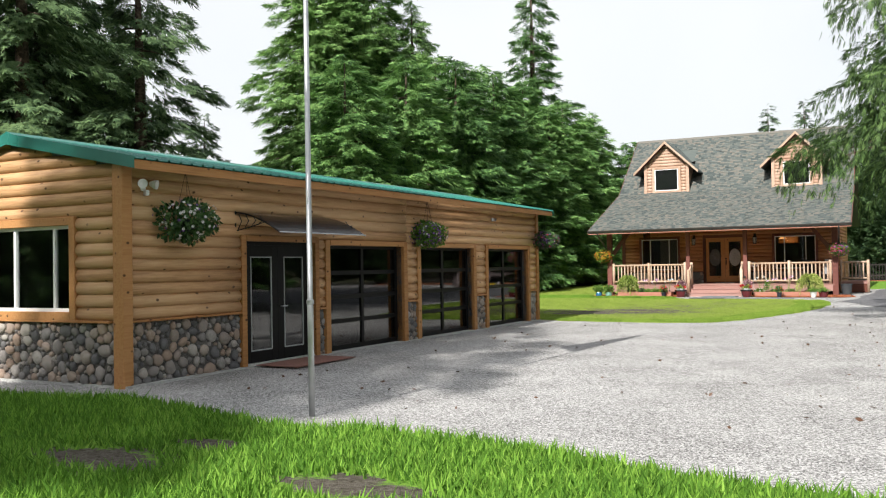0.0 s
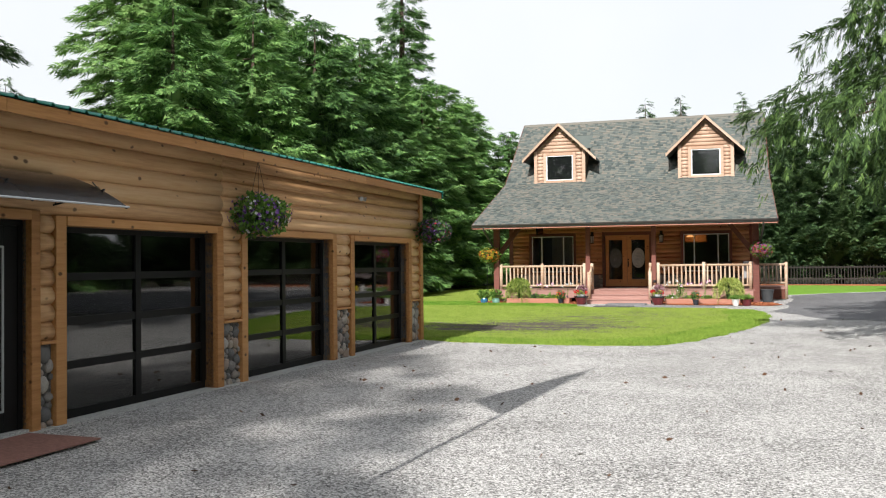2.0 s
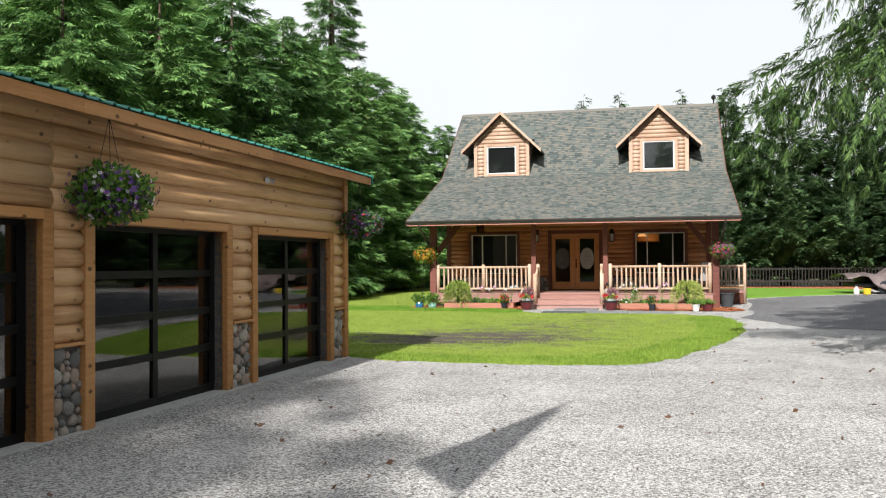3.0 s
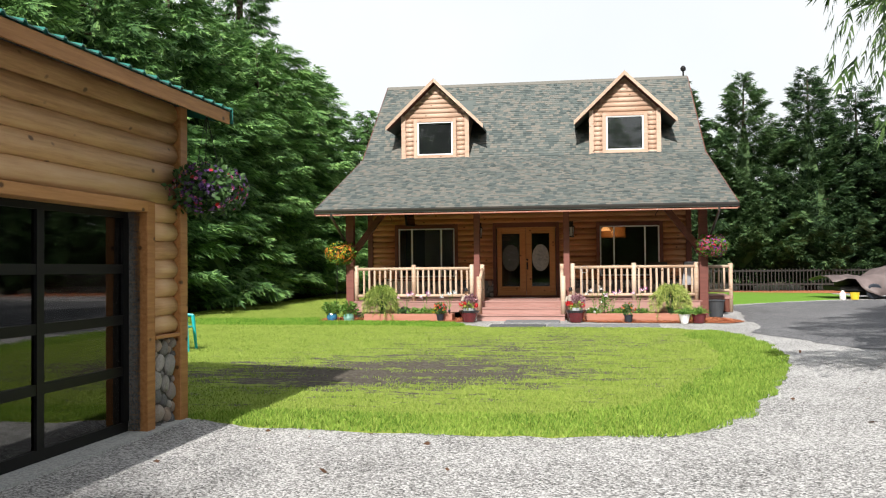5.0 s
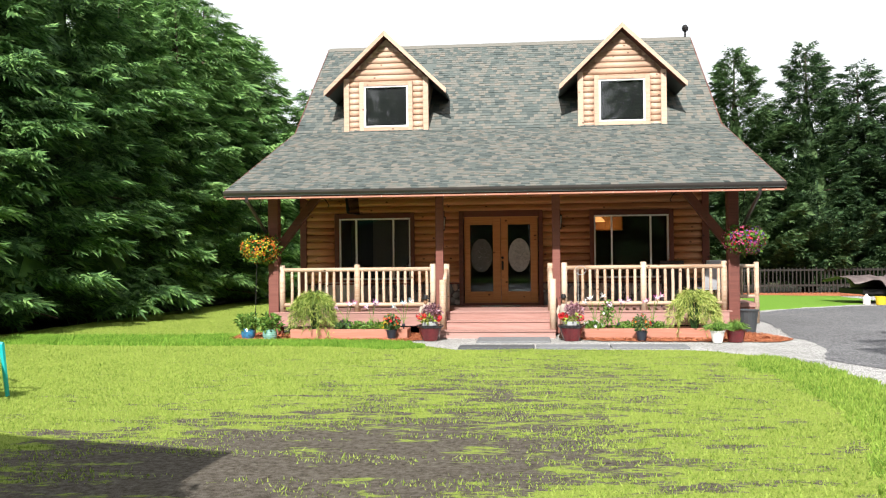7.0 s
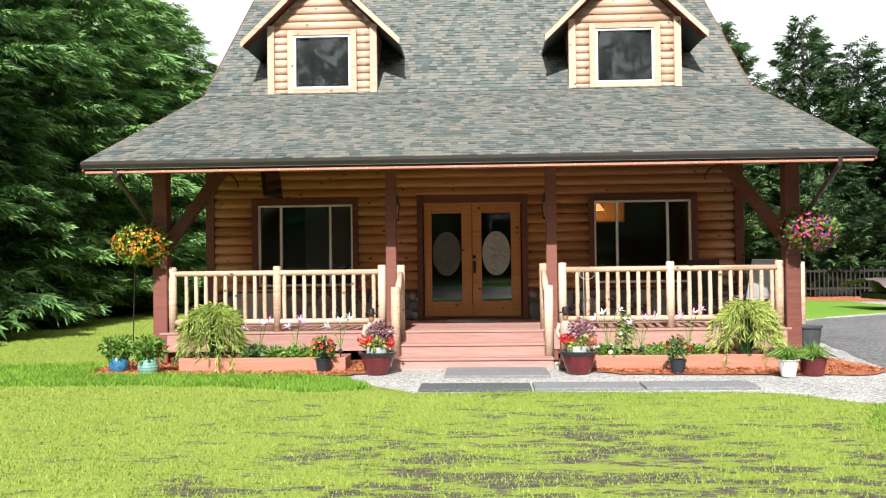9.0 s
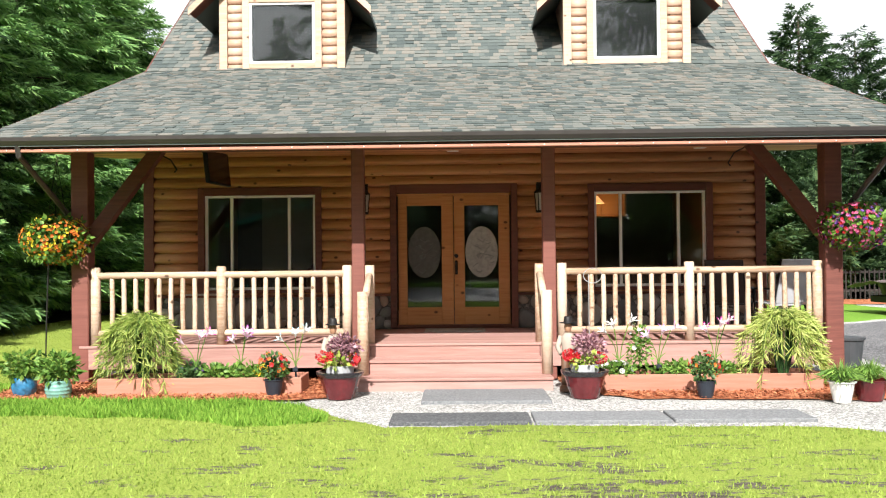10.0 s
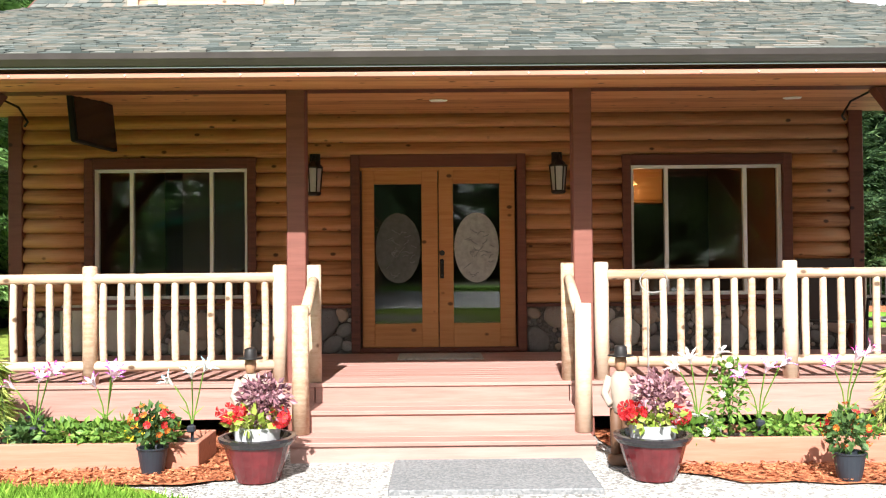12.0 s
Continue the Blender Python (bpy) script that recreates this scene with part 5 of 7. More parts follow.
part("ridge_vent", lathe([(0.0, 0.0), (0.03, 0.0), (0.03, 0.16), (0.09, 0.2), (0.1, 0.28), (0.05, 0.36), (0.0, 0.37)], 10), M_IRON, H, "dark round vent on the ridge").matrix_basis = pose(-1.3, RY, RZ + 0.02)


# porch railing of peeled poles
def railing(x0, x1, y, newels):
    r = part("railing", tube([(x0, y, 1.395), (x1, y, 1.395)], 0.046, 10), M_PEELED, H, "pale peeled-log porch railing", True)
    part("bottom_rail", tube([(x0, y, 0.65), (x1, y, 0.65)], 0.046, 10), M_PEELED, r, smooth=True)
    for x in newels:
        part("newel", tube([(x, y, 0.5), (x, y, 1.0), (x, y, 1.495), (x, y, 1.505)], [0.066, 0.064, 0.062, 0.05], 10), M_PEELED, r, smooth=True)
    me = None
    x = x0 + 0.09
    while x < x1 - 0.05:
        if min(abs(x - n) for n in newels) > 0.08:
            if me is None:
                ob = part("baluster", tube([(0, 0, 0.66), (0, 0, 0.72), (0.004, 0.003, 1.0), (0, 0, 1.33), (0, 0, 1.39)], [0.026, 0.032, 0.033, 0.031, 0.026], 8), M_PEELED, r, smooth=True)
                me = ob.data
                ob.matrix_basis = pose(x, y, 0)
            else:
                share("baluster", me, r, pose(x, y, 0, 0, 0, random.uniform(0, 360)))
        x += 0.153
    return r


railing(-11.30, -8.0, PY - 0.02, (-11.27, -9.64, -8.02))
railing(-5.29, -2.0, PY - 0.02, (-5.27, -3.65, -2.03))
for s, x in ((1, -7.73), (-1, -5.555)):
    r = part("step_rail", tube([(x, PY - 0.05, 1.37), (x, 37.78, 1.12)], 0.045, 10), M_PEELED, H, "short sloping peeled-log handrail", True)
    part("newel", tube([(x, PY - 0.02, 0.5), (x, PY - 0.02, 1.5)], 0.062, 10), M_PEELED, r, smooth=True)
    part("newel", tube([(x - s * 0.03, 37.74, 0.17), (x - s * 0.03, 37.74, 1.18)], [0.07, 0.066], 10), M_PEELED, r, smooth=True)
# side landing with its own rail
landing = part("side_landing", box(WR + 0.02, WR + 1.25, 41.2, 43.0, 0.4, 0.5), M_DECK, H, "small side landing with peeled-log rail")
part("landing_skirt", box(WR + 0.02, WR + 1.22, 41.22, 41.26, 0.02, 0.4), M_DARK_T, landing)
part("landing_skirt", box(WR + 1.19, WR + 1.22, 41.26, 42.9, 0.02, 0.4), M_DARK_T, landing)
part("top_rail", tube([(WR + 0.05, 41.25, 1.36), (WR + 1.2, 41.25, 1.36)], 0.045, 8), M_PEELED, landing, smooth=True)
part("bottom_rail", tube([(WR + 0.05, 41.25, 0.65), (WR + 1.2, 41.25, 0.65)], 0.045, 8), M_PEELED, landing, smooth=True)
for x in (0.1, 1.2):
    part("newel", tube([(WR + x, 41.25, 0.02), (WR + x, 41.25, 1.46)], 0.06, 8), M_PEELED, landing, smooth=True)
for k in range(6):
    part("baluster", tube([(WR + 0.26 + 0.15 * k, 41.25, 0.66), (WR + 0.26 + 0.15 * k, 41.25, 1.36)], 0.03, 7), M_PEELED, landing, smooth=True)

# ---- beds, paths and planting ----
OX, OY = 0.055, -0.14
LEAF_G = leaf("bright_leaf", (0.05, 0.12, 0.02), (0.12, 0.24, 0.04), (0.24, 0.38, 0.08), 0.5, 4.0)
LEAF_D = leaf("deep_leaf", (0.025, 0.06, 0.02), (0.06, 0.13, 0.04), (0.12, 0.21, 0.07), 0.5, 4.0)
LEAF_Y = leaf("lime_leaf", (0.16, 0.24, 0.04), (0.32, 0.42, 0.07), (0.52, 0.58, 0.16), 0.5, 4.0)
LEAF_B = leaf("bamboo_leaf", (0.14, 0.22, 0.04), (0.34, 0.43, 0.09), (0.58, 0.60, 0.22), 0.5, 4.0)
LEAF_P = leaf("purple_leaf", (0.07, 0.03, 0.045), (0.26, 0.12, 0.15), (0.55, 0.34, 0.38), 0.5, 5.0)


def petal(name, a, b):
    return leaf(name, a, [(p + q) / 2 for p, q in zip(a, b)], b, 0.5, 6.0)


P_WHITE = petal("white_petal", (0.6, 0.6, 0.58), (0.85, 0.85, 0.85))
P_RED = petal("red_petal", (0.38, 0.01, 0.015), (0.70, 0.04, 0.05))
P_ORANGE = petal("orange_petal", (0.55, 0.09, 0.02), (0.80, 0.28, 0.05))
P_YELLOW = petal("yellow_petal", (0.62, 0.40, 0.02), (0.85, 0.68, 0.06))
P_PINK = petal("pink_petal", (0.50, 0.05, 0.16), (0.80, 0.22, 0.42))
P_PURPLE = petal("purple_petal", (0.10, 0.035, 0.22), (0.30, 0.14, 0.48))
P_MIX = petal("violet_petal", (0.05, 0.025, 0.09), (0.20, 0.10, 0.30))
M_MAROON = plain("maroon_glaze", (0.10, 0.012, 0.015), 0.16, 0.0, 0.6, 0.3)
M_DKPOT = plain("dark_glaze", (0.02, 0.018, 0.022), 0.2, 0.0, 0.6)
M_BLUEPOT = plain("blue_glaze", (0.03, 0.14, 0.26), 0.15, 0.0, 0.6, 0.5, 14.0)
M_GREENPOT = plain("celadon_glaze", (0.16, 0.32, 0.27), 0.18, 0.0, 0.6, 0.2)
M_GREYPOT = plain("grey_plastic", (0.42, 0.43, 0.45), 0.5)
M_BLACKPOT = plain("black_plastic", (0.02, 0.025, 0.035), 0.45)
M_WHITEPOT = plain("white_glaze", (0.72, 0.71, 0.68), 0.25)
M_TEAL = plain("teal_plastic", (0.01, 0.36, 0.36), 0.4, 0.0, 0.5, 0.08)
M_TARP = plain("brown_tarp", (0.13, 0.10, 0.095), 0.55, 0.0, 0.4, 0.3, 2.0)
M_FENCE = wood("shade_darkened_board", (0.010, 0.009, 0.008), (0.022, 0.019, 0.017), (0.04, 0.035, 0.03), knots=False)
M_RUG = plain("red_brown_rug", (0.25, 0.135, 0.11), 0.95, 0.0, 0.1, 0.2, 30.0)
M_AWNING = glass("smoked_polycarbonate", (0.05, 0.036, 0.045), 0.25, 1.45)
M_CLOTH_W = plain("white_paint", (0.33, 0.28, 0.23), 0.7)
M_BROWN = plain("brown_paint", (0.11, 0.055, 0.03), 0.6)
M_SKIN = plain("tan_paint", (0.36, 0.20, 0.12), 0.6)
M_FLAG = plain("flag_cloth", (0.30, 0.05, 0.06), 0.8, 0.0, 0.2, 0.6, 3.0)
M_MESHFAB = plain("dark_sling_fabric", (0.025, 0.023, 0.022), 0.7)
M_LAMP = material("warm_lamp", (1, 0.6, 0.3))
M_LAMP.node_tree.nodes["Principled BSDF"].inputs["Emission Color"].default_value = (1, 0.42, 0.14, 1)
M_LAMP.node_tree.nodes["Principled BSDF"].inputs["Emission Strength"].default_value = 1.0

M_BED = [("mulch_bed", [(-12.1, 36.75), (-10.5, 36.55), (-8.6, 36.6), (-8.0, 36.75), (-7.85, 38.4), (-12.1, 38.4)]), ("mulch_bed", [(-5.1, 37.0), (-4.6, 36.55), (-3.0, 36.4), (-1.4, 36.3), (-1.0, 36.8), (-1.2, 38.0), (-1.7, 38.6), (-5.3, 38.4)])]
path = sheet("gravel_path", densify([(-8.2, 36.4), (-7.7, 35.5), (-7.2, 35.0), (-5, 34.95), (-3.2, 34.8), (-2.2, 34.0), (-1.6, 33.2), (-0.9, 35.2), (-0.8, 36.8), (-1.3, 38.5), (-8.2, 38.5)], 0.3, 0.04, 8), 0.009, M_WHITEGRAVEL, 0.6)
tagged(path, "pale gravel path before the porch", "path")
under = sheet("porch_soil", [(-11.6, 38.25), (-1.7, 38.25), (-1.7, 40.7), (-11.6, 40.7)], 0.007, M_SOIL, 1.0)
tagged(under, "dark soil under the porch", "soil")
for k, (n_, poly) in enumerate(M_BED):
    tagged(sheet(n_, densify(poly, 0.2, 0.04, 9 + k), 0.024, M_MULCH, 0.3), "red-brown bark mulch bed along the porch", "mulch")
    rng = np.random.default_rng(90 + k)
    P = np.array(poly)
    c_ = [q for q in rng.uniform(P.min(0), P.max(0), (9000, 2)) if inside(poly, *q)]
    c_ = np.array(c_)
    n = len(c_)
    a_ = rng.uniform(0, 6.28, n)
    L_, w_ = rng.uniform(0.008, 0.03, n), rng.uniform(0.003, 0.009, n)
    d_ = np.stack([np.cos(a_), np.sin(a_), rng.normal(0, 0.25, n)], 1)
    e_ = np.stack([-np.sin(a_), np.cos(a_), rng.normal(0, 0.4, n)], 1)
    o_ = np.concatenate([c_, 0.034 + rng.uniform(0, 0.014, (n, 1))], 1)
    t1 = np.stack([o_ - d_ * L_[:, None] - e_ * w_[:, None], o_ + d_ * L_[:, None] - e_ * w_[:, None], o_ + d_ * L_[:, None] + e_ * w_[:, None]], 1)
    t2 = np.stack([o_ - d_ * L_[:, None] - e_ * w_[:, None], o_ + d_ * L_[:, None] + e_ * w_[:, None], o_ - d_ * L_[:, None] + e_ * w_[:, None]], 1)
    tagged(triangles("bark_chips", np.concatenate([t1, t2]), M_MULCH), "loose red-brown bark chips", "mulch", kind="stuff")


M_SLATE_D = speckle("worn_slab", ((0.2, (0.13, 0.136, 0.142)), (0.55, (0.17, 0.176, 0.182)), (0.9, (0.22, 0.226, 0.232))), 60.0, 0.9, 0.003, 0.4)
M_SLATE_B = speckle("dark_slab", ((0.2, (0.055, 0.058, 0.062)), (0.55, (0.082, 0.086, 0.09)), (0.9, (0.125, 0.128, 0.132))), 60.0, 0.9, 0.003, 0.4)


def slab(x0, x1, y0, y1, label):
    o = part("paving_slab", box(x0, x1, y0, y1, 0.0, 0.045, 0.008), M_SLATE_B if "dark" in label else M_SLATE_D)
    tagged(o, label, "slab", "slabs before the porch")


slab(-6.95, -5.55, 36.32, 37.22, "grey stone slab at the foot of steps")
slab(-7.2, -5.86, 35.1, 35.62, "dark grey stone slab between grass and gravel")
slab(-5.83, -4.55, 35.12, 35.66, "grey stone slab between grass and gravel")
slab(-4.52, -3.2, 35.15, 35.68, "grey stone slab between grass and gravel")


# ---- plants ----
def kites(p, d, n, size, seed, width=0.34):
    """Leaves as kites of two triangles at p pointing along d."""
    rng = np.random.default_rng(seed)
    k = len(p)
    d = d / (np.linalg.norm(d, axis=1)[:, None] + 1e-9)
    w = np.cross(d, rng.normal(0, 1, (k, 3)))
    w /= np.linalg.norm(w, axis=1)[:, None] + 1e-9
    s = size * rng.uniform(0.6, 1.3, k)[:, None]
    tip, mid = p + d * s, p + d * s * 0.45
    return np.concatenate([np.stack([p, mid + w * s * width, tip], 1), np.stack([p, tip, mid - w * s * width], 1)])


def ball_points(c, r, n, seed, inner=0.55):
    rng = np.random.default_rng(seed)
    d = rng.normal(0, 1, (n, 3))
    d /= np.linalg.norm(d, axis=1)[:, None]
    f = rng.uniform(inner, 1.0, n)[:, None] * (1 + 0.18 * np.sin(d[:, :1] * 4 + seed) * np.cos(d[:, 1:2] * 5))
    return np.array(c) + d * f * np.array(r), d


def leaves(name, c, r, n, size, mat, parent, seed, width=0.34, inner=0.5, sag=0.0):
    p, d = ball_points(c, r, n, seed, inner)
    rng = np.random.default_rng(seed + 1)
    return tagged(triangles(name, kites(p, d + rng.normal(0, 0.5, d.shape) - np.array([0, 0, sag]), n, size, seed, width), mat, parent), kind="stuff")


def flowers(name, c, r, n, size, mat, parent, seed, top=-1.0):
    """Blossoms of five petals facing outwards."""
    p, d = ball_points(c, r, n, seed, 0.92)
    keep = d[:, 2] > top
    p, d = p[keep], d[keep]
    rng = np.random.default_rng(seed + 2)
    u = np.cross(d, rng.normal(0, 1, d.shape))
    u /= np.linalg.norm(u, axis=1)[:, None]
    v = np.cross(d, u)
    tri = []
    for k in range(5):
        a, b = 2 * math.pi * k / 5, 2 * math.pi * (k + 0.8) / 5
        tri.append(np.stack([p, p + size * (u * math.cos(a) + v * math.sin(a)) + d * size * 0.35, p + size * (u * math.cos(b) + v * math.sin(b)) + d * size * 0.35], 1))
    return tagged(triangles(name, np.concatenate(tri), mat, parent), kind="stuff")


def hanging_basket(x, y, z, r, mats, top, label, seed, leaf_mat=None, flat=0.8):
    t = thing("hanging_basket", label, "hanging basket", pose(x, y, z), "hanging flower baskets")
    part("pot", lathe([(0.0, -0.16), (0.1, -0.16), (0.17, 0.0), (0.18, 0.02), (0.0, 0.0)], 16), M_BLACKPOT, t)
    leaves("foliage", (0, 0, 0), (r, r, r * flat), 1500, r * 0.16, leaf_mat or LEAF_D, t, seed, 0.36, 0.45)
    for k, (m_, n_) in enumerate(mats):
        flowers("blossom", (0, 0, 0), (r, r, r * flat), int(n_ * 1.6), r * 0.056, m_, t, seed + 10 * k + 3)
    for k in range(3):
        a = 2.1 * k
        part("chain", tube([(0.17 * math.cos(a), 0.17 * math.sin(a), 0.02), (0, 0, top - 0.06)], 0.004, 4), M_IRON, t)
    part("hook", tube([(0, 0, top - 0.08), (0.02, 0, top - 0.04), (0, 0, top)], 0.008, 5), M_STEEL, t)


hanging_basket(-11.66 + OX, 37.93, 1.86, 0.40, ((P_ORANGE, 230), (P_YELLOW, 170)), 1.07, "hanging basket of orange and yellow flowers on porch", 200, LEAF_G, 0.72)
hanging_basket(-1.66 + OX, 37.93, 1.93, 0.40, ((P_PINK, 210), (P_PURPLE, 110), (P_RED, 60)), 1.0, "hanging basket of pink and purple flowers on porch", 210, LEAF_G, 0.72)
GM = G.matrix_basis


def on_garage(a, o, z):
    return GM @ Vector((a, -o, z))


for a, z, rb, mats, lab, lm, sd in ((0.93, 2.50, 0.46, ((P_WHITE, 70), (P_PURPLE, 25)), "hanging basket of white petunias by garage corner", LEAF_D, 220),
                                (8.37, 2.47, 0.41, ((P_PURPLE, 120), (P_WHITE, 60), (P_MIX, 120)), "hanging basket of violet and white flowers on garage", LEAF_G, 230),
                                (15.5, 2.47, 0.38, ((P_MIX, 190), (P_PINK, 45), (P_WHITE, 15), (P_RED, 10)), "hanging basket of dark violet and pink flowers on garage", LEAF_D, 240)):
    q = on_garage(a, 0.33, z)
    hanging_basket(q.x, q.y, q.z, rb, mats, EAVE - 0.04 - z, lab, sd, lm, 0.68)


def planter(x0, x1, seed, label):
    y0, y1 = 37.2 + OY, 37.72 + OY
    x0, x1 = x0 + OX, x1 + OX
    t = thing("planter_box", label, "planter", None, "planter boxes along the porch")
    for a, b, c0, e in ((x0, x1, y0, y0 + 0.04), (x0, x1, y1 - 0.04, y1), (x0, x0 + 0.04, y0 + 0.04, y1 - 0.04), (x1 - 0.04, x1, y0 + 0.04, y1 - 0.04)):
        part("board", box(a, b, c0, e, 0.0, 0.215, 0.006), M_BOX, t)
    part("soil", box(x0 + 0.04, x1 - 0.04, y0 + 0.04, y1 - 0.04, 0.02, 0.16), M_SOIL, t)
    return t


planter(-10.8, -8.42, 1, "long orange cedar planter box with flowers")
planter(-4.96, -2.42, 2, "long orange cedar planter box with flowers")


def low_plant(x, y, z, r, h, lm, fm, nf, label, seed, name="bedding_plant", size=0.06, fsize=0.03):
    t = thing(name, label, "plant", pose(x + OX, y + OY, z), "bedding plants in planters")
    leaves("foliage", (0, 0, h * 0.5), (r, min(r, 0.2), h * 0.5), 420, size, lm, t, seed, 0.32, 0.2)
    if fm:
        flowers("blossom", (0, 0, h * 0.55), (r, min(r, 0.2), h * 0.52), nf, fsize, fm, t, seed + 4, -0.2)
    part("stem", tube([(0, 0, 0), (0, 0, h * 0.6)], 0.006, 5), LEAF_D, t)


low_plant(-9.76, 37.45, 0.16, 0.16, 0.2, LEAF_D, P_PURPLE, 12, "small purple-flowered plant in planter soil", 300)
low_plant(-9.44, 37.45, 0.16, 0.28, 0.17, LEAF_G, None, 0, "low bright green ground cover in planter", 301)
low_plant(-9.11, 37.42, 0.16, 0.25, 0.18, LEAF_G, None, 0, "low bright green ground cover in planter", 302)
low_plant(-8.83, 37.42, 0.16, 0.2, 0.18, LEAF_G, P_YELLOW, 55, "low plant with yellow flowers in planter", 303, fsize=0.035)
low_plant(-4.76, 37.40, 0.16, 0.2, 0.17, LEAF_G, P_WHITE, 70, "low plant with cream flowers in planter", 304, fsize=0.035)
low_plant(-4.46, 37.50, 0.16, 0.13, 0.62, LEAF_G, P_WHITE, 10, "leafy upright rose shrub in planter", 305, size=0.05)
low_plant(-4.04, 37.45, 0.16, 0.27, 0.17, LEAF_G, None, 0, "low bright green ground cover in planter", 306)
low_plant(-3.53, 37.45, 0.16, 0.2, 0.15, LEAF_G, None, 0, "low bright green ground cover in planter", 307)


def arching_grass(x, y, r, h, seed, label):
    """A clump of bamboo-like grass: arching canes with narrow hanging leaves."""
    rng = np.random.default_rng(seed)
    t = thing("bamboo_grass", label, "plant", pose(x + OX, y + OY, 0.16), "bamboo grasses")
    bm = bmesh.new()
    pts, dirs = [], []
    for k in range(70):
        a, l = rng.uniform(0, 6.28), rng.uniform(0.4, 1.0)
        d = Vector((math.cos(a), math.sin(a) * 0.55 - 0.12, 0))
        path_ = [Vector((0, 0, 0)) + d * 0.05, d * r * l * 0.45 + Vector((0, 0, h * (0.95 - 0.15 * l))), d * r * l * 0.9 + Vector((0, 0, h * (1.0 - 0.45 * l))), d * r * l * 1.1 + Vector((0, 0, h * (0.75 - 0.85 * l)))]
        tube(path_, [0.006, 0.005, 0.004, 0.002], 4, bm)
        for j in range(80):
            f = rng.uniform(0.25, 1) * 3
            i = min(2, int(f))
            q = path_[i].lerp(path_[i + 1], f - i)
            pts.append(q)
            dirs.append((d.x * 0.7 + rng.normal(0, 0.5), d.y * 0.7 + rng.normal(0, 0.4), -0.7 + rng.normal(0, 0.45)))
    part("canes", bm, LEAF_D, t)
    triangles("leaves", kites(np.array(pts), np.array(dirs), len(pts), 0.13, seed, 0.05), LEAF_B, t)


arching_grass(-10.35, 37.48, 0.52, 0.92, 310, "arching yellow-green bamboo grass spilling over planter")
arching_grass(-2.78, 37.48, 0.52, 0.90, 311, "arching yellow-green bamboo grass spilling over planter")


def lily_light(x, mat, inner, seed, label, h=0.42):
    rnd = random.Random(seed)
    t = thing("lily_stake_light", label, "garden light", pose(x + OX, 37.40 + OY, 0.16), "lily stake lights")
    part("stake", tube([(0, 0, -0.05), (0, 0, 0.16)], 0.012, 6), M_BLACKPOT, t)
    part("solar_cell", box(-0.03, 0.03, -0.05, 0.0, 0.1, 0.15, 0.008), M_BLACKPOT, t)
    for k in range(3):
        a = rnd.uniform(-0.5, 0.5) + (k - 1) * 0.9
        tip = Vector((0.13 * math.sin(a) * 1.1, -0.03 * k, h * (0.85 + 0.1 * k)))
        part("stem", tube([(0, 0, 0.15), (tip.x * 0.35, 0, h * 0.6), tip], 0.006, 5), LEAF_G, t)
        cup, tips = [], []
        ax = Vector((math.sin(a), -0.45, 0.9)).normalized()
        u = ax.cross(Vector((0, 0, 1))).normalized()
        v = ax.cross(u)
        for j in range(6):
            e = lambda turn, rr, f: tuple(tip + ax * f + (u * math.cos(1.047 * j + turn) + v * math.sin(1.047 * j + turn)) * rr)
            cup += [(tuple(tip), e(0.5, 0.03, 0.075), e(-0.5, 0.03, 0.075))]
            cup += [(e(0.5, 0.03, 0.075), e(0.12, 0.058, 0.105), e(-0.12, 0.058, 0.105)), (e(0.5, 0.03, 0.075), e(-0.12, 0.058, 0.105), e(-0.5, 0.03, 0.075))]
            tips += [(e(0.34, 0.047, 0.094), e(0.0, 0.088, 0.112), e(-0.34, 0.047, 0.094))]
        bloom = triangles("bloom", np.array(cup), inner, t)
        triangles("petal_tip", np.array(tips) + np.array([0, -0.001, 0.001]), mat, bloom)
    for s in (-1, 1):
        triangles("blade_leaf", np.array([[(0, 0, 0.2), (s * 0.1, -0.02, 0.3), (s * 0.02, 0, 0.24)]]), LEAF_G, t)


P_MAGENTA = petal("magenta_petal", (0.50, 0.02, 0.28), (0.75, 0.10, 0.50))
P_VIOLET = petal("violet_tip_petal", (0.36, 0.06, 0.42), (0.60, 0.20, 0.62))
P_BLUEW = petal("pale_blue_petal", (0.16, 0.50, 0.68), (0.50, 0.74, 0.82))
P_BLUSH = petal("blush_petal", (0.72, 0.52, 0.66), (0.85, 0.78, 0.82))
for x, m_, in_, sd, lab, h_ in ((-9.7, P_MAGENTA, P_BLUSH, 1, "pink artificial lily lights on a stake", 0.5), (-9.17, P_VIOLET, P_BLUSH, 2, "lilac artificial lily lights on a stake", 0.5), (-8.52, P_BLUEW, P_WHITE, 3, "pale blue artificial lily lights on a stake", 0.52),
                                (-4.72, P_WHITE, P_WHITE, 4, "white artificial lily lights on a stake", 0.6), (-4.26, P_VIOLET, P_BLUSH, 5, "lilac artificial lily lights on a stake", 0.52), (-3.6, P_MAGENTA, P_BLUSH, 6, "pink artificial lily lights on a stake", 0.6)):
    lily_light(x, m_, in_, sd, lab, h_)


# ---- pots ----
def potted(name, x, y, profile, pot_mat, label, group=""):
    t = thing(name, label, "potted plant", pose(x + OX, y + OY, ground_z(x, y) + 0.02), group)
    part("pot", lathe(profile, 24), pot_mat, t, smooth=False)
    return t


def bowl(r0, r1, h, lip=0.02):
    return [(0.0, 0.0), (r0, 0.0), (r0 + (r1 - r0) * 0.55, h * 0.45), (r1, h * 0.93), (r1 + lip, h * 0.95), (r1 + lip, h), (r1 - 0.01, h), (r1 - 0.02, h - 0.05), (0.0, h - 0.06)]


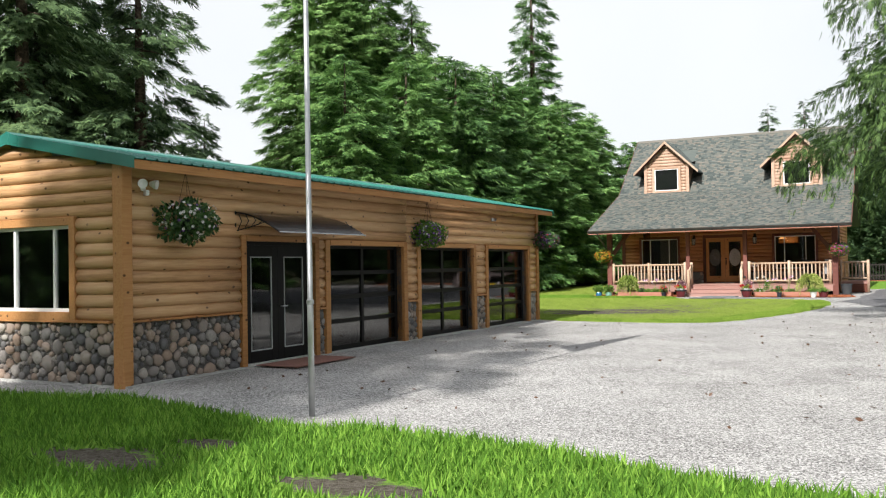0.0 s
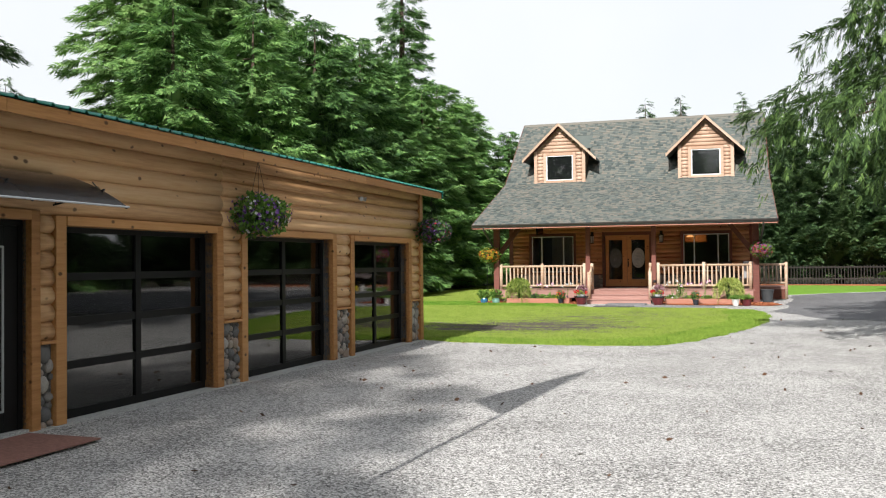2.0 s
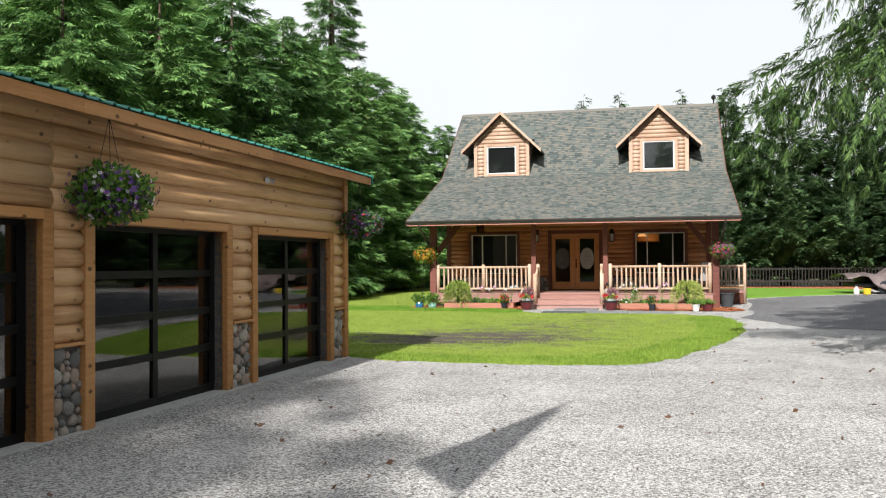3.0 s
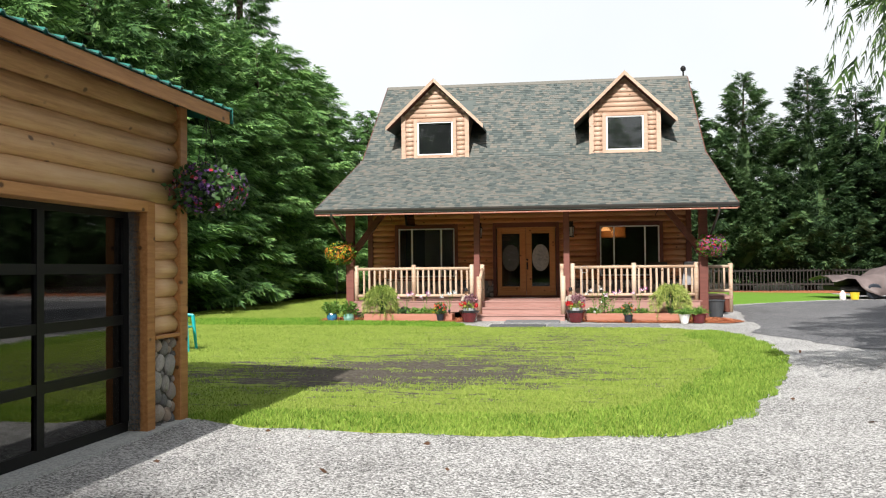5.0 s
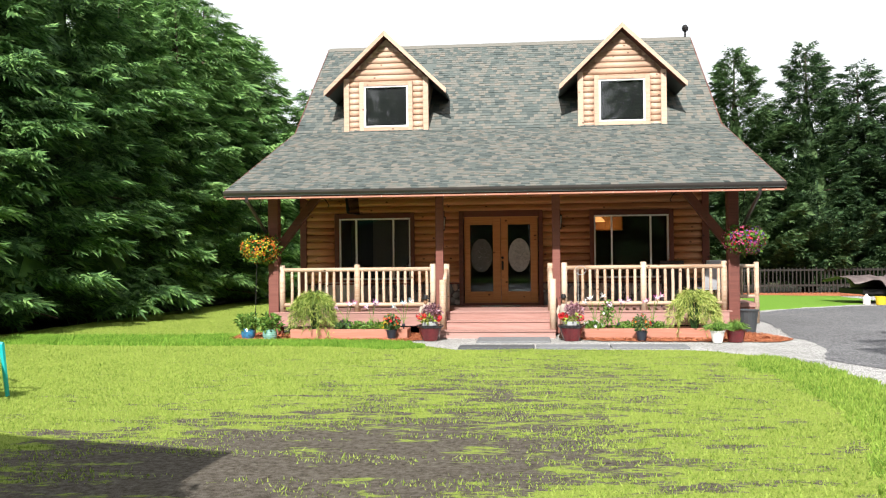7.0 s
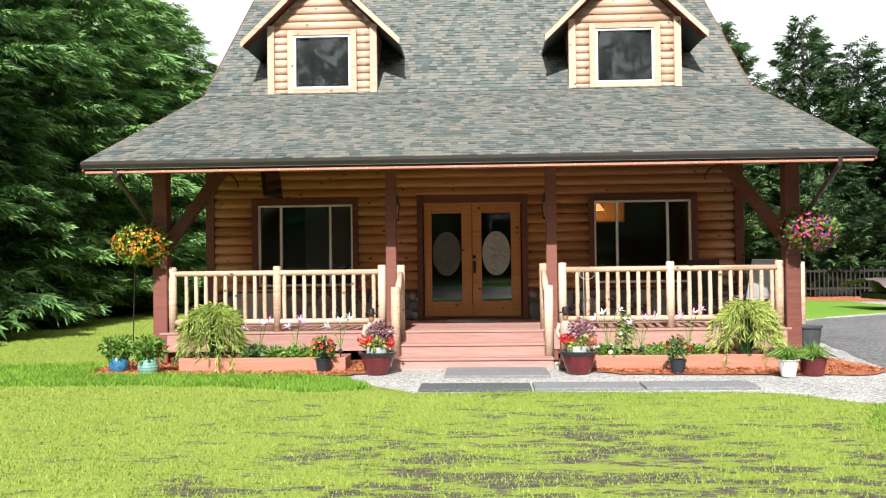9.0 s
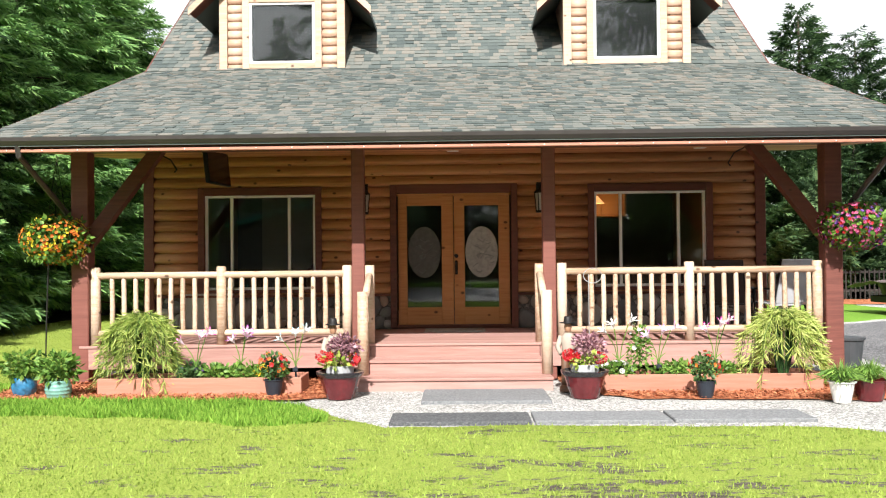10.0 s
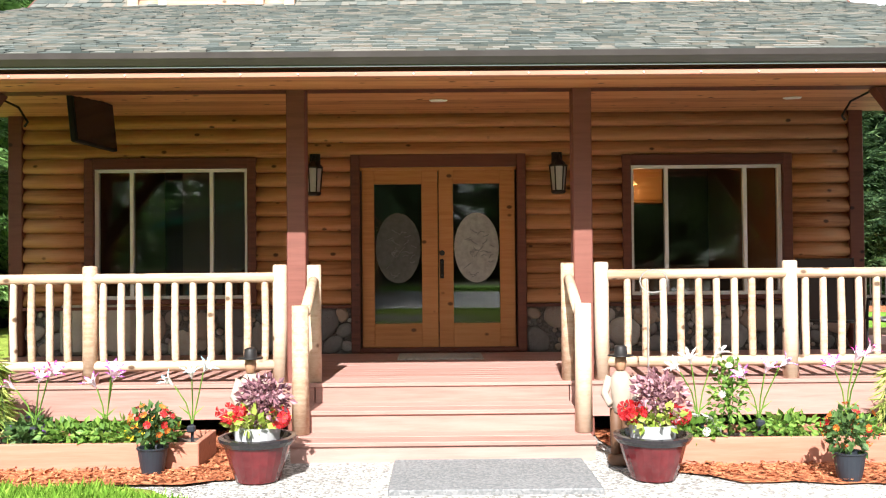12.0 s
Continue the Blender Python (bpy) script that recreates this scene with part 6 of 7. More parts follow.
for x, y, sd in ((-7.93, 36.9, 400), (-5.2, 36.84, 410)):
    t = potted("glazed_planter", x, y, bowl(0.15, 0.235, 0.28, 0.02), M_MAROON, "large maroon glazed pot of coleus and red begonias", "large pots by the steps")
    part("rim", lathe([(0.19, 0.24), (0.246, 0.25), (0.268, 0.28), (0.268, 0.30), (0.235, 0.305), (0.205, 0.26)], 24), M_DKPOT, t, "dark glazed rim")
    part("inner_pot", lathe([(0.0, 0.2), (0.14, 0.2), (0.165, 0.37), (0.15, 0.37), (0.0, 0.35)], 20), M_GREYPOT, t, "grey plastic liner pot")
    leaves("coleus", (0.05, 0, 0.55), (0.17, 0.15, 0.17), 620, 0.05, LEAF_P, t, sd, 0.34, 0.2)
    leaves("lime_foliage", (0.0, -0.05, 0.42), (0.18, 0.16, 0.07), 200, 0.06, LEAF_Y, t, sd + 1, 0.34, 0.3)
    for k, dx in enumerate((-0.19, -0.13, 0.17)):
        flowers("begonia_bloom", (dx, -0.1, 0.48 - 0.02 * k), (0.055, 0.06, 0.05), 9, 0.042, P_RED, t, sd + 3 + k)
for x, y, sd in ((-8.72, 37.1, 420), (-3.9, 36.72, 430)):
    t = potted("begonia_pot", x, y, bowl(0.075, 0.105, 0.19, 0.008), M_BLACKPOT, "small black pot of orange-red begonias on mulch", "small begonia pots")
    leaves("foliage", (0, 0, 0.33), (0.15, 0.14, 0.15), 260, 0.06, LEAF_D, t, sd, 0.3, 0.2)
    flowers("blossom", (0, 0, 0.36), (0.17, 0.15, 0.15), 22, 0.026, P_ORANGE, t, sd + 2)
    flowers("blossom", (0, 0, 0.36), (0.17, 0.15, 0.15), 12, 0.03, P_RED, t, sd + 5)
for x, y, m_, sd, lab in ((-11.7, 37.3, M_BLUEPOT, 440, "blue glazed pot with small green shrub"), (-11.16, 37.0, M_GREENPOT, 450, "celadon ribbed pot with small green shrub")):
    prof = [(0.0, 0.0), (0.12, 0.0)] + [(0.14 + 0.035 * math.sin(math.pi * k / 10) + (0.006 if k % 2 and m_ is M_GREENPOT else 0), 0.025 * k + 0.01) for k in range(11)] + [(0.12, 0.26), (0.0, 0.24)]
    t = potted("shrub_pot", x, y, prof, m_, lab, "shrub pots by the porch")
    t.scale = (0.82, 0.82, 0.82)
    leaves("shrub", (0, 0, 0.42), (0.27, 0.25, 0.2), 560, 0.085, LEAF_G, t, sd, 0.3, 0.3)
for x, y, prof, m_, sd, lab in ((-2.58, 36.35, bowl(0.1, 0.15, 0.26), M_WHITEPOT, 460, "white pot with grassy striped plant"), (-2.22, 36.5, bowl(0.15, 0.21, 0.26), M_MAROON, 470, "maroon pot with strappy green leaves")):
    t = potted("grass_pot", x, y, prof, m_, lab, "pots at the porch corner")
    t.scale = (0.85, 0.85, 0.85)
    rng = np.random.default_rng(sd)
    p_ = np.zeros((170, 3)) + np.array([0, 0, 0.24]) + rng.normal(0, 0.035, (170, 3)) * np.array([1, 1, 0.3])
    d_ = np.stack([rng.normal(0, 0.7, 170), rng.normal(0, 0.7, 170), rng.uniform(0.45, 1.2, 170)], 1)
    d_ /= np.linalg.norm(d_, axis=1)[:, None]
    bend = p_ + d_ * 0.2
    fall = d_ * np.array([1.2, 1.2, 0.1]) - np.array([0, 0, 0.35])
    # each blade rises, then arches over
    triangles("strap_leaves", np.concatenate([kites(p_, d_, 170, 0.26, sd, 0.035), kites(bend, fall, 170, 0.17, sd + 1, 0.05)]), LEAF_G, t)


# ---- garden figures: one plain mesh each ----
def figure(x, y, seed):
    bm = bmesh.new()
    lathe([(0.0, 0.0), (0.13, 0.0), (0.13, 0.04), (0.09, 0.06), (0.0, 0.06)], 14, bm)
    tube([(-0.05, 0, 0.05), (-0.05, 0, 0.36)], [0.05, 0.055], 8, bm)
    tube([(0.05, 0, 0.05), (0.05, 0, 0.36)], [0.05, 0.055], 8, bm)
    n0 = len(bm.faces)
    tube([(0, 0, 0.34), (0, 0, 0.42), (0, 0, 0.56), (0, 0, 0.61)], [0.085, 0.09, 0.105, 0.05], 10, bm)
    for s in (-1, 1):
        tube([(s * 0.1, 0, 0.57), (s * 0.15, -0.02, 0.46), (s * 0.1, -0.11, 0.4)], [0.04, 0.038, 0.03], 8, bm)
    n1 = len(bm.faces)
    lathe([(0.0, 0.0), (0.04, 0.01), (0.055, 0.06), (0.045, 0.11), (0.0, 0.13)], 12, bm, (0, 0, 0.61))
    n2 = len(bm.faces)
    lathe([(0.0, 0.0), (0.12, 0.012), (0.115, 0.02), (0.062, 0.02), (0.055, 0.075), (0.03, 0.085), (0.0, 0.075)], 14, bm, (0, 0, 0.70))
    bm.faces.ensure_lookup_table()
    for k, f in enumerate(bm.faces):
        f.material_index = 0 if k < n0 else 1 if k < n1 else 2 if k < n2 else 3
        f.smooth = True
    o = part("garden_statue", bm, M_BROWN)
    o.data.materials.append(M_CLOTH_W)
    o.data.materials.append(M_SKIN)
    o.data.materials.append(M_IRON)
    o.matrix_basis = pose(x + OX, y + OY, 0.03, 0, 0, seed) @ Matrix.Diagonal((0.8, 0.8, 1.1, 1))
    tagged(o, "painted garden statue with broad-brimmed hat behind a pot", "statue", "garden statues")


figure(-8.06, 37.3, 15)
figure(-5.33, 37.25, -10)

# ---- porch fittings ----
M_FROST = plain("frosted_glass", (0.42, 0.42, 0.40), 0.35)
for x in (-8.05, -5.31):
    t = thing("wall_lantern", "black iron wall lantern with frosted glass", "lamp", pose(x + OX, W + OY - 0.085, 2.42), "wall lanterns by the door")
    t.scale = (1.2, 1.2, 1.2)
    part("bracket", tube([(0, 0.07, 0.2), (0, -0.02, 0.24), (0, -0.08, 0.2)], 0.012, 6), M_IRON, t)
    part("back_plate", box(-0.05, 0.05, 0.0, 0.02, 0.08, 0.28, 0.006), M_IRON, t)
    part("cap", lathe([(0.0, 0.26), (0.015, 0.24), (0.03, 0.2), (0.09, 0.14), (0.085, 0.13), (0.0, 0.13)], 6, None, (0, -0.08, 0)), M_IRON, t)
    part("base", lathe([(0.0, -0.12), (0.06, -0.12), (0.07, -0.1), (0.06, -0.09), (0.0, -0.09)], 6, None, (0, -0.08, 0)), M_IRON, t)
    for k in range(6):
        a = math.pi * k / 3
        part("bar", tube([(0.06 * math.cos(a), -0.08 + 0.06 * math.sin(a), -0.1), (0.08 * math.cos(a), -0.08 + 0.08 * math.sin(a), 0.135)], 0.006, 4), M_IRON, t)
    part("glass", lathe([(0.0, -0.09), (0.052, -0.09), (0.072, 0.13), (0.0, 0.13)], 6, None, (0, -0.08, 0)), M_FROST, t, "frosted lantern glass")
t = thing("television", "black television on a ceiling bracket under the porch", "television", pose(-9.86 + OX, 38.95 + OY, 2.84, -6, 0, 83))
part("screen_body", box(-0.38, 0.38, -0.03, 0.03, -0.23, 0.23, 0.01), M_BLACK, t)
part("screen", box(-0.36, 0.36, -0.034, -0.031, -0.21, 0.21), plain("screen_glass", (0.01, 0.01, 0.012), 0.12), t)
part("bracket", tube([(0, 0.04, 0.0), (0, 0.12, 0.05), (0, 0.12, 0.235)], 0.02, 6), M_IRON, t)
part("cable", tube([(0.05, 0.05, 0), (0.1, 0.14, -0.1), (0.06, 0.12, 0.1), (0.02, 0.13, 0.2)], 0.008, 5), M_IRON, t)
for x, s in ((-10.7, 1), (-2.65, -1)):
    t = part("plant_hook", tube([(-s * 0.1, 0, 0.12), (0, -0.02, 0.09), (s * 0.16, -0.02, 0.08), (s * 0.32, 0, 0.0), (s * 0.4, 0, -0.13), (s * 0.37, 0, -0.17)], 0.011, 6), M_IRON)
    t.matrix_basis = pose(x + OX, 38.6 + OY, 2.92)
    tagged(t, "curved black iron plant hook under porch ceiling", "hook", "plant hooks")
t = thing("garden_hook", "thin wire garden hook with a scrolled top", "garden stake", pose(-5.02 + OX, 37.7 + OY, 0.1))
part("wire", tube([(0, 0, 0), (0, 0, 1.27)], 0.007, 5), M_STEEL, t)
part("scroll", tube([(0.11 * math.cos(a * 0.4) + 0.05, 0, 1.25 + 0.09 * math.sin(a * 0.4)) for a in range(16)], 0.006, 5), M_STEEL, t)
t = part("shepherd_rod", tube([(0, 0, 0), (0.02, 0, 0.8), (0.05, 0, 1.62)], 0.009, 5), M_IRON)
t.matrix_basis = pose(-11.76 + OX, 37.95 + OY, 0.02)
tagged(t, "thin black iron rod standing in mulch", "rod")
t = part("door_mat", box(-7.1, -6.2, 39.95, 40.5, 0.5, 0.515, 0.004), M_CONC)
t.matrix_basis = pose(OX, OY, 0)
tagged(t, "pale rectangular door mat on the porch", "mat")


def patio_chair(x, y, turn, mat, label):
    t = thing("patio_chair", label, "chair", pose(x + OX, y + OY, 0.5, 0, 0, turn), "patio chairs on the porch")
    bm = tube([(-0.25, -0.22, 0), (-0.26, -0.2, 0.42), (-0.27, 0.2, 0.4), (-0.25, 0.34, 1.02)], 0.014, 6)
    part("frame", bm, M_IRON, t)
    part("frame", tube([(0.25, -0.22, 0), (0.26, -0.2, 0.42), (0.27, 0.2, 0.4), (0.25, 0.34, 1.02)], 0.014, 6), M_IRON, t)
    for s in (-1, 1):
        part("rear_leg", tube([(s * 0.26, 0.18, 0.4), (s * 0.25, 0.32, 0)], 0.014, 6), M_IRON, t)
        part("arm", tube([(s * 0.29, -0.18, 0.42), (s * 0.29, -0.16, 0.62), (s * 0.29, 0.24, 0.62)], 0.016, 6), M_IRON, t)
    part("seat", prism([(-0.22, 0.42), (0.22, 0.39), (0.22, 0.41), (-0.22, 0.44)], -0.25, 0.25, "x"), mat, t)
    part("backrest", prism([(0.2, 0.42), (0.34, 1.02), (0.36, 1.01), (0.22, 0.42)], -0.25, 0.25, "x"), mat, t)


patio_chair(-2.75, 39.6, 150, M_MESHFAB, "dark sling patio chair on the porch")
patio_chair(-2.15, 39.3, 200, M_GREYPOT, "grey sling patio chair on the porch")
# room things seen through the windows
t = thing("pendant_lamp", "glowing amber pendant lamp indoors", "lamp", pose(-4.25 + OX, 42.2 + OY, 2.5))
part("shade", lathe([(0.05, 0.12), (0.16, 0.0), (0.17, 0.0), (0.06, 0.13)], 16), M_LAMP, t)
part("cord", tube([(0, 0, 0.12), (0, 0, 0.85)], 0.006, 5), M_IRON, t)
t = thing("stair_rail", "dark wooden stair rail before a pale wall indoors", "stair rail", pose(OX, OY, 0))
part("handrail", tube([(-9.35, W + 1.2, 1.25), (-8.6, W + 1.2, 1.85)], 0.03, 6), M_DARK_T, t)
part("newel", box(-9.4, -9.3, W + 1.15, W + 1.25, 0.5, 1.4), M_DARK_T, t)
for k in range(5):
    part("baluster", box(-9.22 + 0.14 * k, -9.19 + 0.14 * k, W + 1.185, W + 1.215, 0.55, 1.34 + 0.112 * k), M_DARK_T, t)
part("inner_wall", box(-10.0, -8.02, W + 1.5, W + 1.56, 0.5, 3.29), M_CLOTH_W, H)
part("white_panel", box(-8.75, -8.4, W + 1.485, W + 1.498, 1.1, 2.1), M_WHITE, H)
t = thing("wall_cabinet", "varnished wooden wall cabinet lit by a lamp indoors", "cabinet", pose(OX, OY, 0))
part("body", box(-4.5, -3.6, W + 1.9, W + 2.25, 2.3, 2.95, 0.01), M_DOOR_H, t)
for x0 in (-4.48, -4.04):
    part("door", box(x0, x0 + 0.42, W + 1.875, W + 1.898, 2.33, 2.92, 0.006), M_DOOR_H, t)
t = thing("kitchen_counter", "dark kitchen counter with pale worktop indoors", "counter", pose(OX, OY, 0))
part("body", box(-4.6, -2.2, W + 2.0, W + 2.6, 0.5, 1.36), M_ROOM_DIM, t)
part("worktop", box(-4.62, -2.18, W + 1.96, W + 2.62, 1.36, 1.4, 0.005), M_GREYPOT, t)
bulb = new("kitchen_lamp", bpy.data.lights.new("kitchen_lamp", "POINT"))
bulb.data.energy, bulb.data.color, bulb.data.shadow_soft_size = 4.0, (1.0, 0.55, 0.22), 0.06
bulb.matrix_world = pose(-4.05 + OX, W + 1.45 + OY, 2.42)
t = thing("sofa", "dark sofa inside by the window", "sofa", pose(-10.5 + OX, 41.75 + OY, 0.5, 0, 0, 90))
part("seat", box(-0.8, 0.8, -0.4, 0.4, 0.0, 0.42, 0.05), M_ROOM, t)
part("backrest", box(-0.8, 0.8, 0.25, 0.45, 0.42, 0.85, 0.05), M_ROOM, t)
for s in (-1, 1):
    part("arm", box(s * 0.9 - 0.1, s * 0.9 + 0.1, -0.4, 0.45, 0.0, 0.6, 0.04), M_ROOM, t)
for k in range(26):
    part("string_bulb", lathe([(0.0, -0.008), (0.006, -0.004), (0.007, 0.003), (0.0, 0.009)], 6), M_WHITE, H).matrix_basis = pose(RL + 0.3 + 0.41 * k, EY + 0.026, 2.856)

# ---- garage fittings ----
t = part("door_rug", box(2.65, 4.35, -0.98, -0.12, 0.0, 0.012), M_RUG)
t.matrix_basis = GM @ pose(0, -0.06, 0.152)
tagged(t, "red-brown rug on gravel before the black door", "rug")
t = thing("door_canopy", "smoked curved door canopy on scrolled black brackets", "canopy", GM.copy())
aw = []
for k in range(9):
    f = k / 8
    aw.append((-(0.02 + 0.95 * f), 2.72 - 0.36 * f ** 1.7))
for a0, a1 in ((2.35, 3.58), (3.60, 4.82)):
    part("sheet", prism(aw + [(y, z - 0.006) for y, z in aw[::-1]], a0, a1, "x"), M_AWNING, t)
part("front_edge", tube([(2.33, -0.97, 2.357), (4.84, -0.97, 2.357)], 0.011, 6), M_STEEL, t)
for a in (2.36, 3.59, 4.81):
    br = part("bracket", tube([(a, -0.03, 2.36), (a, -0.03, 2.73)], 0.014, 6), M_IRON, t)
    part("arm", tube([(a, y, z - 0.015) for y, z in aw], 0.012, 6), M_IRON, br)
    part("lower_bar", tube([(a, -0.03, 2.40), (a, -0.35, 2.46), (a, -0.7, 2.54)], 0.01, 6), M_IRON, br)
    for k in range(4):
        part("scroll", tube([(a, -0.08 - 0.15 * k, 2.42 + 0.03 * k), (a, -0.16 - 0.15 * k, 2.56), (a, -0.1 - 0.15 * k, 2.68 - 0.02 * k)], 0.008, 5), M_IRON, br)
t = thing("flood_light", "twin white flood light with motion sensor under eave", "light", GM @ pose(0.36, -0.06, 3.02))
part("back_plate", lathe([(0.0, 0.0), (0.06, 0.0), (0.06, 0.02), (0.0, 0.03)], 14), M_WHITE, t).matrix_basis = pose(0, 0.03, -0.03, 90, 0, 0)
for s in (-1, 1):
    hd = part("lamp_head", lathe([(0.0, 0.0), (0.03, 0.0), (0.065, 0.07), (0.07, 0.11), (0.055, 0.105), (0.0, 0.09)], 16), M_WHITE, t)
    hd.matrix_basis = pose(s * 0.09, -0.03, 0.02, 100, 0, s * 25)
part("sensor", box(-0.035, 0.035, -0.09, -0.02, -0.16, -0.08, 0.012), M_WHITE, t)
t = thing("eave_lamp", "small twin lamp under the garage eave", "light", GM @ pose(12.4, -0.06, 2.98))
for s in (-1, 1):
    part("lamp_head", lathe([(0.0, 0.0), (0.02, 0.0), (0.045, 0.07), (0.0, 0.075)], 12), M_GREYPOT, t).matrix_basis = pose(s * 0.07, 0, 0, 100, 0, s * 30)

# flagpole with a limp flag far above the view
t = thing("flagpole", "tall galvanised steel flagpole standing in gravel", "flagpole", pose(-5.93, 6.37, ground_z(-5.93, 6.37) - 0.02, 0, 0.25, 0))
part("pole", tube([(0, 0, 0), (0, 0, 1.35), (0, 0, 1.36), (0, 0, 10.1)], [0.038, 0.037, 0.033, 0.026], 16), M_STEEL, t, smooth=True)
part("collar", lathe([(0.038, 1.33), (0.045, 1.34), (0.045, 1.38), (0.034, 1.39)], 16), M_STEEL, t)
part("finial", lathe([(0.0, 10.08), (0.05, 10.1), (0.05, 10.16), (0.0, 10.2)], 12), M_STEEL, t)
fl = []
for j in range(15):
    z_, w_ = 10.0 - 0.235 * j, 0.06 + 0.055 * j if j < 12 else 0.66 - 0.2 * (j - 11)
    fl.append([(-w_ * i / 6, 0.05 * math.sin(i * 2.2 + j * 0.3) * w_, z_ - 0.03 * i) for i in range(7)])
soup("flag", [p for r_ in fl for p in r_], [(7 * j + i, 7 * j + i + 1, 7 * j + i + 8, 7 * j + i + 7) for j in range(14) for i in range(6)], M_FLAG, t)


# ---- lawn furniture ----
def plastic_chair(x, y, turn):
    t = thing("plastic_chair", "teal moulded plastic armchair with lattice back on grass", "chair", pose(x, y, 0.02, 0, 0, turn), "teal lawn chairs")
    part("seat", box(-0.23, 0.23, -0.22, 0.22, 0.40, 0.43, 0.012), M_TEAL, t)
    for sx, sy in ((-1, -1), (1, -1), (-1, 1), (1, 1)):
        part("leg", tube([(sx * 0.29, sy * 0.27 + (0.04 if sy > 0 else 0), 0.0), (sx * 0.25, sy * 0.22, 0.4 if sy > 0 else 0.62)], [0.026, 0.034], 6), M_TEAL, t)
    for s in (-1, 1):
        part("arm", tube([(s * 0.25, -0.24, 0.62), (s * 0.28, 0.0, 0.65), (s * 0.24, 0.24, 0.72)], 0.028, 6), M_TEAL, t)
    b = part("backrest", tube([(-0.22, 0.2, 0.42), (-0.24, 0.27, 0.7), (-0.17, 0.31, 0.86), (0, 0.32, 0.9), (0.17, 0.31, 0.86), (0.24, 0.27, 0.7), (0.22, 0.2, 0.42)], 0.024, 6), M_TEAL, t)
    for k in range(-3, 4):
        for s in (-1, 1):
            x0, x1 = 0.065 * k, 0.065 * k + s * 0.16
            x0, x1 = max(-0.21, min(0.21, x0)), max(-0.19, min(0.19, x1))
            part("lattice", tube([(x0, 0.22, 0.48), (x1, 0.3, 0.84)], 0.009, 4), M_TEAL, b)


plastic_chair(-12.35, 29.25, 100)
plastic_chair(-13.15, 30.0, 60)
t = thing("stump_table", "cut log stump with pale sawn top on a stone slab", "stump", pose(-12.85, 29.35, 0.03))
part("log", lathe([(0.0, 0.06), (0.2, 0.06), (0.19, 0.3), (0.195, 0.45), (0.0, 0.45)], 16), M_BARK, t)
part("sawn_top", lathe([(0.0, 0.45), (0.185, 0.45), (0.18, 0.458), (0.0, 0.458)], 16), M_PEELED, t)
t = part("paving_slab", box(-13.3, -12.55, 29.0, 29.75, 0.0, 0.055, 0.01), M_CONC)
tagged(t, "pale stone slab under the stump", "slab")

# covered trailer beyond the driveway
t = thing("covered_trailer", "low trailer under a sagging brown tarpaulin", "trailer", pose(6.35, 50.4, 0.0, 0, 0, 8))
vs, fs = [], []
nx, ny = 26, 14
for j in range(ny + 1):
    for i in range(nx + 1):
        u, v = i / nx * 2 - 1, j / ny * 2 - 1
        x, y = 2.1 * u, 1.15 * v
        top = 0.88 + 0.10 * (u + 1) + 0.30 * math.exp(-((u - 0.45) / 0.4) ** 2) - 0.14 * math.exp(-((u + 0.25) / 0.22) ** 2)
        hem = max(0.0, max(abs(v), abs(u) ** 4 if u > 0 else 0.0) - 0.45) / 0.55
        fall = step(-0.62, -0.2, u)
        z = top * (1 - (0.95 * fall + 0.16 * (1 - fall)) * hem ** 1.3) + (0.05 + 0.09 * hem) * math.sin(11 * u + 3 * v + 2 * noise.noise(Vector((x, y, 0.3)))) * (0.4 + 0.6 * fall) + 0.06 * noise.noise(Vector((x * 3.1, y * 3.1, 0.7)))
        y += 0.14 * hem * math.sin(13 * u + 1.3)
        vs.append((x, y, max(0.06, z)))
fs = [(j * (nx + 1) + i, j * (nx + 1) + i + 1, (j + 1) * (nx + 1) + i + 1, (j + 1) * (nx + 1) + i) for j in range(ny) for i in range(nx)]
tp = soup("tarpaulin", vs, fs, M_TARP, t, smooth=True)
sol = tp.modifiers.new("thickness", "SOLIDIFY")
sol.thickness = 0.01
part("bed", box(-1.7, 1.8, -0.8, 0.8, 0.32, 0.5, 0.02), M_IRON, t)
for x in (-0.5, 0.5):
    part("wheel", lathe([(0.0, -0.09), (0.26, -0.09), (0.3, -0.05), (0.3, 0.05), (0.26, 0.09), (0.0, 0.09)], 18), M_BLACKPOT, t).matrix_basis = pose(x, -0.95, 0.3, 90, 0, 0)
t = part("yellow_tub", lathe([(0.0, 0.0), (0.14, 0.0), (0.17, 0.26), (0.16, 0.26), (0.0, 0.24)], 14), P_YELLOW)
t.matrix_basis = pose(5.15, 48.9, 0.02)
tagged(t, "yellow plastic tub beside the trailer", "tub")
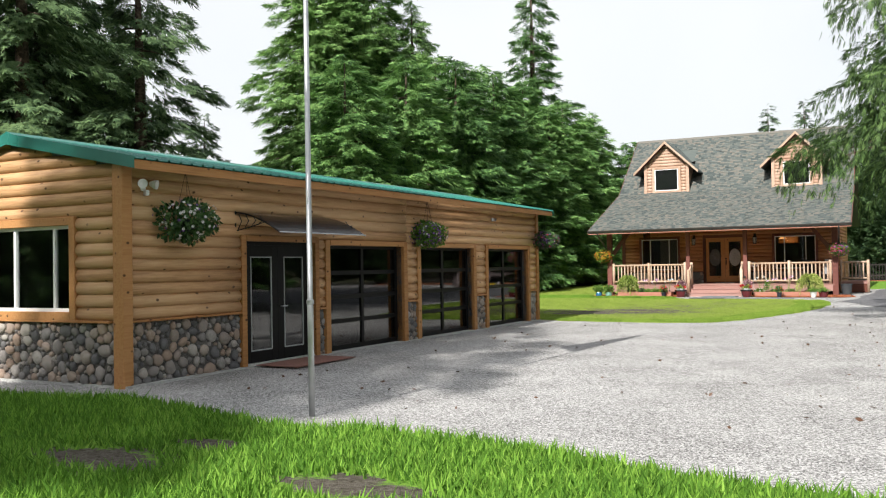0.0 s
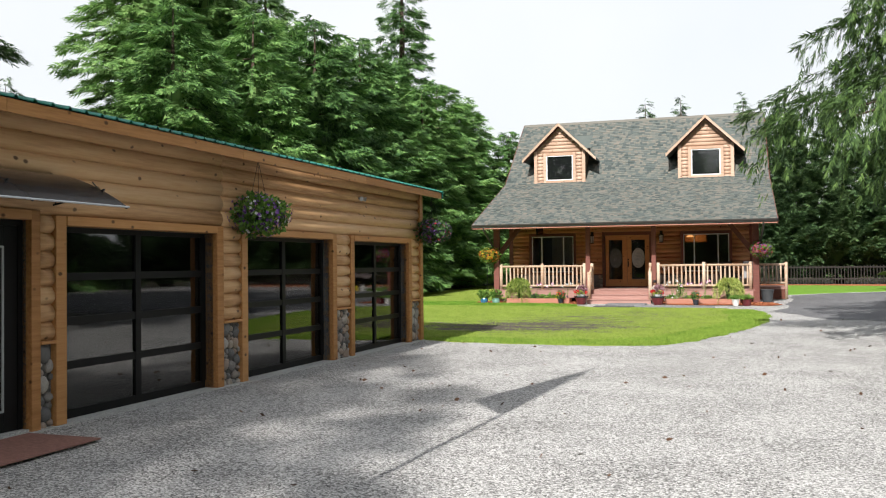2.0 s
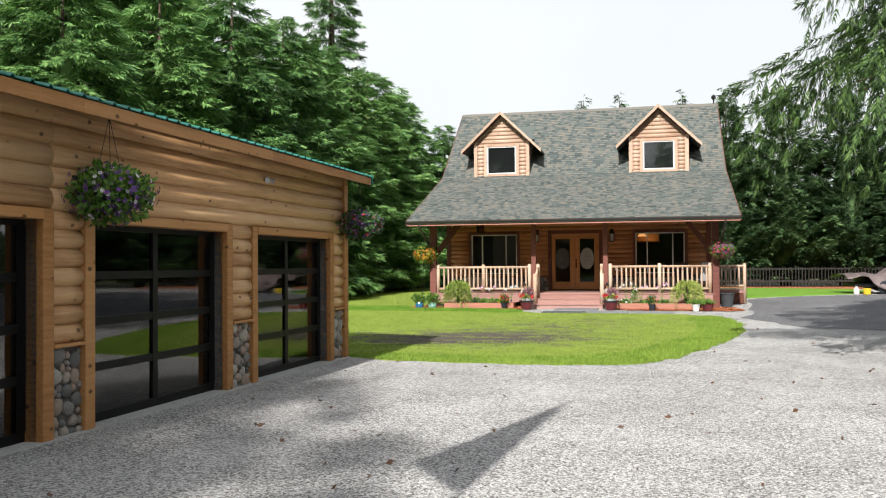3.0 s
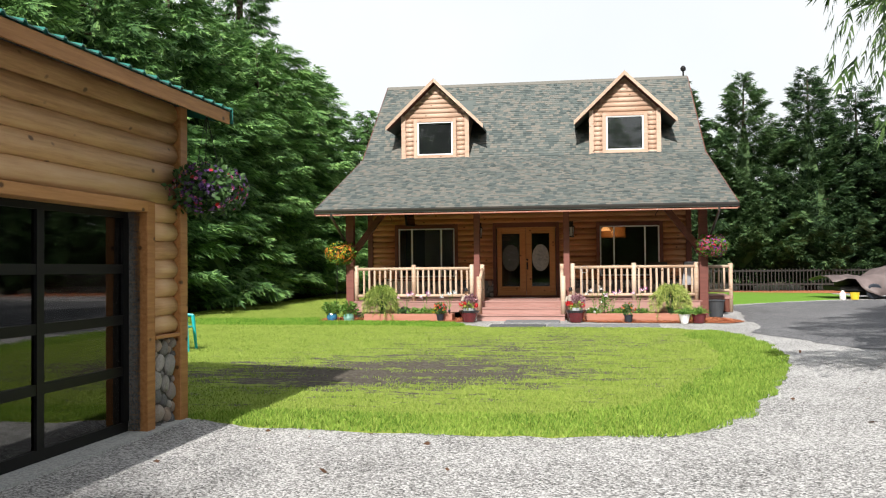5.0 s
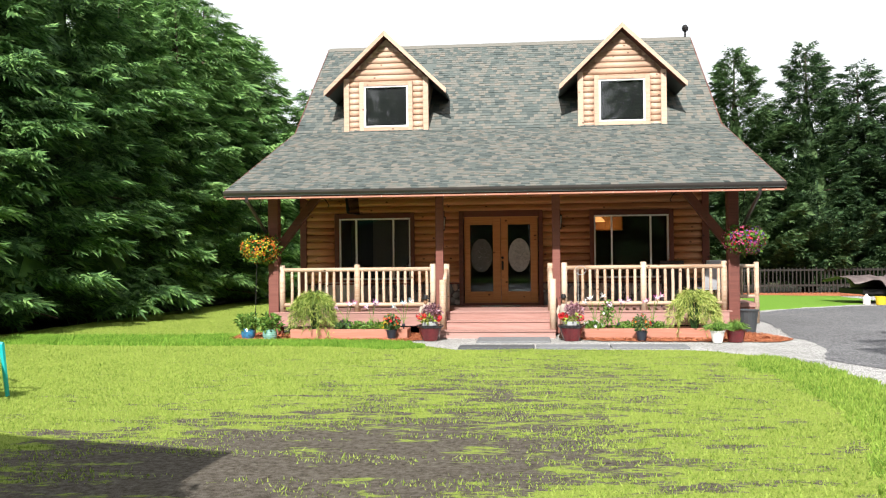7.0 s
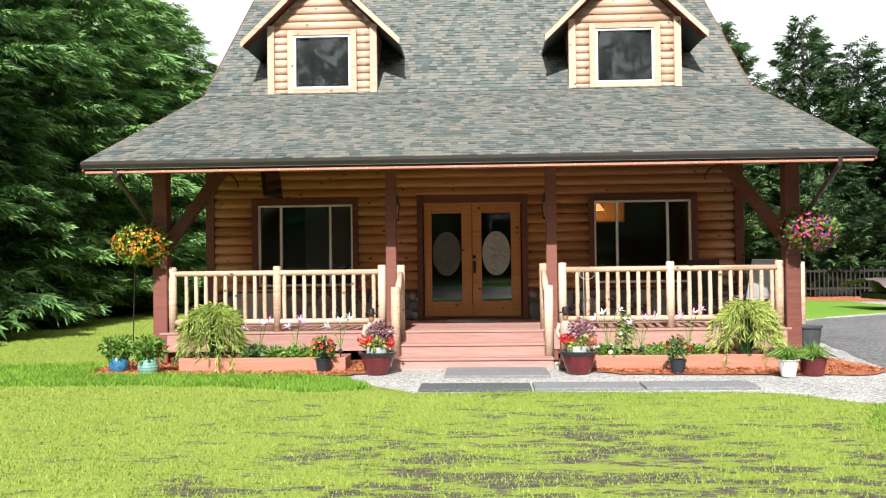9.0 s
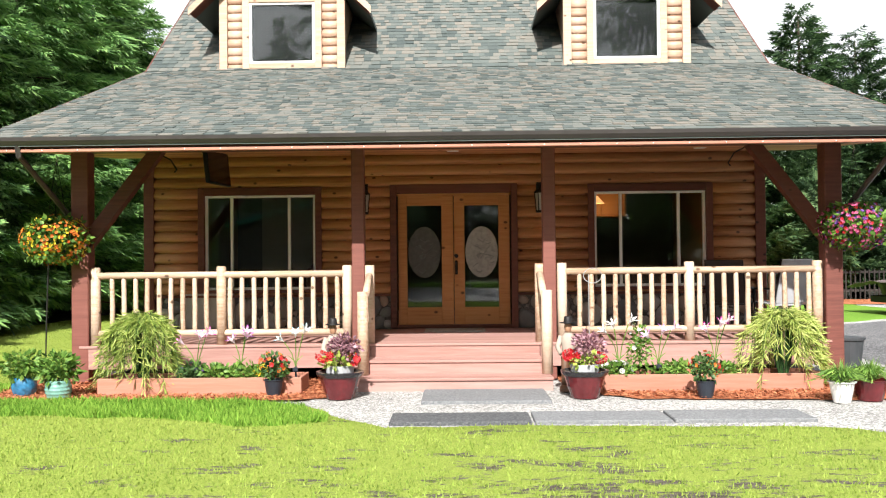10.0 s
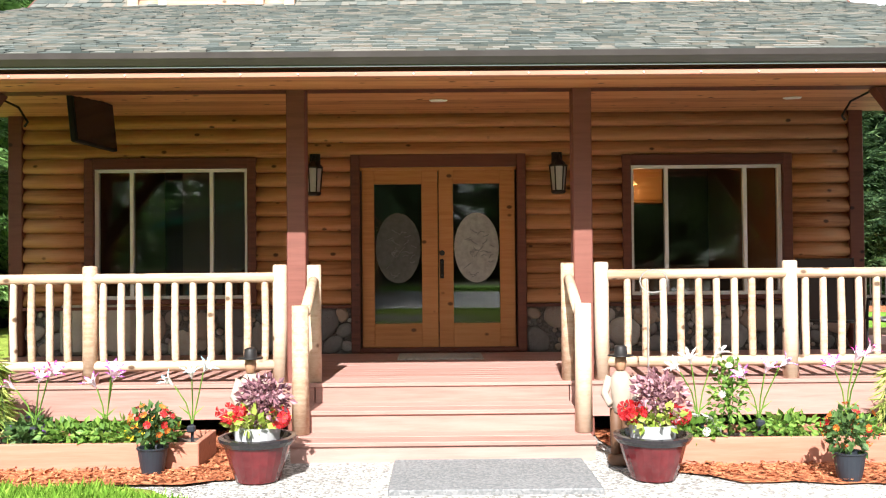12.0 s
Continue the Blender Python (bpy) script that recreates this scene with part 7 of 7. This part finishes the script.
t = part("white_jug", lathe([(0.0, 0.0), (0.11, 0.0), (0.12, 0.22), (0.04, 0.3), (0.04, 0.34), (0.0, 0.34)], 12), M_WHITEPOT)
t.matrix_basis = pose(4.75, 49.0, 0.02)
tagged(t, "white plastic jug beside the trailer", "jug")
t = part("grey_bin", lathe([(0.0, 0.0), (0.17, 0.0), (0.22, 0.42), (0.24, 0.43), (0.24, 0.46), (0.2, 0.46), (0.0, 0.4)], 18), plain("dark_grey_plastic", (0.05, 0.055, 0.06), 0.5))
t.matrix_basis = pose(-1.4, 38.7, 0.02)
tagged(t, "dark grey plastic bin at the house corner", "bin")

# fence of upright boards, coloured dark for the shade they stand in
fence = thing("fence", "weathered picket fence before the cypress hedge, darkened for shade", "fence", pose(0, 58.4, 0))
bm = box(-0.024, 0.024, -0.012, 0.012, 0.04, 1.08, 0.004)
first = part("picket", bm, M_FENCE, fence)
first.matrix_basis = pose(-1.6, 0, 0)
for k in range(1, 125):
    share("picket", first.data, fence, pose(-1.6 + 0.165 * k, random.uniform(-0.01, 0.01), random.uniform(-0.03, 0.03), 0, random.uniform(-1, 1), 0))
for z in (0.3, 0.95):
    part("rail", box(-1.7, 19.1, 0.014, 0.06, z, z + 0.08), M_FENCE, fence)
bed = sheet("fence_bed", densify([(-1.7, 57.0), (2, 57.0), (6, 55.4), (8, 55.0), (19, 55.0), (19, 58.8), (-1.7, 58.8)], 0.5, 0.1, 31), 0.022, M_MULCH, 1.0)
tagged(bed, "red-brown bark mulch strip along the fence", "mulch")

# fallen leaves and twigs on the gravel
rng = np.random.default_rng(77)
c_ = rng.uniform((-8.6, 7.0), (2.0, 30.0), (230, 2))
p_ = np.array([(x, y, ground_z(x, y) + 0.012) for x, y in c_ if not inside(LAWN, x, y)])
d_ = np.stack([rng.normal(0, 1, len(p_)), rng.normal(0, 1, len(p_)), rng.normal(0.1, 0.15, len(p_))], 1)
tagged(triangles("fallen_leaves", kites(p_, d_, len(p_), 0.075, 78, 0.28), M_BROWN), "scattered brown fallen leaves on gravel", "leaves", kind="stuff")

# ---- single shingles along the eave ----
for p_, f_ in tabs:
    soup("shingle", p_, f_, M_SHINGLE1, roof)
